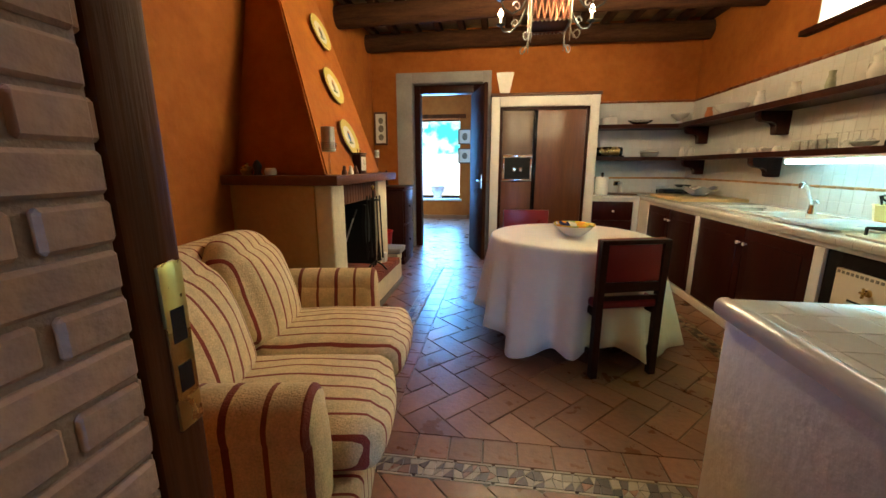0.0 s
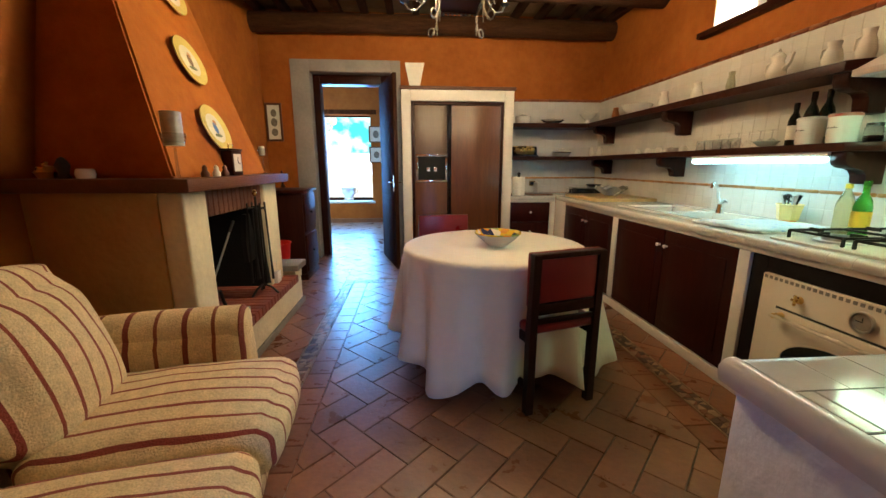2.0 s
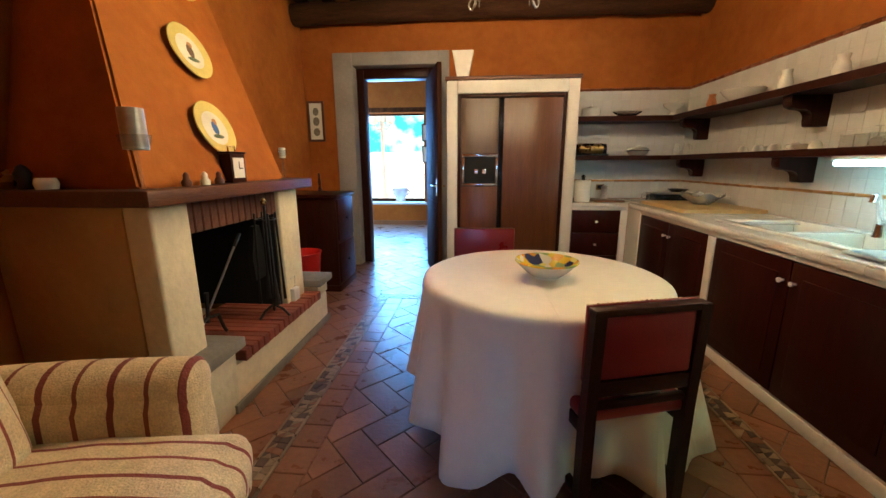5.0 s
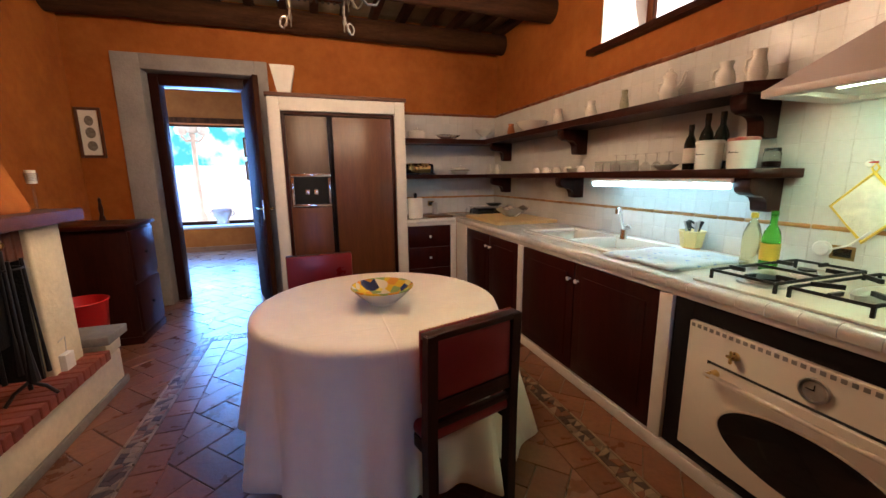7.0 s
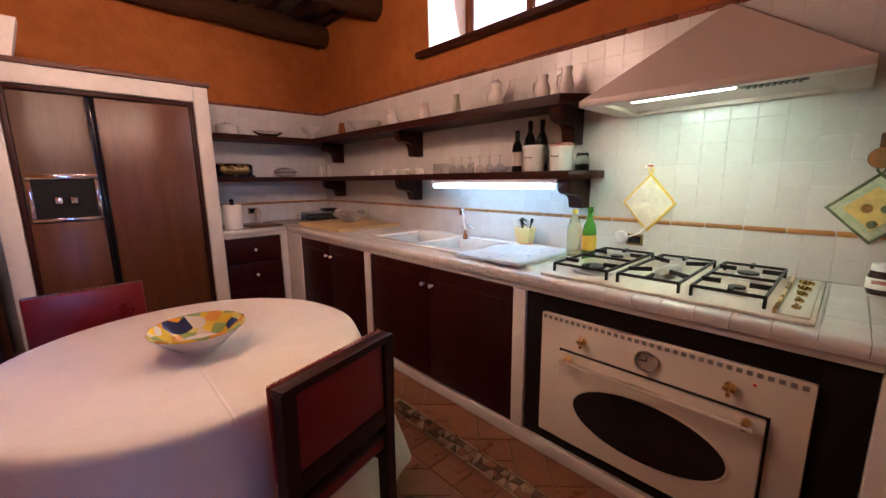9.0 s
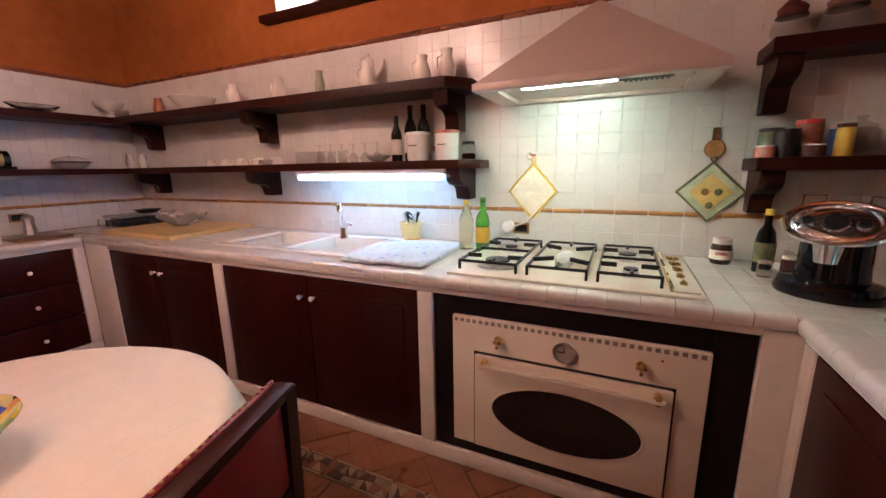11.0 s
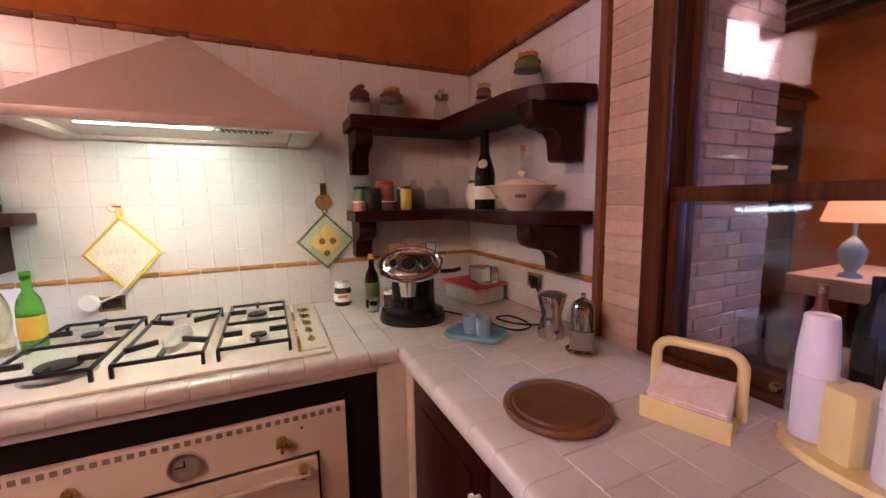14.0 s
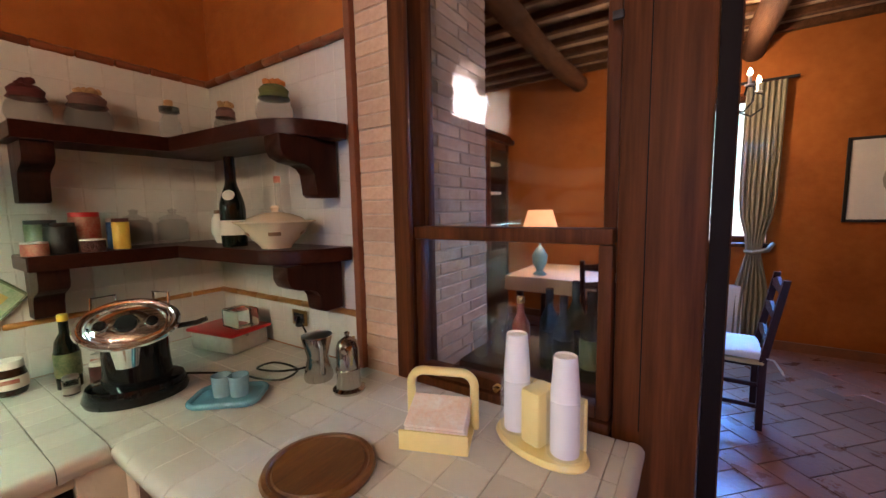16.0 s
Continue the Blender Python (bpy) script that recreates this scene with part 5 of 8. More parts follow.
part("window_rim", tube([(-0.024, 1.878 + 0.272 * math.cos(a), 0.345 + 0.126 * math.sin(a)) for a in [2 * math.pi * i / 48 for i in range(48)]], 0.004, 6, closed=True), ENAMEL, dd)
part("handle", tube([(-0.06, 1.555, 0.535), (-0.06, 2.2, 0.535)], 0.009, 12), ENAMEL, dd, "cream bar handle")
for y in (1.575, 2.18):
    part("handle_mount", tube([(-0.02, y, 0.535), (-0.066, y, 0.535)], [0.016, 0.012], 12), BRASS, dd, "brass handle mount")

sk = thing("sink", "white double-bowl inset sink", "sink", 0, 0, WT)
bm = B((2.08, 2.14, 2.5, 3.96, 0, 0.014), (2.55, 2.64, 2.5, 3.96, 0, 0.014), (2.14, 2.55, 2.5, 3.0, 0, 0.014), (2.14, 2.55, 3.9, 3.96, 0, 0.014), (2.14, 2.55, 3.42, 3.46, -0.01, 0.01), bev=0.005)
part("rim", bm, CERAMIC, sk)
for a, b2 in ((3.0, 3.42), (3.46, 3.9)):
    bw = part("bowl", B((2.125, 2.14, a, b2, -0.075, 0.008), (2.55, 2.565, a, b2, -0.075, 0.008), (2.14, 2.55, a - 0.012, a + 0.003, -0.075, 0.008), (2.14, 2.55, b2 - 0.003, b2 + 0.012, -0.075, 0.008), (2.125, 2.565, a, b2, -0.082, -0.073), bev=0.004), CERAMIC, sk)
    part("drain", lathe([(0, 0), (0.035, 0), (0.03, 0.004), (0, 0.002)], 18, (2.34, (a + b2) / 2, -0.073)), CHROME, bw, "chrome drain")
tp = thing("tap", "chrome single-lever kitchen tap", "tap", 2.5, 3.3, WT + 0.012)
part("base", lathe([(0, 0), (0.028, 0), (0.026, 0.01), (0.022, 0.05), (0.02, 0.07), (0, 0.075)], 18), CHROME, tp)
part("spout", tube([(0, 0, 0.06), (-0.05, -0.03, 0.13), (-0.12, -0.09, 0.2), (-0.165, -0.12, 0.225), (-0.19, -0.135, 0.22), (-0.195, -0.138, 0.19)], [0.012, 0.012, 0.012, 0.013, 0.014, 0.014], 12), CHROME, tp)
part("lever", tube([(0, 0, 0.07), (-0.03, -0.07, 0.1), (-0.035, -0.1, 0.085)], [0.014, 0.011, 0.008], 10), CHROME, tp)


def dotted(name):
    m = M(name, (0.58, 0.64, 0.68), 0.9, var=0.06, bump=0.3, bscale=250)
    nt = m.node_tree
    N, L = nt.nodes.new, nt.links.new
    b = nt.nodes["Principled BSDF"]
    base = b.inputs["Base Color"].links[0].from_socket
    tc = N("ShaderNodeTexCoord")
    vo = N("ShaderNodeTexVoronoi")
    vo.inputs["Scale"].default_value, vo.inputs["Randomness"].default_value = 20, 0.4
    L(tc.outputs["Object"], vo.inputs["Vector"])
    lt = N("ShaderNodeMath")
    lt.operation, lt.inputs[1].default_value = "LESS_THAN", 0.3
    L(vo.outputs["Distance"], lt.inputs[0])
    hs = N("ShaderNodeMix")
    hs.data_type = "RGBA"
    L(lt.outputs[0], hs.inputs[0])
    L(base, hs.inputs[6])
    sat = N("ShaderNodeMix")
    sat.data_type = "RGBA"
    sat.inputs[0].default_value = 0.22
    sat.inputs[6].default_value = (0.26, 0.44, 0.6, 1)
    L(vo.outputs["Color"], sat.inputs[7])
    L(sat.outputs[2], hs.inputs[7])
    L(hs.outputs[2], b.inputs["Base Color"])
    return m


bm = bmesh.new()
n = 14
gv = [[bm.verts.new((2.02 + 0.52 * i / n, 2.5 + 0.44 * j / n, WT + 0.02 + 0.004 * math.sin(i * 0.9 + j * 0.4) + 0.003 * math.sin(j * 1.3))) for j in range(n + 1)] for i in range(n + 1)]
for i in range(n):
    for j in range(n):
        bm.faces.new((gv[i][j], gv[i + 1][j], gv[i + 1][j + 1], gv[i][j + 1]))
tw = solid("dish_towel", bm, dotted("dotted_towel"), "white dish towel with blue dots on the drainer", "towel")
tw.modifiers.new("thickness", "SOLIDIFY").thickness = 0.012

cu = thing("cutlery_holder", "pale yellow cutlery holder with orange foot and utensils", "cutlery holder", 2.6, 2.87, WT + 0.002)
part("tray", lathe([(0, 0), (0.06, 0), (0.06, 0.02), (0, 0.02)], 4), M("orange_plastic", (0.75, 0.28, 0.03), 0.35), cu)
part("cup", lathe([(0, 0.02), (0.055, 0.02), (0.068, 0.11), (0.075, 0.115), (0.07, 0.12), (0.062, 0.11), (0.05, 0.03), (0, 0.03)], 6), PALEYELLOW, cu)
for i in range(6):
    a = i * 1.05
    part("utensil", tube([(0.02 * math.cos(a), 0.02 * math.sin(a), 0.04), (0.035 * math.cos(a), 0.035 * math.sin(a), 0.13), (0.045 * math.cos(a), 0.045 * math.sin(a), 0.175)], [0.004, 0.005, 0.012], 6), BLACKPL if i % 2 else STEEL, cu)
part("scissors", tube([(-0.01 + 0.022 * math.cos(a), 0.02 * math.sin(a), 0.155 + 0.022 * math.sin(a)) for a in [k * 0.6 for k in range(11)]], 0.005, 6), BLACKPL, cu, "black scissor handles")


def bottle(name, x, y, z, prof, mat, label, cat="bottle", cap=None, capmat=None, lab=None, labmat=None, contents=None, n=20, group=""):
    o = thing(name, label, cat, x, y, z, group=group)
    part("glass" if mat in (GLASS, THINGLASS, GREENGLASS, DARKGLASS, OILGLASS) else "body", lathe(prof, n), mat, o)
    if cap:
        part("cap", lathe([(0, cap[0]), (cap[2], cap[0]), (cap[2] * 0.96, cap[1]), (0, cap[1])], 14), capmat, o)
    if lab:
        part("label", lathe([(lab[2], lab[0]), (lab[2] + 0.0012, lab[0] + 0.001), (lab[2] + 0.0012, lab[1] - 0.001), (lab[2], lab[1])], n), labmat, o)
    if contents:
        part("contents", lathe(contents[0], n), contents[1], o)
    return o


def wine(x, y, z, h=0.3, r=0.036, label="dark wine bottle with foil neck", lm=None, group="wine bottles"):
    return bottle("wine_bottle", x, y, z, [(0, 0), (r, 0.002), (r, h * 0.58), (r * 0.85, h * 0.66), (0.014, h * 0.78), (0.0135, h * 0.97), (0, h * 0.97)], DARKGLASS, label, "bottle", (h * 0.86, h, 0.0155), BLACKPL, (h * 0.15, h * 0.48, r), lm or PAPER, group=group)


bottle("oil_bottle", 2.5, 2.475, WT + 0.002, [(0, 0), (0.038, 0.002), (0.04, 0.02), (0.037, 0.07), (0.04, 0.12), (0.037, 0.16), (0.025, 0.2), (0.013, 0.225), (0.013, 0.24), (0, 0.24)], OILGLASS, "clear plastic bottle of pale oil with yellow cap", "bottle", (0.238, 0.262, 0.016), YELLOW)
bottle("green_bottle", 2.475, 2.375, WT + 0.002, [(0, 0), (0.035, 0.002), (0.036, 0.15), (0.03, 0.185), (0.014, 0.215), (0.0135, 0.265), (0, 0.265)], GREENGLASS, "green glass bottle with yellow label", "bottle", (0.255, 0.28, 0.0155), GREENGLASS, (0.05, 0.13, 0.0365), LABELYEL)


def pot_holder(y, z, size, colour, trimc, label, motif, tall=1.0):
    o = thing("pot_holder", label, "pot holder", WX - 0.024, y, z)
    pad = B((-0.006, 0.006, -size, size, -size, size), bev=0.005)
    part("pad", pad, colour, o).matrix_basis = Matrix.Diagonal((1, 1, tall, 1)) @ pose(0, 0, 0, 45)
    edge = [(0, size * 1.414 * c, size * 1.414 * tall * s_) for c, s_ in ((1, 0), (0, 1), (-1, 0), (0, -1))]
    part("binding", tube(edge, 0.009, 8, closed=True), trimc, o)
    part("loop", tube([(0, 0, size * 1.38 * tall), (0, 0.012, size * 1.6 * tall), (0, 0, size * 1.8 * tall), (0, -0.012, size * 1.6 * tall), (0, 0, size * 1.38 * tall)], 0.004, 6), trimc, o)
    if motif:
        motif(o)
    return o


def sunflower(o):
    part("cloth_square", B((-0.009, -0.006, -0.06, 0.06, -0.06, 0.06), bev=0.001), M("yellow_patch", (0.72, 0.52, 0.16), 0.9, bump=0.3, bscale=200), o).matrix_basis = pose(0, 0, 0, 45)
    for i, (dy, dz) in enumerate(((0.02, 0.0), (-0.03, 0.0), (0, -0.06))):
        part("flower", lathe([(0, 0.003), (0.012, 0.003), (0.016, 0), (0, 0)], 9), M("flower_brown", (0.3, 0.14, 0.03), 0.9) if i == 0 else LABELGREEN, o).matrix_basis = pose(-0.009, dy, dz, 0, -90)


YQ = M("white_quilt", (0.78, 0.74, 0.6), 0.9, bump=0.4, bscale=120)
GQ = M("green_gingham", (0.28, 0.42, 0.24), 0.9, c2=(0.62, 0.62, 0.42), scale=25, bump=0.3, bscale=200)
pot_holder(2.17, 1.16, 0.088, YQ, YELLOW, "white quilted pot holder with yellow edge on a hook", None, 1.18)
pot_holder(1.37, 1.165, 0.092, GQ, LABELGREEN, "green checked pot holder with sunflower on a hook", sunflower)
hk = thing("hook", "small ceramic bird hook on the tiles", "hook", WX - 0.02, 2.19, 1.345)
part("plate", lathe([(0, 0), (0.018, 0.002), (0.014, 0.012), (0, 0.014)], 12), CERAMIC, hk).matrix_basis = pose(0, 0, 0, 0, -90)
part("beak", tube([(-0.01, 0, 0.005), (-0.016, -0.03, 0.005)], 0.004, 6), REDPL, hk, "red tip")
hk = thing("hook", "painted wooden spoon-shaped hook plaque", "hook", WX - 0.02, 1.373, 1.37)
part("plaque", lathe([(0, 0), (0.04, 0.002), (0.036, 0.01), (0, 0.014)], 18), M("painted_plaque", (0.5, 0.2, 0.06), 0.5, c2=(0.2, 0.12, 0.04), scale=30), hk).matrix_basis = pose(0, 0, -0.015, 0, -90)
part("handle", B((-0.01, 0, -0.014, 0.014, 0.02, 0.075), bev=0.004), BOARDWOOD, hk)


def socket(x, y, z, rz, label):
    o = thing("wall_socket", label, "socket", x, y, z, rz)
    part("plate", B((-0.045, 0.045, -0.008, 0, -0.032, 0.032), bev=0.003), M("aged_brass", (0.3, 0.19, 0.07), 0.35, metal=1, bump=0.02), o, "brass-coloured cover plate")
    part("insert", B((-0.032, 0.032, -0.011, -0.007, -0.02, 0.02), bev=0.002), BLACKPL, o)
    return o


socket(WX - 0.01, 2.23, 0.955, -90, "brass wall socket above the hob")
socket(2.1, RY + 0.01, 1.0, 180, "brass wall socket below the corner shelf")
socket(1.85, BY - 0.01, 0.985, 0, "brass wall socket beside the fridge")
tm = thing("timer_plug", "round white plug timer on the tiles", "plug", WX - 0.012, 2.3, 0.965)
part("disc", lathe([(0, 0), (0.034, 0), (0.036, 0.02), (0.03, 0.028), (0, 0.028)], 24), WHITEPL, tm).matrix_basis = pose(0, 0, 0, 0, -90)
part("cord", tube([(-0.02, -0.03, 0), (-0.03, -0.1, 0.03), (-0.03, -0.16, 0.1)], 0.004, 6), WHITEPL, tm)

# ---- things on the long shelves ----
def jug(x, y, z, h, r, label, mat=CERAMIC, handle=True, rz=0, name="jug"):
    h, r = h * 0.88, r * 0.86
    o = thing(name, label, "jug", x, y, z, rz)
    part("body", lathe([(0, 0), (r * 0.7, 0), (r * 0.75, h * 0.03), (r, h * 0.35), (r * 0.8, h * 0.65), (r * 0.6, h * 0.8), (r * 0.72, h), (r * 0.66, h), (r * 0.5, h * 0.8), (0, h * 0.7)], 20), mat, o)
    if handle:
        part("handle", tube([(0, r * 0.7, h * 0.85), (0, r * 1.35, h * 0.8), (0, r * 1.45, h * 0.5), (0, r * 0.9, h * 0.3)], 0.006, 8), mat, o)
    return o


U, Lw = UZ + 0.001, LZ + 0.001
jug(2.58, 4.25, U, 0.17, 0.055, "white ceramic jug on the upper shelf")
jug(2.58, 3.82, U, 0.16, 0.055, "white ceramic coffee pot on the upper shelf")
jug(2.58, 3.47, U, 0.17, 0.035, "slim grey-green ceramic vase", M("grey_green_glaze", (0.45, 0.45, 0.32), 0.2), False, name="vase")
tpot = jug(2.58, 3.11, U, 0.18, 0.065, "white ceramic teapot with lid")
part("lid", lathe([(0.04, 0.157), (0.027, 0.176), (0.008, 0.185), (0.012, 0.2), (0, 0.205)], 16), CERAMIC, tpot)
part("spout", tube([(0, -0.05, 0.07), (0, -0.09, 0.11), (0, -0.105, 0.16)], [0.014, 0.01, 0.008], 8), CERAMIC, tpot)
jug(2.56, 2.75, U, 0.16, 0.055, "white ceramic milk jug")
jug(2.6, 2.62, U, 0.19, 0.05, "tall white ceramic pitcher")
jug(2.58, 5.12, U, 0.15, 0.05, "copper measuring jug on the upper shelf", COPPER)
b = thing("serving_bowl", "wide white ceramic serving bowl", "bowl", 2.57, 4.68, U)
part("body", lathe([(0, 0), (0.07, 0), (0.075, 0.01), (0.13, 0.06), (0.155, 0.095), (0.15, 0.097), (0.12, 0.065), (0.06, 0.02), (0, 0.015)], 28), CERAMIC, b)
b = thing("pedestal_bowl", "white ceramic bowl on a foot", "bowl", 2.5, 5.66, U)
part("body", lathe([(0, 0), (0.06, 0), (0.055, 0.015), (0.025, 0.04), (0.03, 0.06), (0.09, 0.1), (0.105, 0.135), (0.1, 0.136), (0.08, 0.105), (0, 0.075)], 24), CERAMIC, b)
b = thing("cooking_pot", "white enamel pot with lid", "pot", 1.65, 5.66, U)
part("body", lathe([(0, 0), (0.085, 0), (0.095, 0.02), (0.095, 0.08), (0, 0.08)], 24), CERAMIC, b)
part("lid", lathe([(0.1, 0.08), (0.09, 0.095), (0.03, 0.11), (0.012, 0.112), (0.016, 0.13), (0, 0.135)], 24), CERAMIC, b)
b = thing("glass_boat", "boat-shaped glass dish on the upper shelf", "dish", 2.03, 5.66, U)
part("body", lathe([(0, 0), (0.06, 0), (0.12, 0.03), (0.155, 0.055), (0.15, 0.058), (0.11, 0.036), (0, 0.01)], 24, sx=1.0, sy=0.45), GLASS, b)
b = thing("bread_bin", "black and brass roll-top box on the lower shelf", "box", 1.66, 5.66, Lw)
part("body", tube([(-0.17, 0, 0.065), (0.17, 0, 0.065)], 0.064, 20), GLOSSBLACK, b)
part("cover", tube([(-0.13, -0.02, 0.075), (0.13, -0.02, 0.075)], 0.058, 20), BRASS, b, "brass-coloured roll cover")
part("foot", B((-0.19, 0.19, -0.07, 0.07, 0, 0.02), bev=0.006), BLACKPL, b)
b = thing("tureen", "white ceramic tureen with lid and silver stand", "tureen", 2.18, 5.66, Lw)
part("body", lathe([(0, 0), (0.06, 0), (0.1, 0.03), (0.115, 0.06), (0, 0.06)], 24), CERAMIC, b)
part("lid", lathe([(0.118, 0.06), (0.1, 0.075), (0.04, 0.095), (0.012, 0.097), (0.015, 0.112), (0, 0.115)], 24), CERAMIC, b)
part("stand", tube([(0.125 * math.cos(a), 0.125 * math.sin(a), 0.05) for a in [2 * math.pi * i / 24 for i in range(24)]], 0.005, 6, closed=True), CHROME, b)
for x in (2.55, 2.65):
    jug(x, 5.6, Lw, 0.14, 0.038, "small white ceramic oil jug", rz=-90)


def cup(x, y, z, label="small white coffee cup upside down", r=0.036):
    o = thing("coffee_cup", label, "cup", x, y, z, random.uniform(0, 360), "cups on the lower shelf")
    part("body", lathe([(0, 0.05), (r * 0.6, 0.05), (r * 0.9, 0.03), (r, 0), (r * 0.92, 0.001), (r * 0.8, 0.03), (0, 0.045)], 16), CERAMIC, o)
    part("handle", tube([(r * 0.9, 0, 0.038), (r * 1.5, 0, 0.035), (r * 1.45, 0, 0.015), (r, 0, 0.01)], 0.004, 6), CERAMIC, o)
    return o


for i in range(9):
    cup(2.56 + 0.05 * (i % 2), 4.55 - i * 0.085, Lw)
b = thing("saucer_stack", "stack of white saucers with dark rims", "plates", 2.56, 3.96, Lw)
for i in range(4):
    part("saucer", lathe([(0, 0), (0.03, 0), (0.065, 0.01), (0.066, 0.012), (0.03, 0.004), (0, 0.003)], 20, (0, 0, i * 0.007)), CERAMIC, b)


def goblet(x, y, z, h, r, kind):
    o = thing("drinking_glass", "clear drinking glass upside down" if kind else "clear stemmed wine glass", "glass", x, y, z, group="glasses on the lower shelf")
    if kind:
        part("bowl", lathe([(r, 0), (r * 0.92, h), (0, h), (0, h - 0.004), (r * 0.86, h - 0.004), (r * 0.94, 0)], 18), THINGLASS, o)
    else:
        part("bowl", lathe([(r * 0.8, 0), (r, h * 0.28), (r * 0.5, h * 0.48), (0.004, h * 0.54), (0.004, h * 0.95), (r * 0.8, h), (0, h + 0.002), (0, h * 0.54)], 18), THINGLASS, o)
    return o


for i in range(5):
    goblet(2.55, 3.65 - i * 0.085, Lw, 0.075, 0.034, 1)
for i in range(6):
    goblet(2.62, 3.55 - i * 0.09, Lw, 0.115, 0.034, 0)
b = thing("small_dish", "white ceramic dish on the lower shelf", "dish", 2.52, 3.03, Lw)
part("body", lathe([(0, 0), (0.03, 0), (0.07, 0.03), (0.075, 0.034), (0.03, 0.008), (0, 0.006)], 20), CERAMIC, b)
wine(2.62, 2.96, Lw, 0.26, 0.032)
wine(2.63, 2.87, Lw, 0.31)
wine(2.64, 2.79, Lw, 0.31)
for y in (2.775, 2.6):
    b = thing("canister", "white ceramic canister with red lid line and script", "canister", 2.54, y, Lw)
    part("body", lathe([(0, 0), (0.058, 0), (0.062, 0.01), (0.066, 0.135), (0, 0.135)], 28), CERAMIC, b)
    part("lid", lathe([(0.066, 0.135), (0.068, 0.138), (0.068, 0.148), (0.06, 0.152), (0, 0.153)], 28), LABELRED if y < 2.7 else WHITEPL, b)
    part("script", B((-0.0662, -0.065, -0.026, 0.026, 0.077, 0.0795), (-0.0662, -0.065, 0.018, 0.021, 0.077, 0.086), (-0.0662, -0.065, 0.004, 0.006, 0.077, 0.083), (-0.0662, -0.065, -0.012, -0.01, 0.077, 0.084)), BLACKPL, b, "thin line of dark script")
bottle("storage_jar", 2.6, 2.5, Lw, [(0, 0), (0.035, 0), (0.038, 0.02), (0.036, 0.07), (0.03, 0.08), (0, 0.08)], GLASS, "small glass jar with black lid", "jar", (0.08, 0.095, 0.034), BLACKPL, contents=([(0, 0.004), (0.032, 0.006), (0.033, 0.03), (0, 0.035)], SPICE))
b = thing("mug", "red and white mug between the canisters", "mug", 2.62, 2.685, Lw)
part("body", lathe([(0, 0), (0.035, 0), (0.037, 0.09), (0.033, 0.09), (0.03, 0.01), (0, 0.01)], 18), CERAMIC, b)
part("band", lathe([(0.0372, 0.05), (0.0378, 0.052), (0.0382, 0.078), (0.0376, 0.08)], 18), LABELRED, b)

# ---- back corner of the worktop ----
b = thing("paper_roll", "standing white kitchen paper roll", "paper roll", 1.53, 5.32, WT + 0.002)
part("roll", lathe([(0.02, 0), (0.075, 0), (0.077, 0.004), (0.077, 0.216), (0.075, 0.22), (0.02, 0.22)], 32), PAPER, b)
part("holder", lathe([(0, 0), (0.018, 0), (0.018, 0.25), (0.024, 0.262), (0, 0.28)], 14), BLACKPL, b)
solid("pastry_board", B((2.07, 2.7, 4.36, 5.17, WT + 0.001, WT + 0.03), bev=0.003), LIGHTWOOD, "large pale wooden pastry board on the worktop", "board")
b = thing("glass_bowl", "wavy-rimmed glass bowl on the pastry board", "bowl", 2.45, 4.82, WT + 0.031)
bm = lathe([(0, 0), (0.06, 0), (0.1, 0.03), (0.165, 0.085), (0.17, 0.09), (0.163, 0.09), (0.095, 0.036), (0.055, 0.008), (0, 0.008)], 36)
for v in bm.verts:
    a = math.atan2(v.co.y, v.co.x)
    r = math.hypot(v.co.x, v.co.y)
    v.co.z += 0.02 * math.sin(6 * a) * (r / 0.17) ** 2
part("body", bm, M("frosted_glass", (0.85, 0.85, 0.82), 0.25, trans=0.5, var=0.03, bump=0.02), b)
b = thing("kitchen_scales", "black kitchen scales with a steel tray", "scales", 2.5, 5.5, WT + 0.002)
part("body", B((-0.2, 0.2, -0.11, 0.11, 0, 0.07), bev=0.015), BLACKPL, b)
part("tray", B((-0.21, 0.21, -0.13, 0.13, 0.075, 0.09), bev=0.006), STEEL, b, "shiny steel tray")
part("pan", lathe([(0, 0.09), (0.06, 0.09), (0.1, 0.12), (0.095, 0.122), (0.05, 0.098), (0, 0.098)], 20, (0.07, 0, 0)), IRON, b)
for i in range(3):
    bottle("spice_jar", 2.24 + i * 0.05, 5.55, WT + 0.002, [(0, 0), (0.018, 0), (0.018, 0.06), (0, 0.06)], GLASS, "small glass spice jar with steel lid", "jar", (0.06, 0.072, 0.019), STEEL, group="spice jars")
solid("small_board", B((1.66, 1.95, 5.27, 5.5, WT + 0.001, WT + 0.018), bev=0.003), BOARDWOOD, "brown wooden chopping board beside the paper roll", "board")
b = thing("moka_pot", "small steel coffee pot in the corner", "coffee pot", 1.86, 5.66, WT + 0.002)
part("body", lathe([(0, 0), (0.04, 0), (0.035, 0.06), (0.03, 0.07), (0.038, 0.13), (0.03, 0.14), (0, 0.16)], 8), STEEL, b)

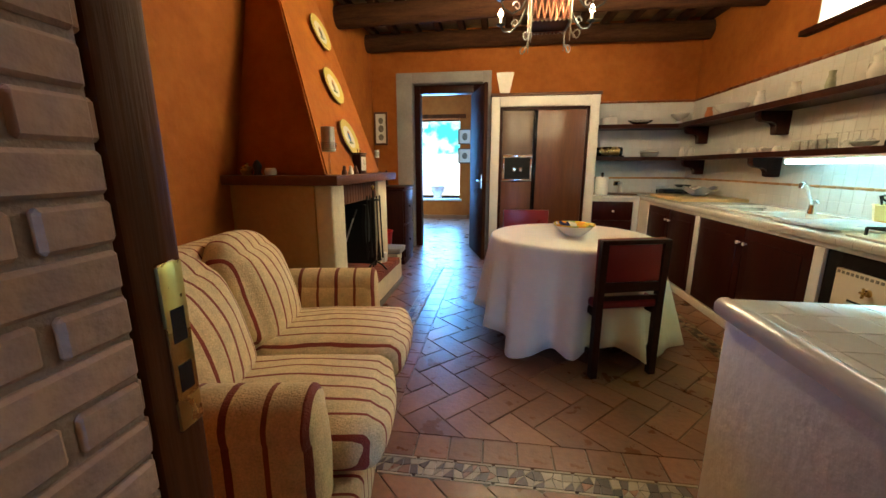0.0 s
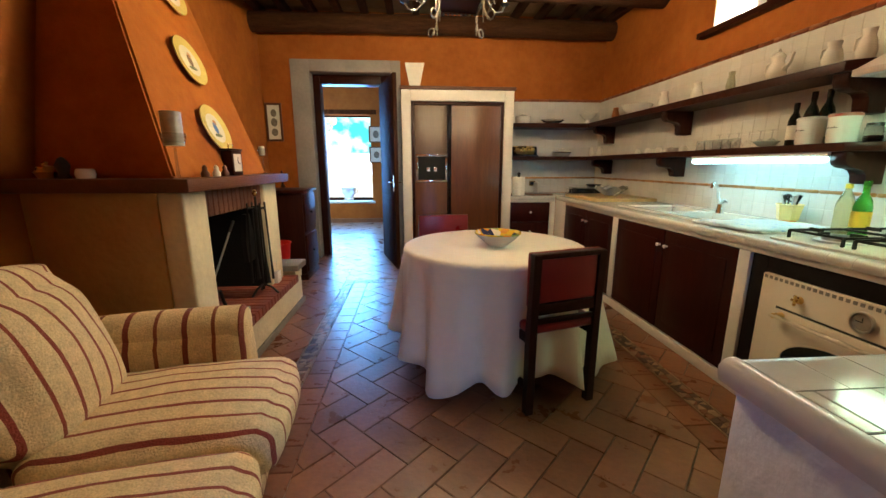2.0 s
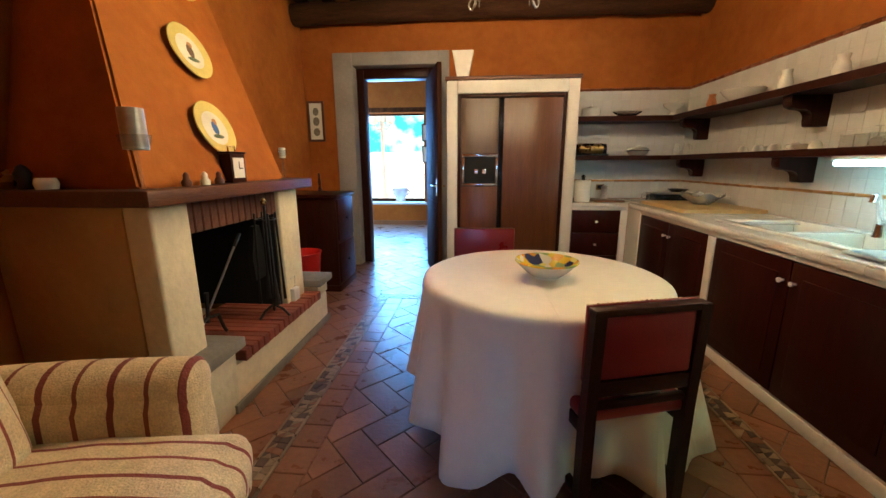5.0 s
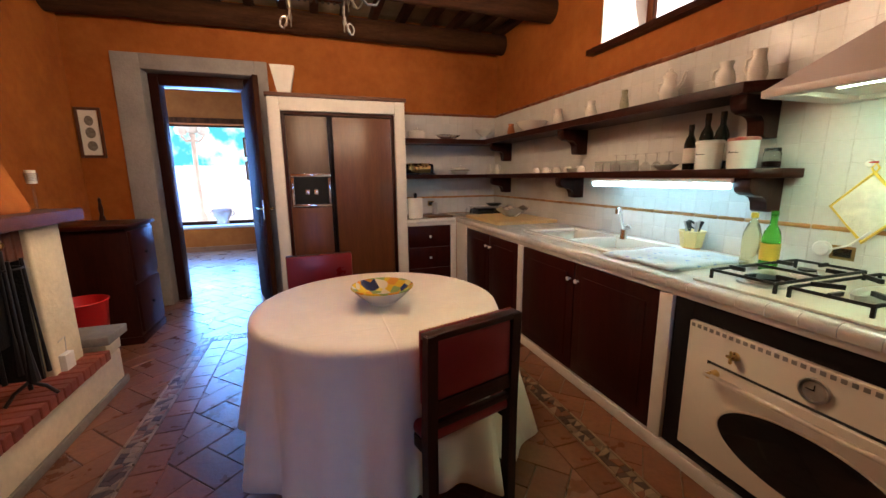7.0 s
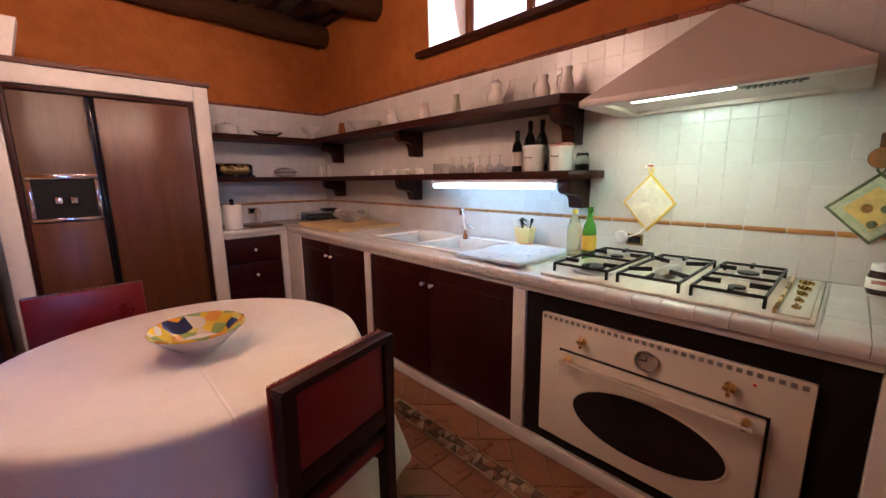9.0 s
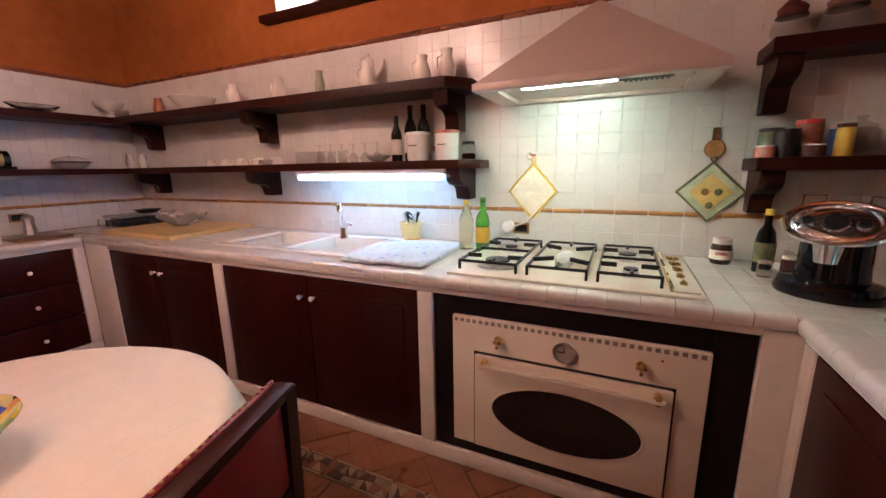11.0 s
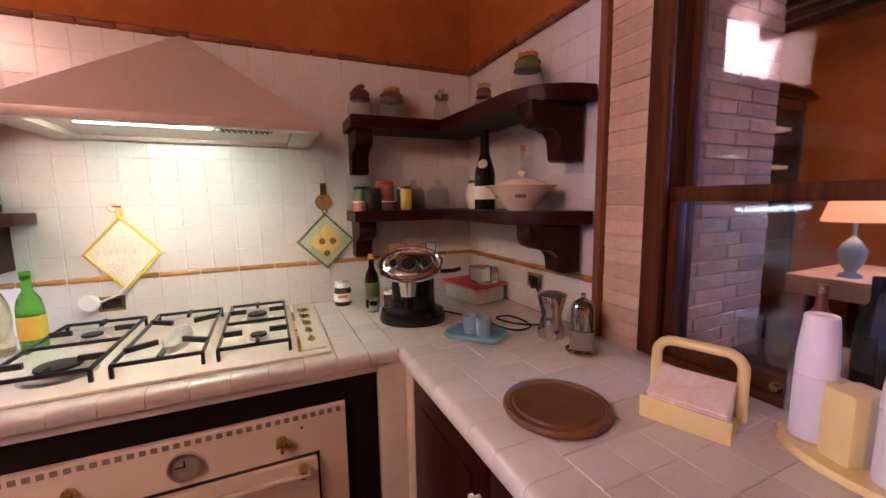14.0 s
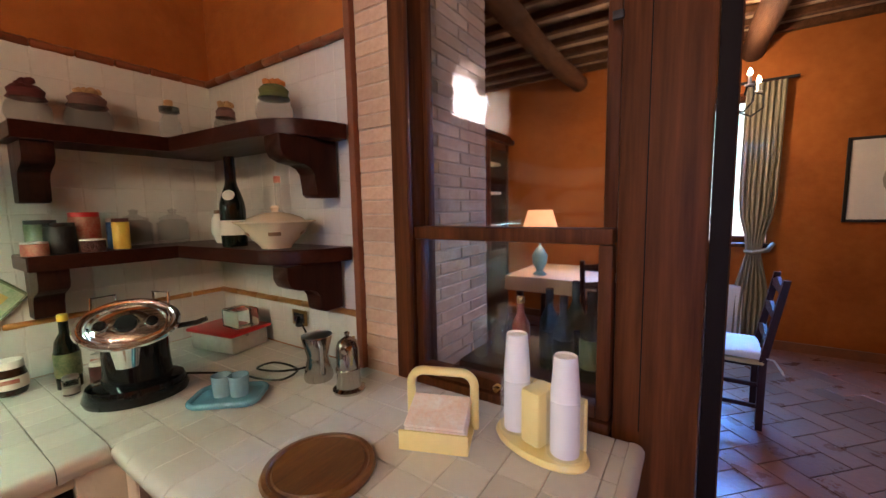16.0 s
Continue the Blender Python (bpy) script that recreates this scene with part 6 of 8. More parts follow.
# ---- near corner: shelves ----
for x, y, r, h, lid in ((2.62, 1.195, 0.062, 0.11, 0), (2.62, 1.04, 0.074, 0.115, 1), (2.56, 0.8, 0.042, 0.11, 2), (2.32, 0.7, 0.046, 0.09, 1), (2.01, 0.69, 0.066, 0.12, 3)):
    o = bottle("storage_jar", x, y, 1.741, [(0, 0), (r * 0.7, 0), (r * 0.9, h * 0.14), (r, h * 0.36), (r * 0.93, h * 0.6), (r * 0.68, h * 0.82), (r * 0.66, h), (r * 0.62, h), (r * 0.63, h * 0.82), (r * 0.89, h * 0.59), (r * 0.96, h * 0.36), (r * 0.86, h * 0.15), (0, 0.008)], THINGLASS, ("glass jar topped with dark red cloth", "glass jar topped with cloth and dried flowers", "glass jar with black lid and cork", "glass jar decorated with orange and green ribbon")[lid], "jar", group="storage jars")
    if lid == 2:
        part("lid", lathe([(0, h), (r * 0.85, h), (r * 0.85, h + 0.02), (0, h + 0.02)], 18), BLACKPL, o)
        part("cork", B((-0.01, 0.02, -0.012, 0.012, h + 0.02, h + 0.05), bev=0.003), CORK, o)
    else:
        cm = (M("wine_red_cloth", (0.1, 0.015, 0.014), 0.9, bump=0.3), M("purple_cloth", (0.16, 0.08, 0.07), 0.9, bump=0.3), None, M("green_ribbon", (0.12, 0.14, 0.04), 0.8, bump=0.3))[lid]
        part("cloth_cover", lathe([(r * 0.69, h * 0.84), (r * 0.82, h * 0.8), (r * 0.7, h * 0.92), (r * 0.76, h + 0.006), (r * 0.55, h + 0.02), (0, h + 0.024)], 18), cm, o)
        for i in range(9 if lid else 5):
            a = i * 2.4
            q_ = r * 0.5 * math.sqrt(i / 9)
            fl = bmesh.new()
            bmesh.ops.create_icosphere(fl, subdivisions=1, radius=0.013, matrix=Matrix.Translation((q_ * math.cos(a), q_ * math.sin(a), h + 0.026 + 0.007 * (i % 3))))
            part("dried_flower", fl, (cm, CORK, None, M("orange_flower", (0.6, 0.22, 0.05), 0.9, bump=0.4))[lid], o)

D = 1.311
tins = [(2.63, 1.2, 0.042, 0.115, LABELGREEN, IRON), (2.575, 1.165, 0.042, 0.105, IRON, BLACKPL), (2.63, 1.085, 0.045, 0.14, LABELRED, REDPL), (2.545, 1.235, 0.034, 0.045, LABELRED, WHITEPL), (2.54, 1.09, 0.036, 0.045, SPICE, WHITEPL), (2.62, 1.0, 0.026, 0.115, LABELBLUE, WHITEPL), (2.56, 1.0, 0.027, 0.115, LABELYEL, SPICE)]
for x, y, r, h, m1, m2 in tins:
    o = thing("food_jar", "small food jar or tin with coloured label", "jar", x, y, D, group="jars and tins")
    part("body", lathe([(0, 0), (r, 0), (r, h * 0.85), (r * 0.94, h * 0.88), (0, h * 0.88)], 18), m1, o)
    part("lid", lathe([(r * 0.97, h * 0.88), (r * 0.97, h), (r * 0.9, h), (0, h)], 18), m2, o)
for x, y in ((2.64, 0.93), (2.62, 0.8)):
    o = bottle("storage_jar", x, y, D, [(0, 0), (0.055, 0), (0.06, 0.02), (0.06, 0.09), (0.045, 0.105), (0.04, 0.105), (0.055, 0.088), (0.055, 0.02), (0, 0.008)], THINGLASS, "round glass jar with knobbed glass lid", "jar", group="glass jars")
    part("lid", lathe([(0.05, 0.105), (0.05, 0.112), (0.02, 0.125), (0.012, 0.13), (0.018, 0.145), (0, 0.152)], 18), THINGLASS, o)
o = bottle("storage_jar", 2.45, 0.66, D, [(0, 0), (0.045, 0), (0.062, 0.05), (0.058, 0.1), (0.045, 0.125), (0, 0.125)], CERAMIC, "white ceramic jar with brown cork lid", "jar", (0.125, 0.14, 0.05), BOARDWOOD)
o = bottle("sparkling_wine_bottle", 2.2, 0.765, D, [(0, 0), (0.043, 0.002), (0.0445, 0.02), (0.0445, 0.14), (0.042, 0.165), (0.034, 0.195), (0.022, 0.23), (0.0165, 0.262), (0.016, 0.315), (0, 0.317)], DARKGLASS, "dark green sparkling wine bottle with cream label", "bottle", (0.245, 0.335, 0.0195), GLOSSBLACK, (0.045, 0.1, 0.0446), PAPER)
part("neck_label", lathe([(0, 0), (0.021, 0.0), (0.021, 0.002), (0, 0.002)], 16), PAPER, o, "round cream neck label").matrix_basis = pose(-0.026, 0.026, 0.192, -62, 0, 45)
bottle("decanter", 2.1, 0.64, D, [(0, 0), (0.04, 0), (0.045, 0.06), (0.03, 0.1), (0.012, 0.14), (0.011, 0.24), (0, 0.24)], THINGLASS, "clear glass bottle with red stopper", "bottle", (0.24, 0.265, 0.013), LABELRED)
CREAMCER = M("cream_ceramic", (0.76, 0.63, 0.44), 0.2, var=0.06, bump=0.02, rvar=0.05)
b = thing("serving_tureen", "cream ceramic bowl with brown pattern and lid", "bowl", 1.99, 0.73, D)
part("body", lathe([(0, 0), (0.05, 0), (0.055, 0.01), (0.075, 0.03), (0.1, 0.06), (0.118, 0.083), (0.136, 0.092), (0.137, 0.096), (0.115, 0.09), (0.08, 0.05), (0, 0.02)], 36), CREAMCER, b)
part("lid", lathe([(0.104, 0.093), (0.09, 0.108), (0.05, 0.122), (0.014, 0.127), (0.01, 0.132), (0.016, 0.142), (0.01, 0.15), (0, 0.151)], 36), CREAMCER, b)
BP = M("brown_pattern", (0.3, 0.17, 0.08), 0.4)
for i in range(5):
    part("motif", B((-0.002, 0.002, -0.02, 0.02, -0.008, 0.008), bev=0.002), BP, b, "brown painted motif").matrix_basis = pose(0.0955 * math.cos(i * 1.256), 0.0955 * math.sin(i * 1.256), 0.054, 0, 40, math.degrees(i * 1.256))

# ---- near corner: worktop ----
o = bottle("spread_jar", 2.6, 1.32, WT + 0.002, [(0, 0), (0.036, 0), (0.04, 0.01), (0.042, 0.06), (0.036, 0.085), (0.032, 0.09), (0, 0.09)], COCOA, "jar of brown spread with white lid", "jar", (0.088, 0.112, 0.036), WHITEPL, (0.022, 0.062, 0.0418), PAPER)
part("label_bars", B((-0.0445, -0.043, -0.022, 0.022, 0.042, 0.056), bev=0.001), LABELRED, o, "red bar of lettering on the label").matrix_basis = pose(0, 0, 0, 0, 0, -10)
bottle("vinegar_bottle", 2.5, 1.2, WT + 0.002, [(0, 0), (0.033, 0), (0.034, 0.12), (0.028, 0.16), (0.013, 0.19), (0.013, 0.23), (0, 0.23)], DARKGLASS, "dark oil bottle with yellow cap and green label", "bottle", (0.228, 0.25, 0.015), YELLOW, (0.04, 0.12, 0.0345), LABELGREEN)
for x, y, h, m1, lm in ((2.42, 1.215, 0.06, CERAMIC, "salt"), (2.4, 1.15, 0.09, SPICE, "herbs"), (2.46, 1.13, 0.1, LABELRED, "pepper")):
    bottle("spice_jar", x, y, WT + 0.002, [(0, 0), (0.022, 0), (0.023, h * 0.8), (0.019, h * 0.86), (0, h * 0.86)], GLASS if m1 is CERAMIC else m1, "small spice jar beside the coffee machine", "jar", (h * 0.86, h, 0.021), PAPER if m1 is SPICE else STEEL, contents=([(0, 0.003), (0.019, 0.004), (0.019, h * 0.4), (0, h * 0.4)], m1) if m1 is CERAMIC else None, group="spice jars")
cm = thing("coffee_machine", "glossy black espresso machine with oval chrome top", "coffee machine", 2.225, 1.1, WT + 0.002, -122)
part("base", lathe([(0, 0), (0.135, 0), (0.14, 0.015), (0.128, 0.05), (0.1, 0.055), (0, 0.055)], 36, sx=1.0, sy=0.82), GLOSSBLACK, cm)
part("column", lathe([(0, 0.05), (0.095, 0.05), (0.09, 0.1), (0.088, 0.185), (0, 0.19)], 32, (0.0, 0.02, 0), sx=1.0, sy=0.85), GLOSSBLACK, cm)
hdp = part("head", lathe([(0, -0.03), (0.1, -0.03), (0.135, -0.014), (0.146, -0.002), (0.148, 0.006), (0.143, 0.013), (0.134, 0.014), (0.127, 0.009), (0.12, 0.008), (0.114, 0.014), (0.106, 0.016), (0.1, 0.01), (0.094, 0.012), (0.06, 0.018), (0, 0.02)], 56, sx=1.0, sy=0.66), CHROME, cm, "oval chrome control head")
hdp.matrix_basis = pose(0, -0.025, 0.236, 46) @ Matrix.Scale(0.93, 4)
for x, r in ((-0.07, 0.016), (0, 0.03), (0.07, 0.016)):
    part("button", lathe([(0, 0.02), (r, 0.018), (r * 0.9, 0.03), (0, 0.032)], 20, (x, -0.008, 0)), BLACKPL, hdp, "black round dial")
    part("ring", tube([(x + r * 1.15 * math.cos(a), -0.008 + r * 1.15 * math.sin(a), 0.021) for a in [2 * math.pi * i / 20 for i in range(20)]], 0.003, 6, closed=True), CHROME, hdp)
part("group_head", lathe([(0, 0.12), (0.03, 0.12), (0.034, 0.15), (0.04, 0.18), (0, 0.19)], 20, (0, -0.07, 0)), CHROME, cm)
for s_ in (-1, 1):
    part("cup_rail", tube([(s_ * 0.1, 0.0, 0.24), (s_ * 0.1, 0.02, 0.32), (s_ * 0.05, 0.06, 0.32), (s_ * 0.05, 0.06, 0.24)], 0.004, 6), CHROME, cm, "chrome wire rail")
part("steam_handle", tube([(0.11, 0.03, 0.2), (0.17, 0.05, 0.2), (0.2, 0.05, 0.21)], 0.009, 8), BLACKPL, cm)
def curve(pts, k=8):
    """A smooth line through the given points."""
    P = [Vector(p) for p in pts]
    out = []
    for a, b_, c, d in zip([P[0]] + P, P, P[1:], P[2:] + [P[-1]]):
        for i in range(k):
            u = i / k
            out.append(0.5 * (2 * b_ + (c - a) * u + (2 * a - 5 * b_ + 4 * c - d) * u * u + (3 * b_ - a - 3 * c + d) * u ** 3))
    return out + [P[-1]]


def rounded(w_, d_, r, k=6):
    """Outline of a rectangle with round corners."""
    return [(sx * (w_ - r) + r * math.cos(radians(a0 + 90 * i / k)), sy * (d_ - r) + r * math.sin(radians(a0 + 90 * i / k))) for sx, sy, a0 in ((1, 1, 0), (-1, 1, 90), (-1, -1, 180), (1, -1, 270)) for i in range(k + 1)]


cb = thing("power_cable", "black power cable lying on the worktop", "cable")
part("cord", tube(curve([(2.22, 0.99, WT + 0.03), (2.1, 0.86, WT + 0.008), (1.98, 0.84, WT + 0.008), (1.9, 0.8, WT + 0.008), (1.93, 0.72, WT + 0.008), (2.05, 0.73, WT + 0.012), (2.05, 0.8, WT + 0.014), (1.95, 0.76, WT + 0.012), (1.92, 0.66, WT + 0.01), (2.0, 0.6, WT + 0.05), (2.08, 0.585, 0.985)]), 0.004, 8), BLACKPL, cb)
part("plug", tube([(2.08, 0.595, 0.975), (2.1, 0.575, 1.0)], 0.014, 10), BLACKPL, cb)
bx = thing("food_box", "white plastic food box with red lid", "box", 2.42, 0.7, WT + 0.002, 10)
part("body", B((-0.13, 0.13, -0.09, 0.09, 0, 0.075), bev=0.015), M("milky_plastic", (0.7, 0.68, 0.62), 0.3, trans=0.25, bump=0.02), bx)
part("lid", B((-0.14, 0.14, -0.1, 0.1, 0.075, 0.09), bev=0.006), REDPL, bx, "red lid")
bx = thing("clear_box", "clear plastic box on the red lid", "box", 2.36, 0.68, WT + 0.093)
part("body", B((-0.06, 0.06, -0.05, 0.05, 0, 0.08), bev=0.008), GLASS, bx)
part("paper", B((-0.05, 0.05, 0.038, 0.042, 0.01, 0.07)), PAPER, bx)
b = thing("tray", "small blue ceramic tray", "tray", 1.935, 0.962, WT + 0.002, 40)
part("dish", prism(rounded(0.098, 0.066, 0.035), "z", 0, 0.008), BLUECER, b)
part("rim", tube([(p[0], p[1], 0.012) for p in rounded(0.1, 0.068, 0.036)], 0.008, 8, closed=True), BLUECER, b)
for x, y in ((1.962, 0.968), (1.918, 0.938)):
    o = thing("espresso_cup", "small pale blue espresso cup on the tray", "cup", x, y, WT + 0.0105, -30, "espresso cups")
    part("body", lathe([(0, 0), (0.026, 0), (0.03, 0.064), (0.0275, 0.064), (0.024, 0.006), (0, 0.005)], 20), M("pale_blue_ceramic", (0.25, 0.42, 0.5), 0.25, var=0.15), o)
    part("handle", tube([(0.026, 0, 0.042), (0.042, 0, 0.038), (0.04, 0, 0.018), (0.025, 0, 0.014)], 0.003, 6), BLUECER, o)
b = thing("coffee_pot", "waisted steel coffee pot with handle", "coffee pot", 1.81, 0.72, WT + 0.002, 150)
part("body", lathe([(0, 0), (0.047, 0), (0.05, 0.01), (0.036, 0.075), (0.036, 0.085), (0.052, 0.15), (0.05, 0.155), (0, 0.152)], 28), POTSTEEL, b)
part("lid", lathe([(0.052, 0.155), (0.03, 0.163), (0, 0.165)], 28), STEEL, b)
part("handle", tube([(0.045, 0, 0.145), (0.085, 0, 0.14), (0.09, 0, 0.07), (0.085, 0, 0.05)], 0.006, 8), STEEL, b)
b = thing("moka_pot", "polished steel moka pot with domed lid", "coffee pot", 1.655, 0.725, WT + 0.002, -60)
part("base", lathe([(0, 0), (0.05, 0), (0.052, 0.008), (0.04, 0.016), (0.036, 0.06), (0.04, 0.066), (0.04, 0.075), (0, 0.075)], 28), POTSTEEL, b)
part("body", lathe([(0.036, 0.075), (0.036, 0.14), (0.03, 0.162), (0.012, 0.175), (0.006, 0.177), (0.009, 0.19), (0, 0.196)], 28), POTSTEEL, b)
part("handle", tube([(0.03, 0, 0.15), (0.065, 0, 0.152), (0.07, 0, 0.1), (0.06, 0, 0.08)], 0.006, 8), BRASS, b, "brass handle")
part("spout", tube([(-0.034, 0, 0.135), (-0.052, 0, 0.155)], [0.01, 0.006], 8), POTSTEEL, b)
b = thing("round_board", "round brown wooden cutting board with groove", "board", 1.418, 1.035, WT + 0.002)
part("disc", lathe([(0, 0.019), (0.098, 0.019), (0.101, 0.014), (0.107, 0.014), (0.11, 0.019), (0.12, 0.018), (0.124, 0.01), (0.12, 0.001), (0, 0.0)], 48), BOARDWOOD, b)
b = thing("napkin_holder", "pale yellow plastic napkin holder with paper napkins", "napkin holder", 1.262, 0.79, WT + 0.002, 21)
part("base", B((-0.085, 0.085, -0.065, 0.065, 0, 0.012), bev=0.004), PALEYELLOW, b)
part("front_lip", B((-0.085, 0.085, 0.06, 0.068, 0.0, 0.05), bev=0.003), PALEYELLOW, b)
part("arch", tube([(-0.085, -0.05, 0.005), *[(s_ * (0.05 + 0.035 * math.sin(radians(a))), -0.05, 0.117 + 0.035 * math.cos(radians(a))) for s_, aa in ((-1, range(90, -1, -15)), (1, range(0, 91, 15))) for a in aa], (0.085, -0.05, 0.005)], 0.0115, 10), PALEYELLOW, b, "rounded arch")
part("backplate", B((-0.075, 0.075, -0.056, -0.046, 0.012, 0.06), bev=0.002), PALEYELLOW, b)
NAP = M("printed_napkin", (0.84, 0.78, 0.7), 0.9, c2=(0.78, 0.5, 0.34), scale=14, bump=0.2, rand=0.12)
nme = mesh_of("napkin", B((-0.075, 0.075, -0.055, 0.055, -0.0036, 0.0036), bev=0.002, segs=1), NAP)
for i in range(7):
    o = new("napkin", nme)
    o.parent, o.matrix_basis = b, pose(0.002 * math.sin(i), 0.004, 0.024 + i * 0.0078, -20 + i * 0.5, 0, 1.5 * math.sin(i * 2))
b = thing("cup_dispenser", "pale yellow dispenser holding two stacks of white paper cups", "cup dispenser", 1.035, 0.69, WT + 0.002, -18)
part("base", lathe([(0, 0), (0.125, 0), (0.128, 0.006), (0.122, 0.016), (0, 0.016)], 32, sx=1.0, sy=0.55), PALEYELLOW, b)
part("divider", B((-0.028, 0.028, -0.04, 0.04, 0.014, 0.15), bev=0.01), PALEYELLOW, b)
part("rear_panel", B((-0.1, 0.1, -0.046, -0.038, 0.014, 0.14), bev=0.003), PALEYELLOW, b)
CUPW = M("paper_cup", (0.82, 0.78, 0.74), 0.45, var=0.04, bump=0.02, trans=0.0)
for x, h in ((0.07, 0.262), (-0.07, 0.245)):
    rings = [(0, 0.018)]
    r0 = 0.032
    nst = 14
    for i in range(nst):
        z0 = 0.018 + i * (h - 0.1) / nst
        rings += [(r0, z0), (r0 + 0.0007, z0 + 0.002), (r0, z0 + (h - 0.1) / nst - 0.001)]
    rings += [(r0, h - 0.08), (0.026, h), (0.024, h + 0.002), (0.022, h - 0.003), (0, h - 0.004)]
    part("cup_column", lathe(rings, 28, (x, 0.0, 0)), CUPW, b, "stack of white cups upside down")
    part("clear_tube", lathe([(0.042, 0.016), (0.042, 0.15), (0.0405, 0.15), (0.0405, 0.016)], 28, (x, 0.0, 0)), CLEARPL, b)

# ---- fireplace things ----
PLATE = M("yellow_glaze_plate", (0.7, 0.55, 0.18), 0.2, var=0.12, scale=12, bump=0.05)
PLATEIN = M("cream_glaze", (0.76, 0.7, 0.55), 0.2, var=0.08, bump=0.02)
tilt = math.degrees(math.atan2(0.635, 1.795))
for k, (z, y) in enumerate(((1.435, 3.17), (1.834, 3.25), (2.28, 3.42))):
    x = -0.885 - 0.354 * (z - 1.155)
    o = thing("wall_plate", ("round yellow plate with painted bird on the chimney", "round yellow plate with painted brown bird", "round yellow plate with painted dark bird")[k], "plate", group="plates on the chimney")
    o.matrix_world = pose(x + 0.02, y, z, 0, 90 - tilt, 0)
    part("rim", lathe([(0.09, 0.012), (0.14, 0.02), (0.143, 0.018), (0.142, 0.012), (0.08, 0.0), (0, 0.0)], 40), PLATE, o, "yellow rim")
    part("centre", lathe([(0, 0.011), (0.09, 0.0122), (0.09, 0.009), (0, 0.007)], 40), PLATEIN, o, "cream centre")
    bc = (LABELBLUE, BOARDWOOD, IRON)[k]
    part("bird", lathe([(0, 0.012), (0.035, 0.0135), (0.037, 0.012), (0, 0.0115)], 14, (0, 0, 0), sx=1, sy=0.62), bc, o, "painted bird")
    part("bird_neck", lathe([(0, 0.012), (0.016, 0.0138), (0.017, 0.012), (0, 0.0115)], 12, (-0.035, 0.012, 0)), M("bird_orange", (0.5, 0.2, 0.04), 0.4), o)
    part("grass", lathe([(0, 0.012), (0.03, 0.0132), (0.032, 0.012), (0, 0.0115)], 12, (0.045, 0.0, 0), sx=0.35, sy=1.4), LABELGREEN, o)


def candle_stand(x, y, z, h, r, ch_, label):
    o = thing("candle_holder", label, "candle holder", x, y, z)
    part("stem", lathe([(0, 0), (0.04, 0), (0.042, 0.004), (0.008, 0.01), (0.006, h), (0.03, h + 0.006), (0, h + 0.008)], 18), THINGLASS, o)
    part("cup", lathe([(r * 0.95, h + 0.006), (r * 1.25, h + 0.04), (r * 1.3, h + 0.065), (r * 1.25, h + 0.065), (r * 1.18, h + 0.04), (r * 0.9, h + 0.01)], 24), THINGLASS, o)
    part("candle", lathe([(0, h + 0.01), (r, h + 0.01), (r, h + ch_), (r * 0.9, h + ch_), (0, h + ch_ - 0.004)], 24), SILVER if r > 0.03 else CERAMIC, o)
    return o


MZ = 1.156
candle_stand(-0.86, 2.56, MZ, 0.14, 0.042, 0.16, "glass candle stand with a fat silver candle on the mantel")
candle_stand(-0.95, 3.86, MZ, 0.13, 0.022, 0.08, "glass candle stand with a small white candle on the mantel")
o = thing("mantel_clock", "small dark wooden carriage clock with white dial", "clock", -0.88, 3.17, MZ, -6)
part("case", B((-0.035, 0.035, -0.055, 0.055, 0, 0.15), bev=0.005), DARKWOODV, o)
part("dial", B((0.034, 0.038, -0.04, 0.04, 0.025, 0.13), bev=0.001), CERAMIC, o, "white dial")
part("clock_pointer", B((0.038, 0.0395, -0.002, 0.002, 0.075, 0.11), (0.038, 0.0395, 0, 0.026, 0.073, 0.077)), BLACKPL, o)
part("top", B((-0.04, 0.04, -0.06, 0.06, 0.15, 0.162), bev=0.004), DARKWOODV, o)
part("carry_handle", tube([(0, -0.025, 0.16), (0, -0.025, 0.19), (0, 0.025, 0.19), (0, 0.025, 0.16)], 0.004, 6), BRASS, o)
for i, (y, m1) in enumerate(((2.78, MANTEL), (2.9, CERAMIC), (3.0, MANTEL))):
    o = solid("figurine", lathe([(0, 0), (0.02, 0), (0.022, 0.02), (0.012, 0.035), (0.013, 0.05), (0.006, 0.06), (0, 0.064)], 14), m1, ("small brown turned figurine on the mantel", "small white ceramic figurine on the mantel", "small brown turned figurine on the mantel")[i], "figurine", x=-0.85, y=y, z=MZ)
solid("ornament_box", lathe([(0, 0), (0.035, 0), (0.04, 0.02), (0.035, 0.04), (0.03, 0.045), (0, 0.045)], 18), CERAMIC, "small white ceramic box on the mantel", "ornament", x=-1.28, y=2.57, z=MZ)
solid("ornament_pot", lathe([(0, 0), (0.03, 0), (0.045, 0.03), (0.03, 0.055), (0.01, 0.06), (0.012, 0.075), (0, 0.08)], 18), BRASS, "small brass ornament pot on the mantel", "ornament", x=-1.45, y=2.57, z=MZ)
solid("ornament", lathe([(0, 0), (0.03, 0), (0.02, 0.02), (0.03, 0.06), (0.015, 0.09), (0, 0.1)], 14), IRON, "dark carved ornament on the mantel", "ornament", x=-1.37, y=2.565, z=MZ)
solid("statuette", lathe([(0, 0), (0.025, 0), (0.022, 0.02), (0.012, 0.05), (0.018, 0.1), (0.01, 0.15), (0.012, 0.18), (0, 0.2)], 12), DARKWOOD, "slim dark wooden statuette on the chest", "statuette", x=-1.25, y=5.2, z=0.971)
o = thing("fire_tools", "black iron fireplace tools on a stand", "fire tools", -0.84, 3.36, 0.308)
part("stand", tube([(0, 0, 0.04), (0, 0, 0.7)], 0.008, 8), IRON, o)
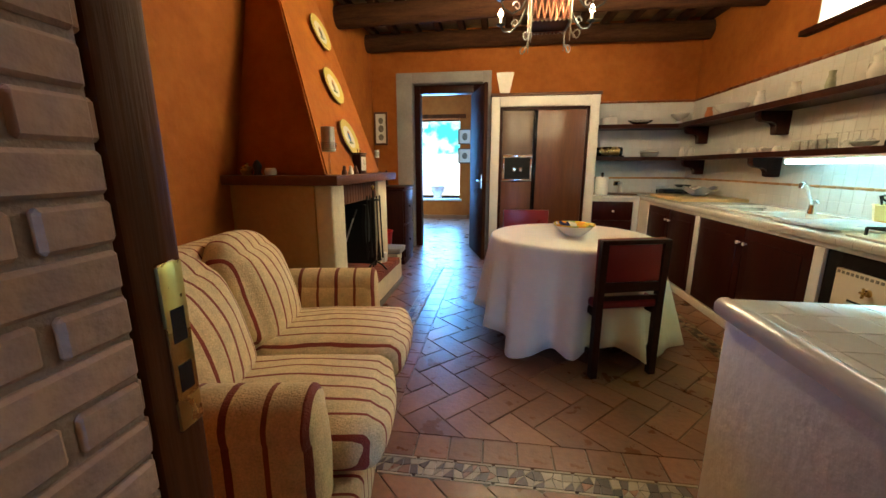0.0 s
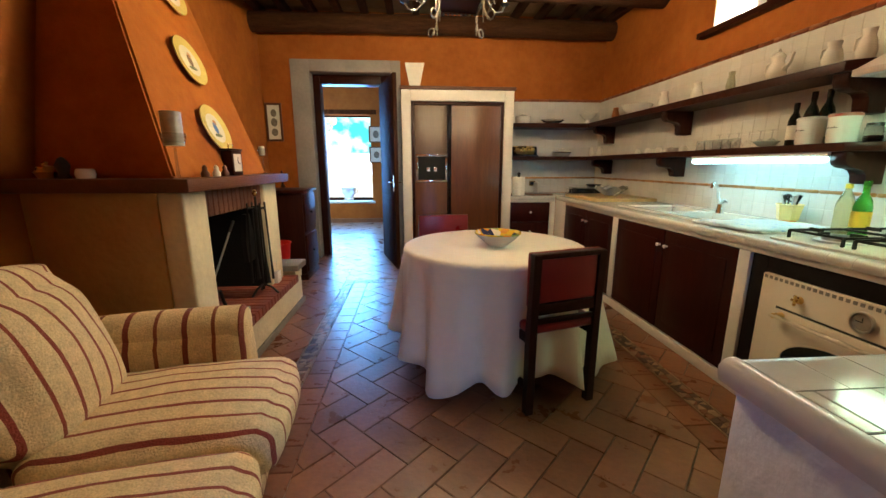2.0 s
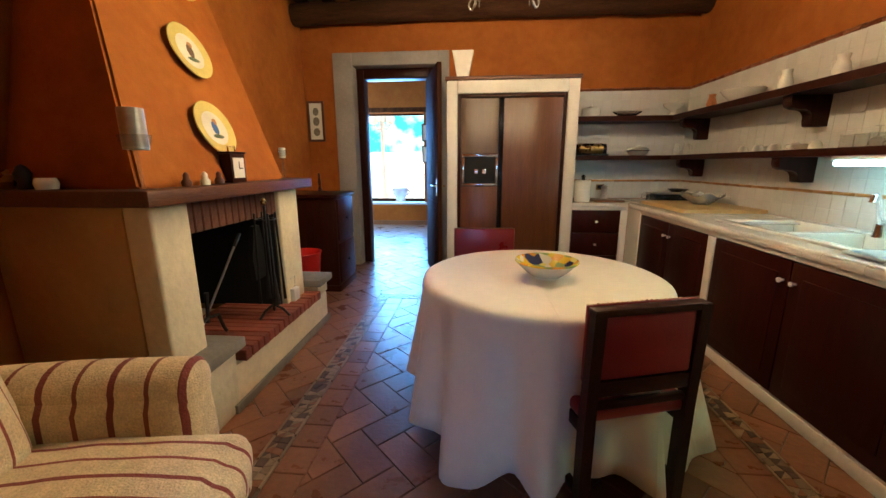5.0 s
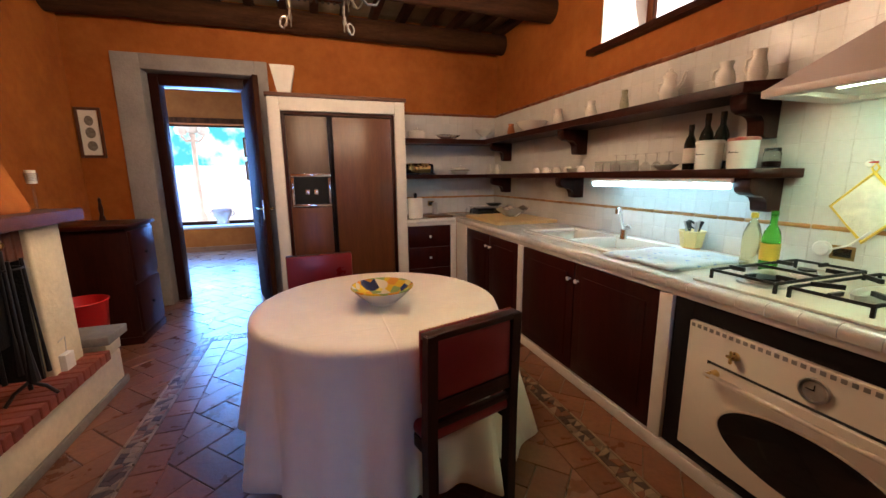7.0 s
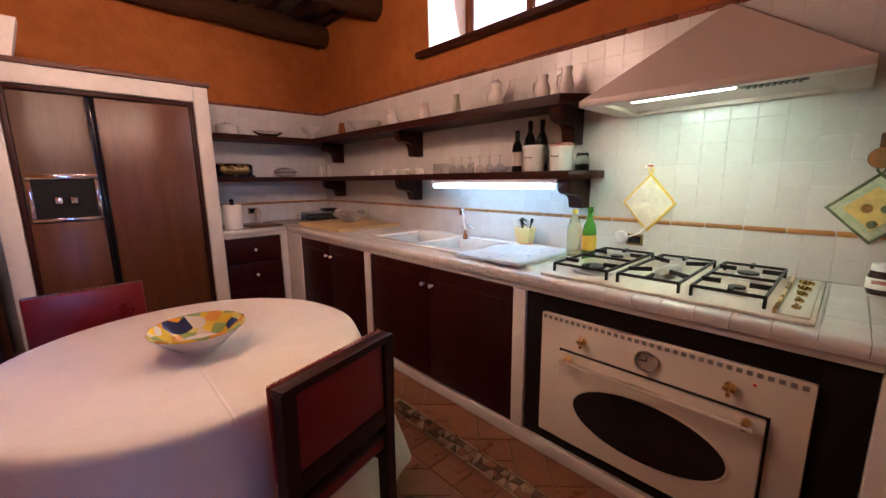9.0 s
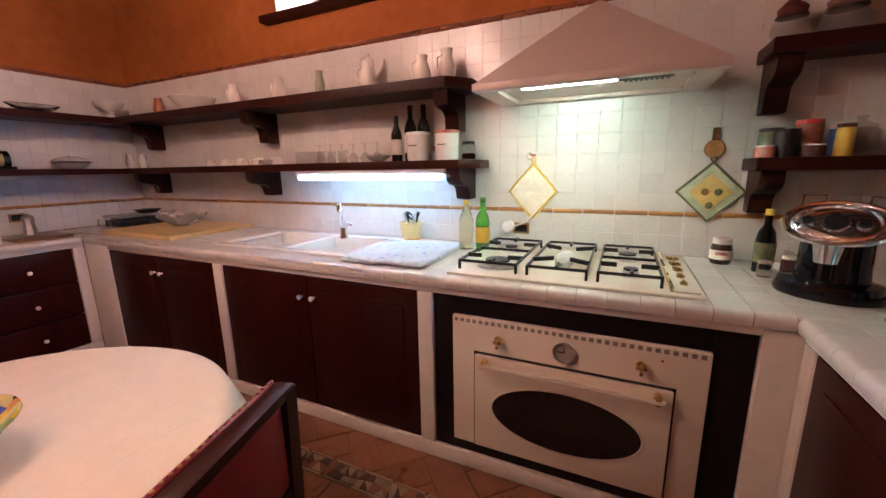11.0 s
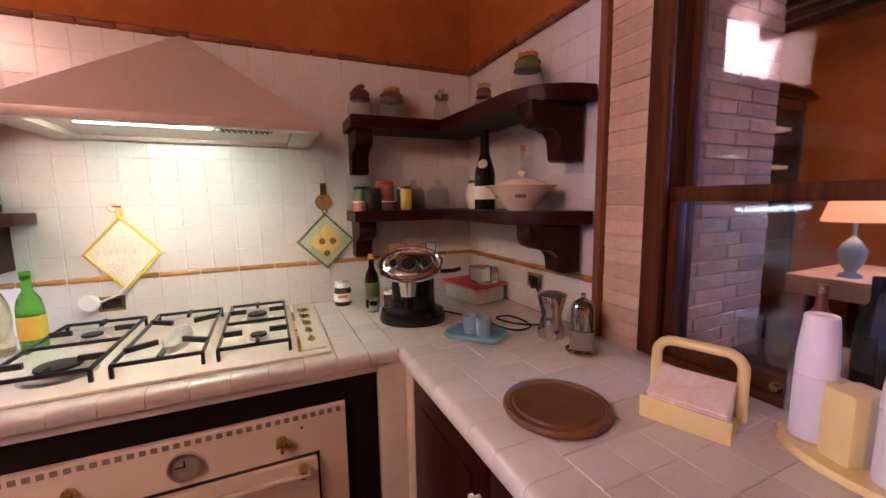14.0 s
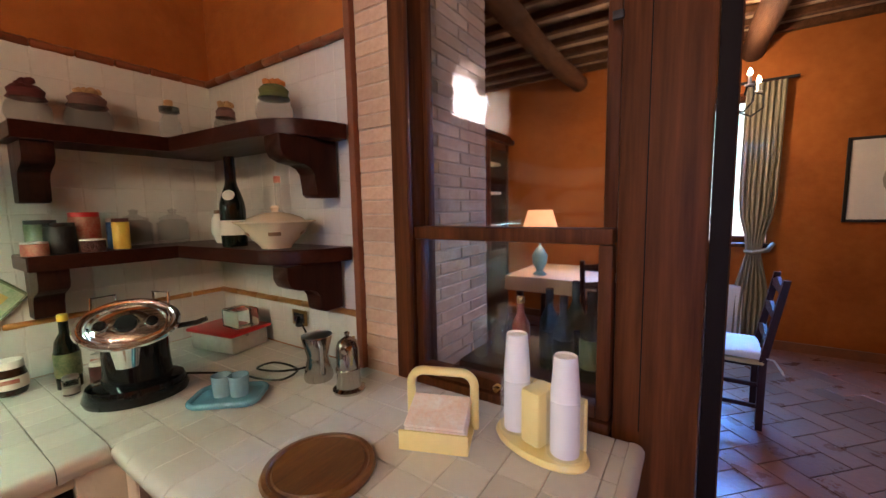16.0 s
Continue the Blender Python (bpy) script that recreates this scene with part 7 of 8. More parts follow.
part("knob", lathe([(0, 0.7), (0.014, 0.71), (0.018, 0.725), (0.01, 0.745), (0, 0.75)], 12), BRASS, o, "brass knob")
for i in range(3):
    a = i * 2.09
    part("foot", tube([(0, 0, 0.08), (0.06 * math.cos(a), 0.06 * math.sin(a), 0.05), (0.1 * math.cos(a), 0.1 * math.sin(a), 0.006)], 0.008, 8), IRON, o)
part("ring", tube([(0.06 * math.cos(a), 0.06 * math.sin(a), 0.62) for a in [2 * math.pi * i / 16 for i in range(16)]], 0.005, 6, closed=True), IRON, o)
for i in range(4):
    a = 0.8 + i * 1.57
    part("tool", tube([(0.06 * math.cos(a), 0.06 * math.sin(a), 0.66), (0.07 * math.cos(a), 0.07 * math.sin(a), 0.3), (0.075 * math.cos(a), 0.075 * math.sin(a), 0.1)], [0.007, 0.006, 0.022 if i % 2 else 0.01], 8), IRON, o)
part("bellows", prism([(-0.06, 0.25), (0.06, 0.25), (0.075, 0.4), (0.03, 0.58), (-0.03, 0.58), (-0.075, 0.4)], "x", -0.09, -0.06), IRON, o)
o = thing("poker", "long steel fire poker leaning in the firebox", "poker")
part("rod", tube([(-1.05, 2.95, 0.34), (-0.98, 3.28, 0.82)], 0.007, 8), STEEL, o)
part("grip", tube([(-0.985, 3.25, 0.78), (-0.975, 3.3, 0.85)], 0.011, 8), IRON, o)
o = thing("andiron", "black iron andiron with curled feet", "andiron", -1.05, 2.98, 0.308)
part("bar", tube([(-0.3, 0, 0.12), (0.05, 0, 0.12), (0.06, 0, 0.28)], 0.012, 8), IRON, o)
for s_ in (-1, 1):
    part("foot", tube([(0.05, 0, 0.14), (0.06, s_ * 0.07, 0.13), (0.06, s_ * 0.1, 0.05), (0.06, s_ * 0.12, 0.012)], 0.01, 8), IRON, o)
part("rear_foot", tube([(-0.28, 0, 0.12), (-0.28, 0, 0.01)], 0.01, 8), IRON, o)
o = thing("matchbox_stand", "small white box with wire on the hearth", "box", -0.86, 3.66, 0.308)
part("box", B((-0.03, 0.03, -0.04, 0.04, 0, 0.09), bev=0.004), WHITEPL, o)
part("wire", tube([(0, 0.03, 0.085), (0, 0.04, 0.17), (0, -0.02, 0.16)], 0.003, 6), STEEL, o)
o = thing("chest", "dark varnished wooden chest of drawers beside the doorway", "chest", -1.24, 4.98, 0)
part("carcass", B((-0.33, 0.32, -0.24, 0.24, 0.06, 0.94), bev=0.006), DARKWOODV, o)
part("top", B((-0.35, 0.35, -0.27, 0.27, 0.94, 0.97), bev=0.008), DARKWOOD, o)
part("plinth", B((-0.33, 0.33, -0.25, 0.25, 0, 0.06), bev=0.006), DARKWOOD, o)
for z0, z1 in ((0.52, 0.92), (0.09, 0.49)):
    d = part("drawer", B((0.318, 0.338, -0.22, 0.22, z0, z1), bev=0.006), DARKWOODV, o)
    part("knob", lathe([(0, 0), (0.012, 0), (0.01, 0.01), (0.016, 0.02), (0, 0.026)], 12), IRON, d).matrix_basis = pose(0.336, 0, (z0 + z1) / 2, 0, 90)
o = thing("bucket", "tall red plastic bucket beside the chest", "bucket", -1.14, 4.45, 0)
part("tub", lathe([(0, 0), (0.115, 0), (0.155, 0.46), (0.165, 0.47), (0.16, 0.476), (0.148, 0.46), (0.11, 0.01), (0, 0.01)], 28), REDPL, o)
part("rim", tube([(0.16 * math.cos(a), 0.16 * math.sin(a), 0.47) for a in [2 * math.pi * i / 28 for i in range(28)]], 0.006, 6, closed=True), REDPL, o)


def picture(x, y, z, w_, h_, rz, label, fm, motif=None):
    o = thing("picture", label, "picture", x, y, z, rz)
    part("frame", B((-w_ / 2, -w_ / 2 + 0.025, -0.02, 0, -h_ / 2, h_ / 2), (w_ / 2 - 0.025, w_ / 2, -0.02, 0, -h_ / 2, h_ / 2), (-w_ / 2 + 0.025, w_ / 2 - 0.025, -0.02, 0, h_ / 2 - 0.025, h_ / 2), (-w_ / 2 + 0.025, w_ / 2 - 0.025, -0.02, 0, -h_ / 2, -h_ / 2 + 0.025), bev=0.003), fm, o)
    part("print", B((-w_ / 2 + 0.02, w_ / 2 - 0.02, -0.008, -0.002, -h_ / 2 + 0.02, h_ / 2 - 0.02)), PAPER, o)
    for cx, cz, r1, r2, mm in motif or ():
        part("drawing", lathe([(0, 0.001), (1, 0.001), (1, 0), (0, 0)], 16, sx=r1, sy=r2), mm, o).matrix_basis = pose(cx, -0.0085, cz, 90)
    return o


GREY = M("print_grey", (0.3, 0.27, 0.22), 0.9, c2=(0.12, 0.1, 0.08), scale=30)
picture(-1.485, BY - 0.002, 1.75, 0.2, 0.46, 0, "narrow framed print of three shells on the wall", MANTEL, [(0, 0.11, 0.035, 0.045, GREY), (0, 0.0, 0.04, 0.05, GREY), (0, -0.12, 0.04, 0.045, GREY)])
picture(-0.54, 9.148, 1.87, 0.3, 0.34, 0, "small framed print in the far room", BOARDWOOD, [(0, 0, 0.06, 0.08, GREY)])
picture(-0.54, 9.148, 1.45, 0.3, 0.34, 0, "small framed print in the far room, lower", BOARDWOOD, [(0, 0, 0.06, 0.07, GREY)])
picture(-0.72, -3.298, 1.62, 0.72, 0.74, 180, "large black-framed print on the dining room wall", IRON, [(0.02, 0, 0.15, 0.17, M("print_back", (0.4, 0.35, 0.28), 0.9)), (0.02, -0.01, 0.08, 0.1, GREY)])

# ---- outside the far window ----
o = thing("flower_pot", "pale two-handled urn standing on the window sill", "flower pot", -1.2, 9.36, 0.471)
PALEPOT = M("pale_pot", (0.78, 0.66, 0.58), 0.9, bump=0.2)
part("pot", lathe([(0, 0), (0.1, 0), (0.105, 0.03), (0.09, 0.06), (0.13, 0.13), (0.16, 0.2), (0.15, 0.24), (0.175, 0.265), (0.175, 0.285), (0.15, 0.285), (0.12, 0.22), (0, 0.2)], 24), PALEPOT, o)
for s_ in (-1, 1):
    part("handle", tube([(s_ * 0.14, 0, 0.24), (s_ * 0.2, 0, 0.23), (s_ * 0.2, 0, 0.17), (s_ * 0.14, 0, 0.15)], 0.014, 8), PALEPOT, o)
o = thing("street_lamp", "pale old garden lamp post with white globes", "lamp post", -2.55, 13.5, -0.1)
part("post", lathe([(0, 0), (0.16, 0), (0.13, 0.4), (0.07, 0.5), (0.055, 2.5), (0.09, 2.6), (0, 2.62)], 14), PALEPOT, o)
for dx in (-0.26, 0.26):
    part("bracket", tube([(0, 0, 2.45), (dx * 0.6, 0, 2.42), (dx, 0, 2.55)], 0.03, 8), PALEPOT, o)
    part("globe", lathe([(0, 2.55), (0.12, 2.6), (0.16, 2.72), (0.12, 2.84), (0, 2.88)], 16, (dx, 0, 0)), WHITEPL, o, "white globe")
part("lantern", lathe([(0, 2.6), (0.12, 2.64), (0.18, 2.8), (0.14, 2.95), (0, 3.0)], 16), WHITEPL, o)

# ---- dining room ----
bm = bmesh.new()
rows_ = []
for k in range(15):
    t_ = k / 14
    z = 2.55 - t_ * 2.5
    pinch = 1 - 0.62 * math.exp(-((z - 0.98) / 0.28) ** 2)
    row = []
    for i in range(49):
        u = i / 48
        xx = 0.235 + 0.0 * (1 - pinch) + (2.5 - z) * 0.012 + (u - 0.5) * 0.29 * pinch
        yy = -3.2 + 0.028 * math.sin(u * 2 * math.pi * 7) * (0.7 + 0.3 * pinch) + 0.01 * math.sin(z * 3 + u * 9)
        row.append(bm.verts.new((xx, yy, z)))
    rows_.append(row)
for a, b2 in zip(rows_, rows_[1:]):
    for i in range(48):
        bm.faces.new((a[i], a[i + 1], b2[i + 1], b2[i]))
cur = thing("curtain", "grey-green curtain tied back at the dining window", "curtain")
o = part("cloth", bm, CURTAIN, cur, smooth=60)
o.modifiers.new("thickness", "SOLIDIFY").thickness = 0.006
part("tie_back", tube([(0.1, -3.26, 1.04), (0.15, -3.16, 0.99), (0.26, -3.15, 0.96), (0.31, -3.22, 0.97)], 0.022, 8), CURTAIN, cur)
part("rod", tube([(0.0, -3.22, 2.57), (1.1, -3.22, 2.57)], 0.014, 10), IRON, cur, "iron curtain rod")
rd = thing("radiator", "white panel radiator below the window", "radiator", 0.55, -3.2, 0.12)
part("panel", B((-0.24, 0.26, -0.05, 0.03, 0, 0.5), bev=0.01), WHITEPL, rd)
part("bracket", B((-0.2, -0.17, -0.1, -0.05, 0.1, 0.4), (0.17, 0.2, -0.1, -0.05, 0.1, 0.4)), WHITEPL, rd)


def rush_chair(x, y, rz, label):
    o = thing("ladder_chair", label, "chair", x, y, 0, rz, "dining room chairs")
    for s_ in (-1, 1):
        part("rear_leg", prism([(-0.018, 0), (0.018, 0), (0.02, 0.45), (-0.07, 0.97), (-0.105, 0.97), (-0.02, 0.45)], "x", s_ * 0.19 - 0.018, s_ * 0.19 + 0.018), DARKWOODV, o)
        part("leg", B((s_ * 0.19 - 0.018, s_ * 0.19 + 0.018, 0.36, 0.396, 0, 0.43), bev=0.004), DARKWOODV, o)
        for z in (0.14, 0.28):
            part("stretcher", B((s_ * 0.19 - 0.01, s_ * 0.19 + 0.01, 0.0, 0.37, z, z + 0.025), bev=0.003), DARKWOODV, o)
    part("seat", B((-0.21, 0.21, -0.01, 0.4, 0.425, 0.455), bev=0.01), LIGHTWOOD, o, "woven rush seat")
    for z in (0.56, 0.72, 0.88):
        dy = -(z - 0.45) * 0.17
        part("slat", prism([(-0.175, z), (0.175, z), (0.175, z + 0.05), (0.1, z + 0.06), (0.0, z + 0.085), (-0.1, z + 0.06), (-0.175, z + 0.05)], "y", dy - 0.01, dy + 0.01), DARKWOODV, o)
    return o


rush_chair(0.345, -1.66, -91, "dark wooden chair with rush seat in the dining room")
o = thing("seat_cushion", "white tie-on seat cushion on the chair", "cushion", 0.345, -1.66, 0.456, -91)
part("pad", cushion(-0.2, 0.2, 0.0, 0.4, 0.0, 0.05, 0.012), M("white_cotton", (0.74, 0.74, 0.72), 0.9, var=0.06, bump=0.2, bscale=200), o)
for k in (-1, 1):
    part("tie", tube([(-0.19, 0.01, 0.02), (-0.22, -0.05, 0.02), (-0.2 - 0.03 * k, -0.1, -0.06)], 0.006, 6), PAPER, o)
o = thing("dining_table", "dark wooden dining table with white cloth", "table", 1.75, -2.55)
part("tabletop", B((-0.55, 0.55, -0.45, 0.45, 0.71, 0.74), bev=0.006), DARKWOOD, o)
for x in (-0.48, 0.48):
    for y in (-0.38, 0.38):
        part("leg", B((x - 0.03, x + 0.03, y - 0.03, y + 0.03, 0, 0.71), bev=0.005), DARKWOODV, o)
solid("table_runner", B((1.15, 2.35, -3.04, -2.06, 0.741, 0.746), (1.15, 1.155, -3.04, -2.06, 0.6, 0.745), (1.15, 2.35, -2.064, -2.058, 0.6, 0.745), bev=0.002), CLOTH, "white tablecloth on the dining table", "tablecloth")
o = thing("table_lamp", "lit table lamp with pleated orange shade", "lamp", 2.05, -2.25, 0.747)
part("base", lathe([(0, 0), (0.07, 0), (0.06, 0.02), (0.03, 0.04), (0.07, 0.12), (0.08, 0.2), (0.04, 0.27), (0.012, 0.3), (0.012, 0.5), (0, 0.5)], 20), BLUECER, o)
sh = lathe([(0.19, 0.41), (0.12, 0.66)], 48)
for i, v in enumerate(sh.verts):
    v.co.x *= 1 + 0.012 * (-1) ** i
    v.co.y *= 1 + 0.012 * (-1) ** i
so = part("shade", sh, SHADE, o, "pleated glowing shade")
so.modifiers.new("thickness", "SOLIDIFY").thickness = 0.002
so.visible_shadow = False
rush_chair(1.35, -1.95, 180, "dark wooden chair at the dining table")
cp = thing("display_cabinet", "tall dark wooden glazed cabinet with glassware", "cabinet", 2.98, -2.35, 0, 0)
part("carcass", B((-0.28, 0.3, -0.6, -0.56, 0, 2.2), (-0.28, 0.3, 0.56, 0.6, 0, 2.2), (0.27, 0.3, -0.56, 0.56, 0, 2.2), (-0.28, 0.27, -0.56, 0.56, 0.0, 0.85), bev=0.004), DARKWOODV, cp)
part("cornice", B((-0.34, 0.3, -0.66, 0.66, 2.2, 2.26), (-0.31, 0.3, -0.63, 0.63, 2.26, 2.3), bev=0.012), DARKWOOD, cp)
for z in (1.2, 1.6, 1.95):
    part("shelf", B((-0.2, 0.27, -0.56, 0.56, z, z + 0.03), bev=0.003), WHITE, cp, "pale shelf")
for y0, y1 in ((-0.56, 0), (0, 0.56)):
    d = part("door", B((-0.3, -0.275, y0 + 0.002, y0 + 0.07, 0.86, 2.19), (-0.3, -0.275, y1 - 0.07, y1 - 0.002, 0.86, 2.19), (-0.3, -0.275, y0 + 0.07, y1 - 0.07, 0.86, 0.94), (-0.3, -0.275, y0 + 0.07, y1 - 0.07, 2.11, 2.19), bev=0.004), DARKWOODV, cp)
for i in range(6):
    goblet(2.98, -2.75 + i * 0.16, 1.231 if i % 2 else 1.631, 0.12, 0.04, 1)
dc = thing("dining_chandelier", "wrought iron chandelier with candle bulbs in the dining room", "chandelier", 0.59, -2.35, 2.1)
part("stem", tube([(0, 0, 0.1), (0, 0, 0.9)], 0.008, 8), IRON, dc)
part("hub", lathe([(0, 0.05), (0.05, 0.08), (0.03, 0.2), (0.06, 0.26), (0, 0.3)], 16), IRON, dc)
for i in range(5):
    a = radians(200 + 72 * i)
    u = Vector((math.cos(a), math.sin(a), 0))
    arm = part("arm", tube([u * 0.03 + Vector((0, 0, 0.2)), u * 0.1 + Vector((0, 0, 0.06)), u * 0.2 + Vector((0, 0, 0.02)), u * 0.28 + Vector((0, 0, 0.08)), u * 0.28 + Vector((0, 0, 0.18)), u * 0.22 + Vector((0, 0, 0.2)), u * 0.2 + Vector((0, 0, 0.14))], 0.007, 8), IRON, dc)
    part("candle", lathe([(0, 0), (0.03, 0.0), (0.03, 0.008), (0.012, 0.01), (0.012, 0.07), (0, 0.07)], 12, tuple(u * 0.24 + Vector((0, 0, 0.2)))), CERAMIC, arm)
    b = part("bulb", lathe([(0.006, 0), (0.016, 0.014), (0.017, 0.026), (0.009, 0.045), (0, 0.06)], 12, tuple(u * 0.24 + Vector((0, 0, 0.27)))), BULB, arm, "glowing candle bulb")
    b.visible_shadow = False
# bottles standing behind the sash window
sb = thing("side_table", "dark sideboard behind the sash window", "sideboard", 1.2, 0.0)
part("top", B((-0.3, 0.33, -0.2, 0.24, 0.79, 0.82), bev=0.005), DARKWOOD, sb)
part("body", B((-0.28, 0.31, -0.18, 0.22, 0, 0.79), bev=0.004), DARKWOODV, sb)
for i, (x, y, h) in enumerate(((0.95, 0.14, 0.33), (1.02, 0.07, 0.31), (1.03, 0.17, 0.32), (1.1, 0.1, 0.34), (1.12, 0.19, 0.3), (1.19, 0.13, 0.31), (0.95, 0.02, 0.31))):
    wine(x, y, 0.821, h, 0.037, "dark wine bottle on the sideboard", LABELGREEN if i == 2 else IRON, group="bottles on the sideboard")
bottle("carafe", 1.36, 0.16, 0.821, [(0, 0), (0.05, 0.002), (0.058, 0.04), (0.05, 0.1), (0.028, 0.15), (0.03, 0.22), (0.034, 0.23)], THINGLASS, "clear glass carafe on the sideboard", "carafe")
bottle("liqueur_bottle", 1.29, 0.17, 0.821, [(0, 0), (0.034, 0.002), (0.034, 0.17), (0.014, 0.21), (0.013, 0.25), (0, 0.25)], REDBRICK, "red-brown liqueur bottle on the sideboard", "bottle", (0.25, 0.275, 0.015), BRASS)
for x, y in ((1.42, 0.09), (1.47, 0.16), (1.44, 0.02)):
    o = thing("tumbler", "tall clear glass on the sideboard", "glass", x, y, 0.821, group="glasses on the sideboard")
    part("wall", lathe([(0, 0.004), (0.03, 0.004), (0.036, 0.13), (0.034, 0.13), (0.028, 0.01), (0, 0.01)], 18), THINGLASS, o)

# ---- floors, tile by tile ----
def floor_field(parent, x0, x1, y0, y1, single, name="tile", ln=0.3, wd=0.15):
    """Herringbone at 45 degrees, cut at the edges of the field."""
    c = math.sqrt(0.5)
    rest, count = bmesh.new(), 0
    rng = random.Random(7)
    full = None
    N = int(max(x1 - x0, y1 - y0) / wd) + 8
    cx, cy = (x0 + x1) / 2, (y0 + y1) / 2
    for a in range(-N, N):
        for b in range(-N, N):
            for kind in (0, 1):
                # lattice of the herringbone in tile units
                ox, oy = (a * 1 + b * 2) * wd, (a * -1 + b * 2) * wd
                u0, v0 = (ox, oy) if kind == 0 else (ox + 2 * wd, oy - wd * 0)
                ru, rv = ((2 * wd, wd) if kind == 0 else (wd, 2 * wd))
                g_ = 0.004
                q_ = [(u0 + g_ / 2, v0 + g_ / 2), (u0 + ru - g_ / 2, v0 + g_ / 2), (u0 + ru - g_ / 2, v0 + rv - g_ / 2), (u0 + g_ / 2, v0 + rv - g_ / 2)]
                w_ = [(cx + (p[0] - p[1]) * c, cy + (p[0] + p[1]) * c) for p in q_]
                if max(p[0] for p in w_) < x0 or min(p[0] for p in w_) > x1 or max(p[1] for p in w_) < y0 or min(p[1] for p in w_) > y1:
                    continue
                k = clip(w_, x0, x1, y0, y1)
                if len(k) < 3:
                    continue
                area = 0.5 * abs(sum(k[i][0] * k[(i + 1) % len(k)][1] - k[(i + 1) % len(k)][0] * k[i][1] for i in range(len(k))))
                if area < 2e-4:
                    continue
                top_ = rng.uniform(-0.0012, 0.0008)
                ins = []
                mx, my = sum(p[0] for p in k) / len(k), sum(p[1] for p in k) / len(k)
                bm = bmesh.new() if single and count < 300 else rest
                lo_ = [bm.verts.new((p[0], p[1], -0.012)) for p in k]
                mid = [bm.verts.new((p[0], p[1], top_ - 0.003)) for p in k]
                hi_ = [bm.verts.new((p[0] + (mx - p[0]) * 0.025, p[1] + (my - p[1]) * 0.025, top_)) for p in k]
                for i in range(len(k)):
                    j = (i + 1) % len(k)
                    bm.faces.new((lo_[i], lo_[j], mid[j], mid[i]))
                    bm.faces.new((mid[i], mid[j], hi_[j], hi_[i]))
                bm.faces.new(hi_)
                if bm is not rest:
                    part(name, bm, COTTO, parent, smooth=None)
                    count += 1
    if rest.verts:
        o = part(name + "_field", rest, COTTO, parent, smooth=None)
        tagged(o, "", "", "", "stuff")
    else:
        rest.free()


def tile_row(parent, x0, x1, y0, y1, step, along):
    L_ = (x1 - x0) if along == "x" else (y1 - y0)
    n = max(1, round(L_ / step))
    s_ = L_ / n
    wx, wy = (s_, y1 - y0) if along == "x" else (x1 - x0, s_)
    me = mesh_of("tile", B((0.002, wx - 0.002, 0.002, wy - 0.002, -0.012, 0.0), bev=0.003, segs=1), COTTO)
    for i in range(n):
        o = new("tile", me)
        o.parent, o.matrix_basis = parent, pose(x0 + (i * s_ if along == "x" else 0), y0 + (0 if along == "x" else i * s_), random.uniform(-0.001, 0.0006))


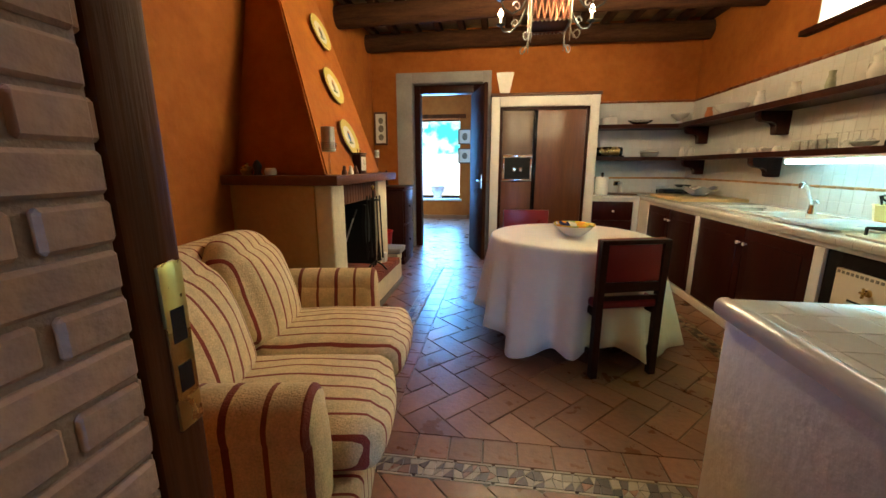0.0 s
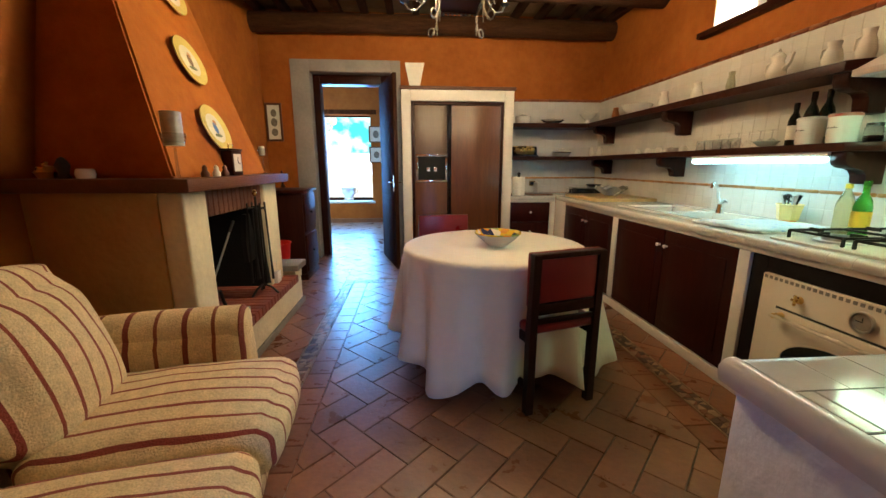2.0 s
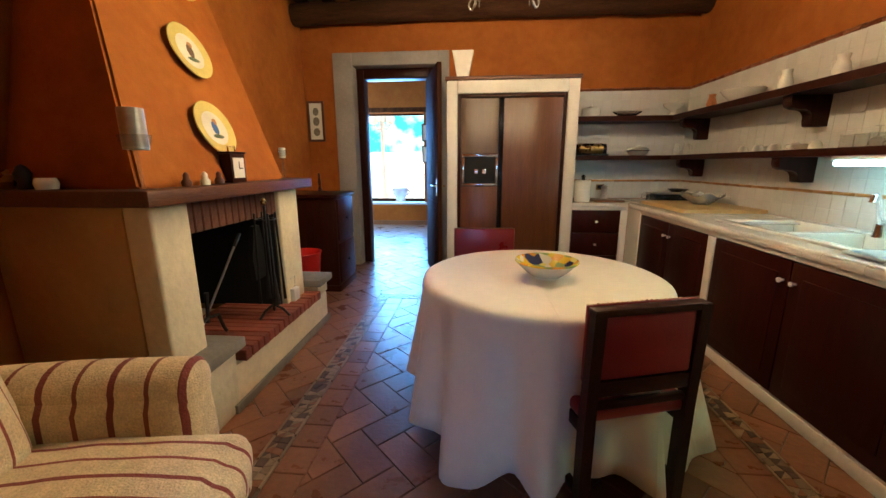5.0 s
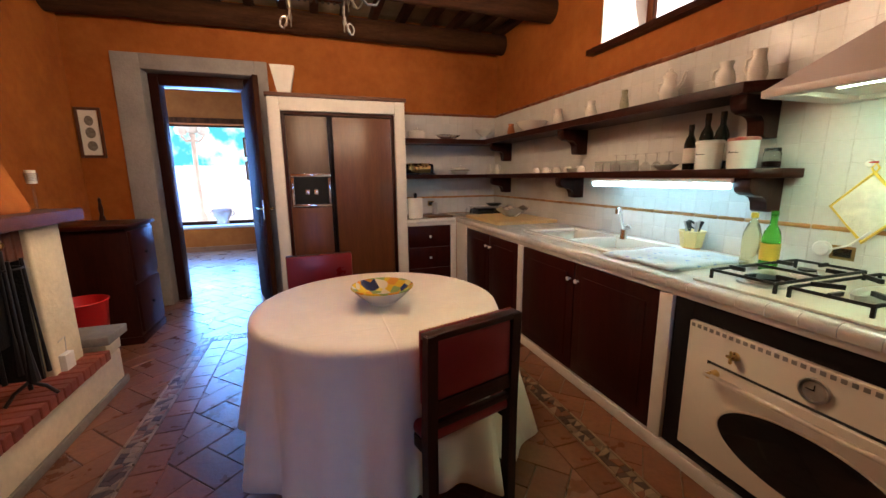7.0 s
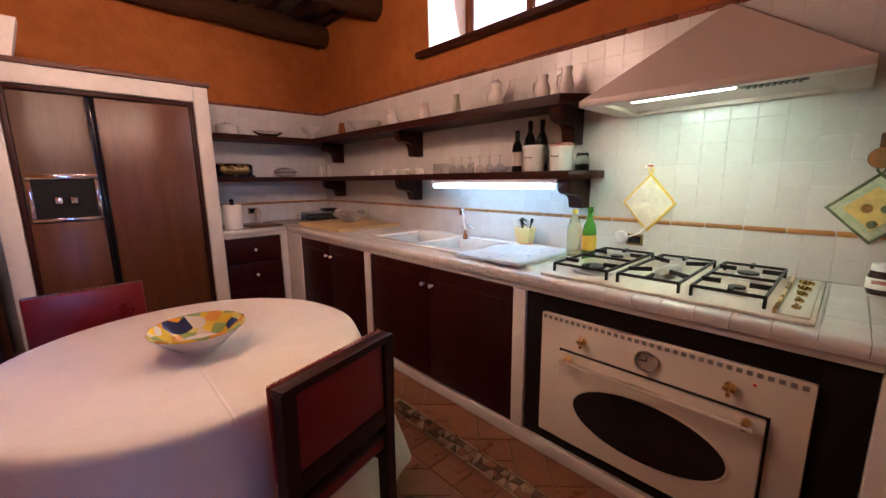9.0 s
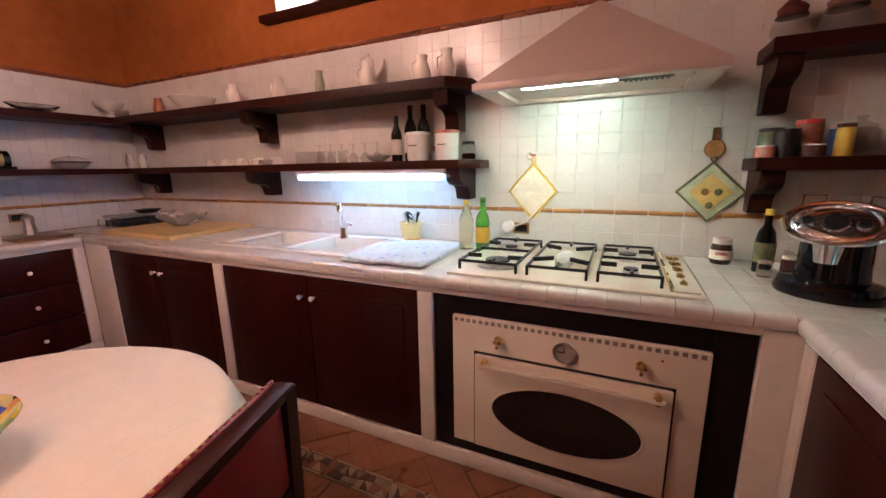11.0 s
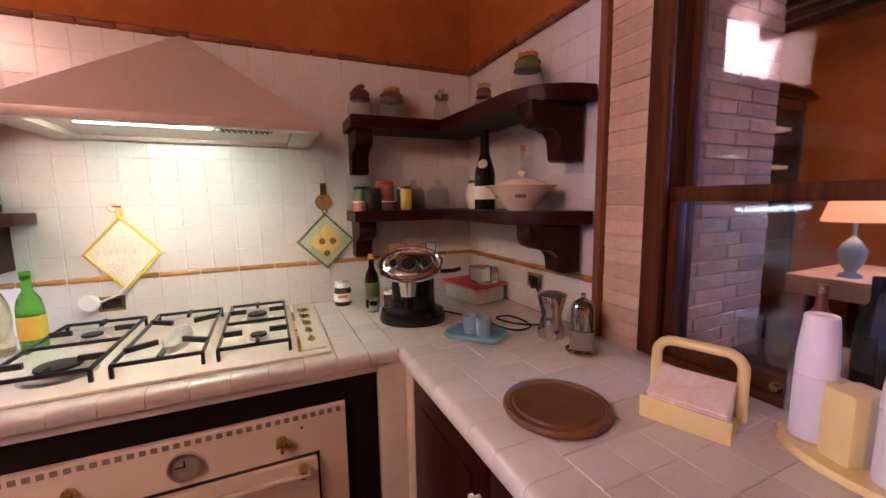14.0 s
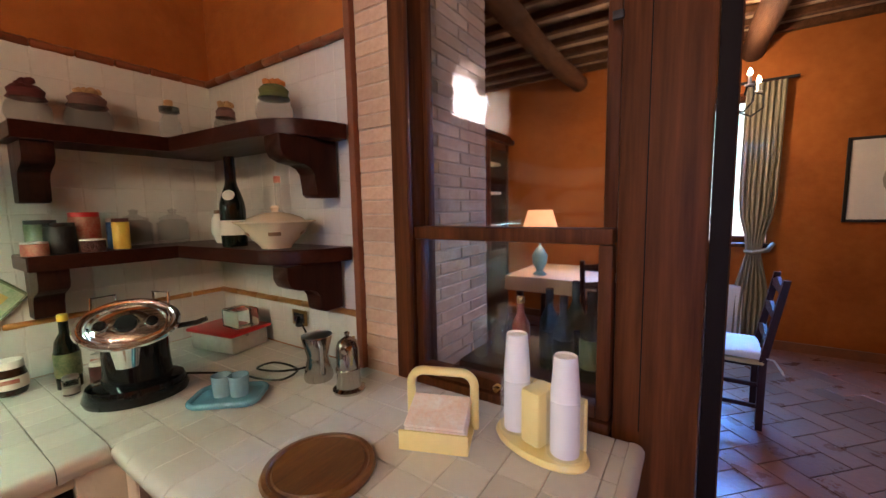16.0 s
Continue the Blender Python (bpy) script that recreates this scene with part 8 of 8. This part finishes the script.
def mosaic(x0, x1, y0, y1, seed):
    """A band of broken stone pieces between two thin pale lines."""
    rng = random.Random(seed)
    bm = bmesh.new()
    horizontal = (x1 - x0) > (y1 - y0)
    L_, W_ = ((x1 - x0), (y1 - y0)) if horizontal else ((y1 - y0), (x1 - x0))
    n = int(L_ / 0.036)
    m = 2
    gx = [[((i + (rng.uniform(-0.3, 0.3) if 0 < i < n else 0)) * L_ / n, 0.014 + (j + (rng.uniform(-0.3, 0.3) if 0 < j < m else 0)) * (W_ - 0.028) / m) for j in range(m + 1)] for i in range(n + 1)]

    def add(poly, mi, h):
        k = [(x0 + a, y0 + b) if horizontal else (x0 + b, y0 + a) for a, b in poly]
        mx, my = sum(p[0] for p in k) / len(k), sum(p[1] for p in k) / len(k)
        lo_ = [bm.verts.new((p[0] + (mx - p[0]) * 0.06, p[1] + (my - p[1]) * 0.06, -0.012)) for p in k]
        hi_ = [bm.verts.new((p[0] + (mx - p[0]) * 0.09, p[1] + (my - p[1]) * 0.09, h)) for p in k]
        for f in [bm.faces.new(hi_)] + [bm.faces.new((lo_[i], lo_[(i + 1) % len(k)], hi_[(i + 1) % len(k)], hi_[i])) for i in range(len(k))]:
            f.material_index = mi
    for i in range(n):
        for j in range(m):
            q_ = [gx[i][j], gx[i + 1][j], gx[i + 1][j + 1], gx[i][j + 1]]
            r_ = rng.random()
            if rng.random() < 0.4:
                add(q_[:3], 1 if r_ < 0.5 else 0, rng.uniform(-0.001, 0.001))
                add([q_[0], q_[2], q_[3]], 0 if r_ < 0.7 else 2, rng.uniform(-0.001, 0.001))
            else:
                add(q_, 1 if r_ < 0.4 else (2 if r_ < 0.55 else 0), rng.uniform(-0.001, 0.001))
    k = int(L_ / 0.15)
    for i in range(k):
        for a, b in ((0.001, 0.012), (W_ - 0.012, W_ - 0.001)):
            add([(i * L_ / k, a), ((i + 1) * L_ / k - 0.001, a), ((i + 1) * L_ / k - 0.001, b), (i * L_ / k, b)], 0, 0.0005)
    structure("mosaic_band", bm, [MOSA, MOSB, COTTO], "band of broken stone mosaic in the terracotta floor", "mosaic")


ft = tagged(new("floor_tiles"), "waxed terracotta tiles laid in herringbone with mosaic bands", "floor tiles", kind="structure")
X0, X1, Y0, Y1 = -0.51, 1.77, 1.43, 4.7          # outer edge of the mosaic frame
S = 0.108
mosaic(X0, X0 + S, Y0, Y1, 1)
mosaic(X1 - S, X1, Y0, Y1, 2)
mosaic(X0 + S, X1 - S, Y0, Y0 + S, 3)
mosaic(X0 + S, X1 - S, Y1 - S, Y1, 4)
A0, A1, C0, C1 = X0 + S, X1 - S, Y0 + S, Y1 - S
R = 0.145
tile_row(ft, A0, A0 + R, C0, C1, 0.15, "y")
tile_row(ft, A1 - R, A1, C0, C1, 0.15, "y")
tile_row(ft, A0 + R, A1 - R, C0, C0 + R, 0.15, "x")
tile_row(ft, A0 + R, A1 - R, C1 - R, C1, 0.15, "x")
floor_field(ft, A0 + R, A1 - R, C0 + R, C1 - R, True)
for x0, x1, y0, y1 in ((LX, X0, 0.56, 6.3), (X0, X1, Y1, 6.3), (X1, WX, 0.56, 6.3), (X0, X1, 0.56, Y0), (-3.3, 1.4, 6.3, 9.15), (-2.3, 3.3, -3.3, 0.56)):
    floor_field(ft, x0, x1, y0, y1, False, "outer_tile")
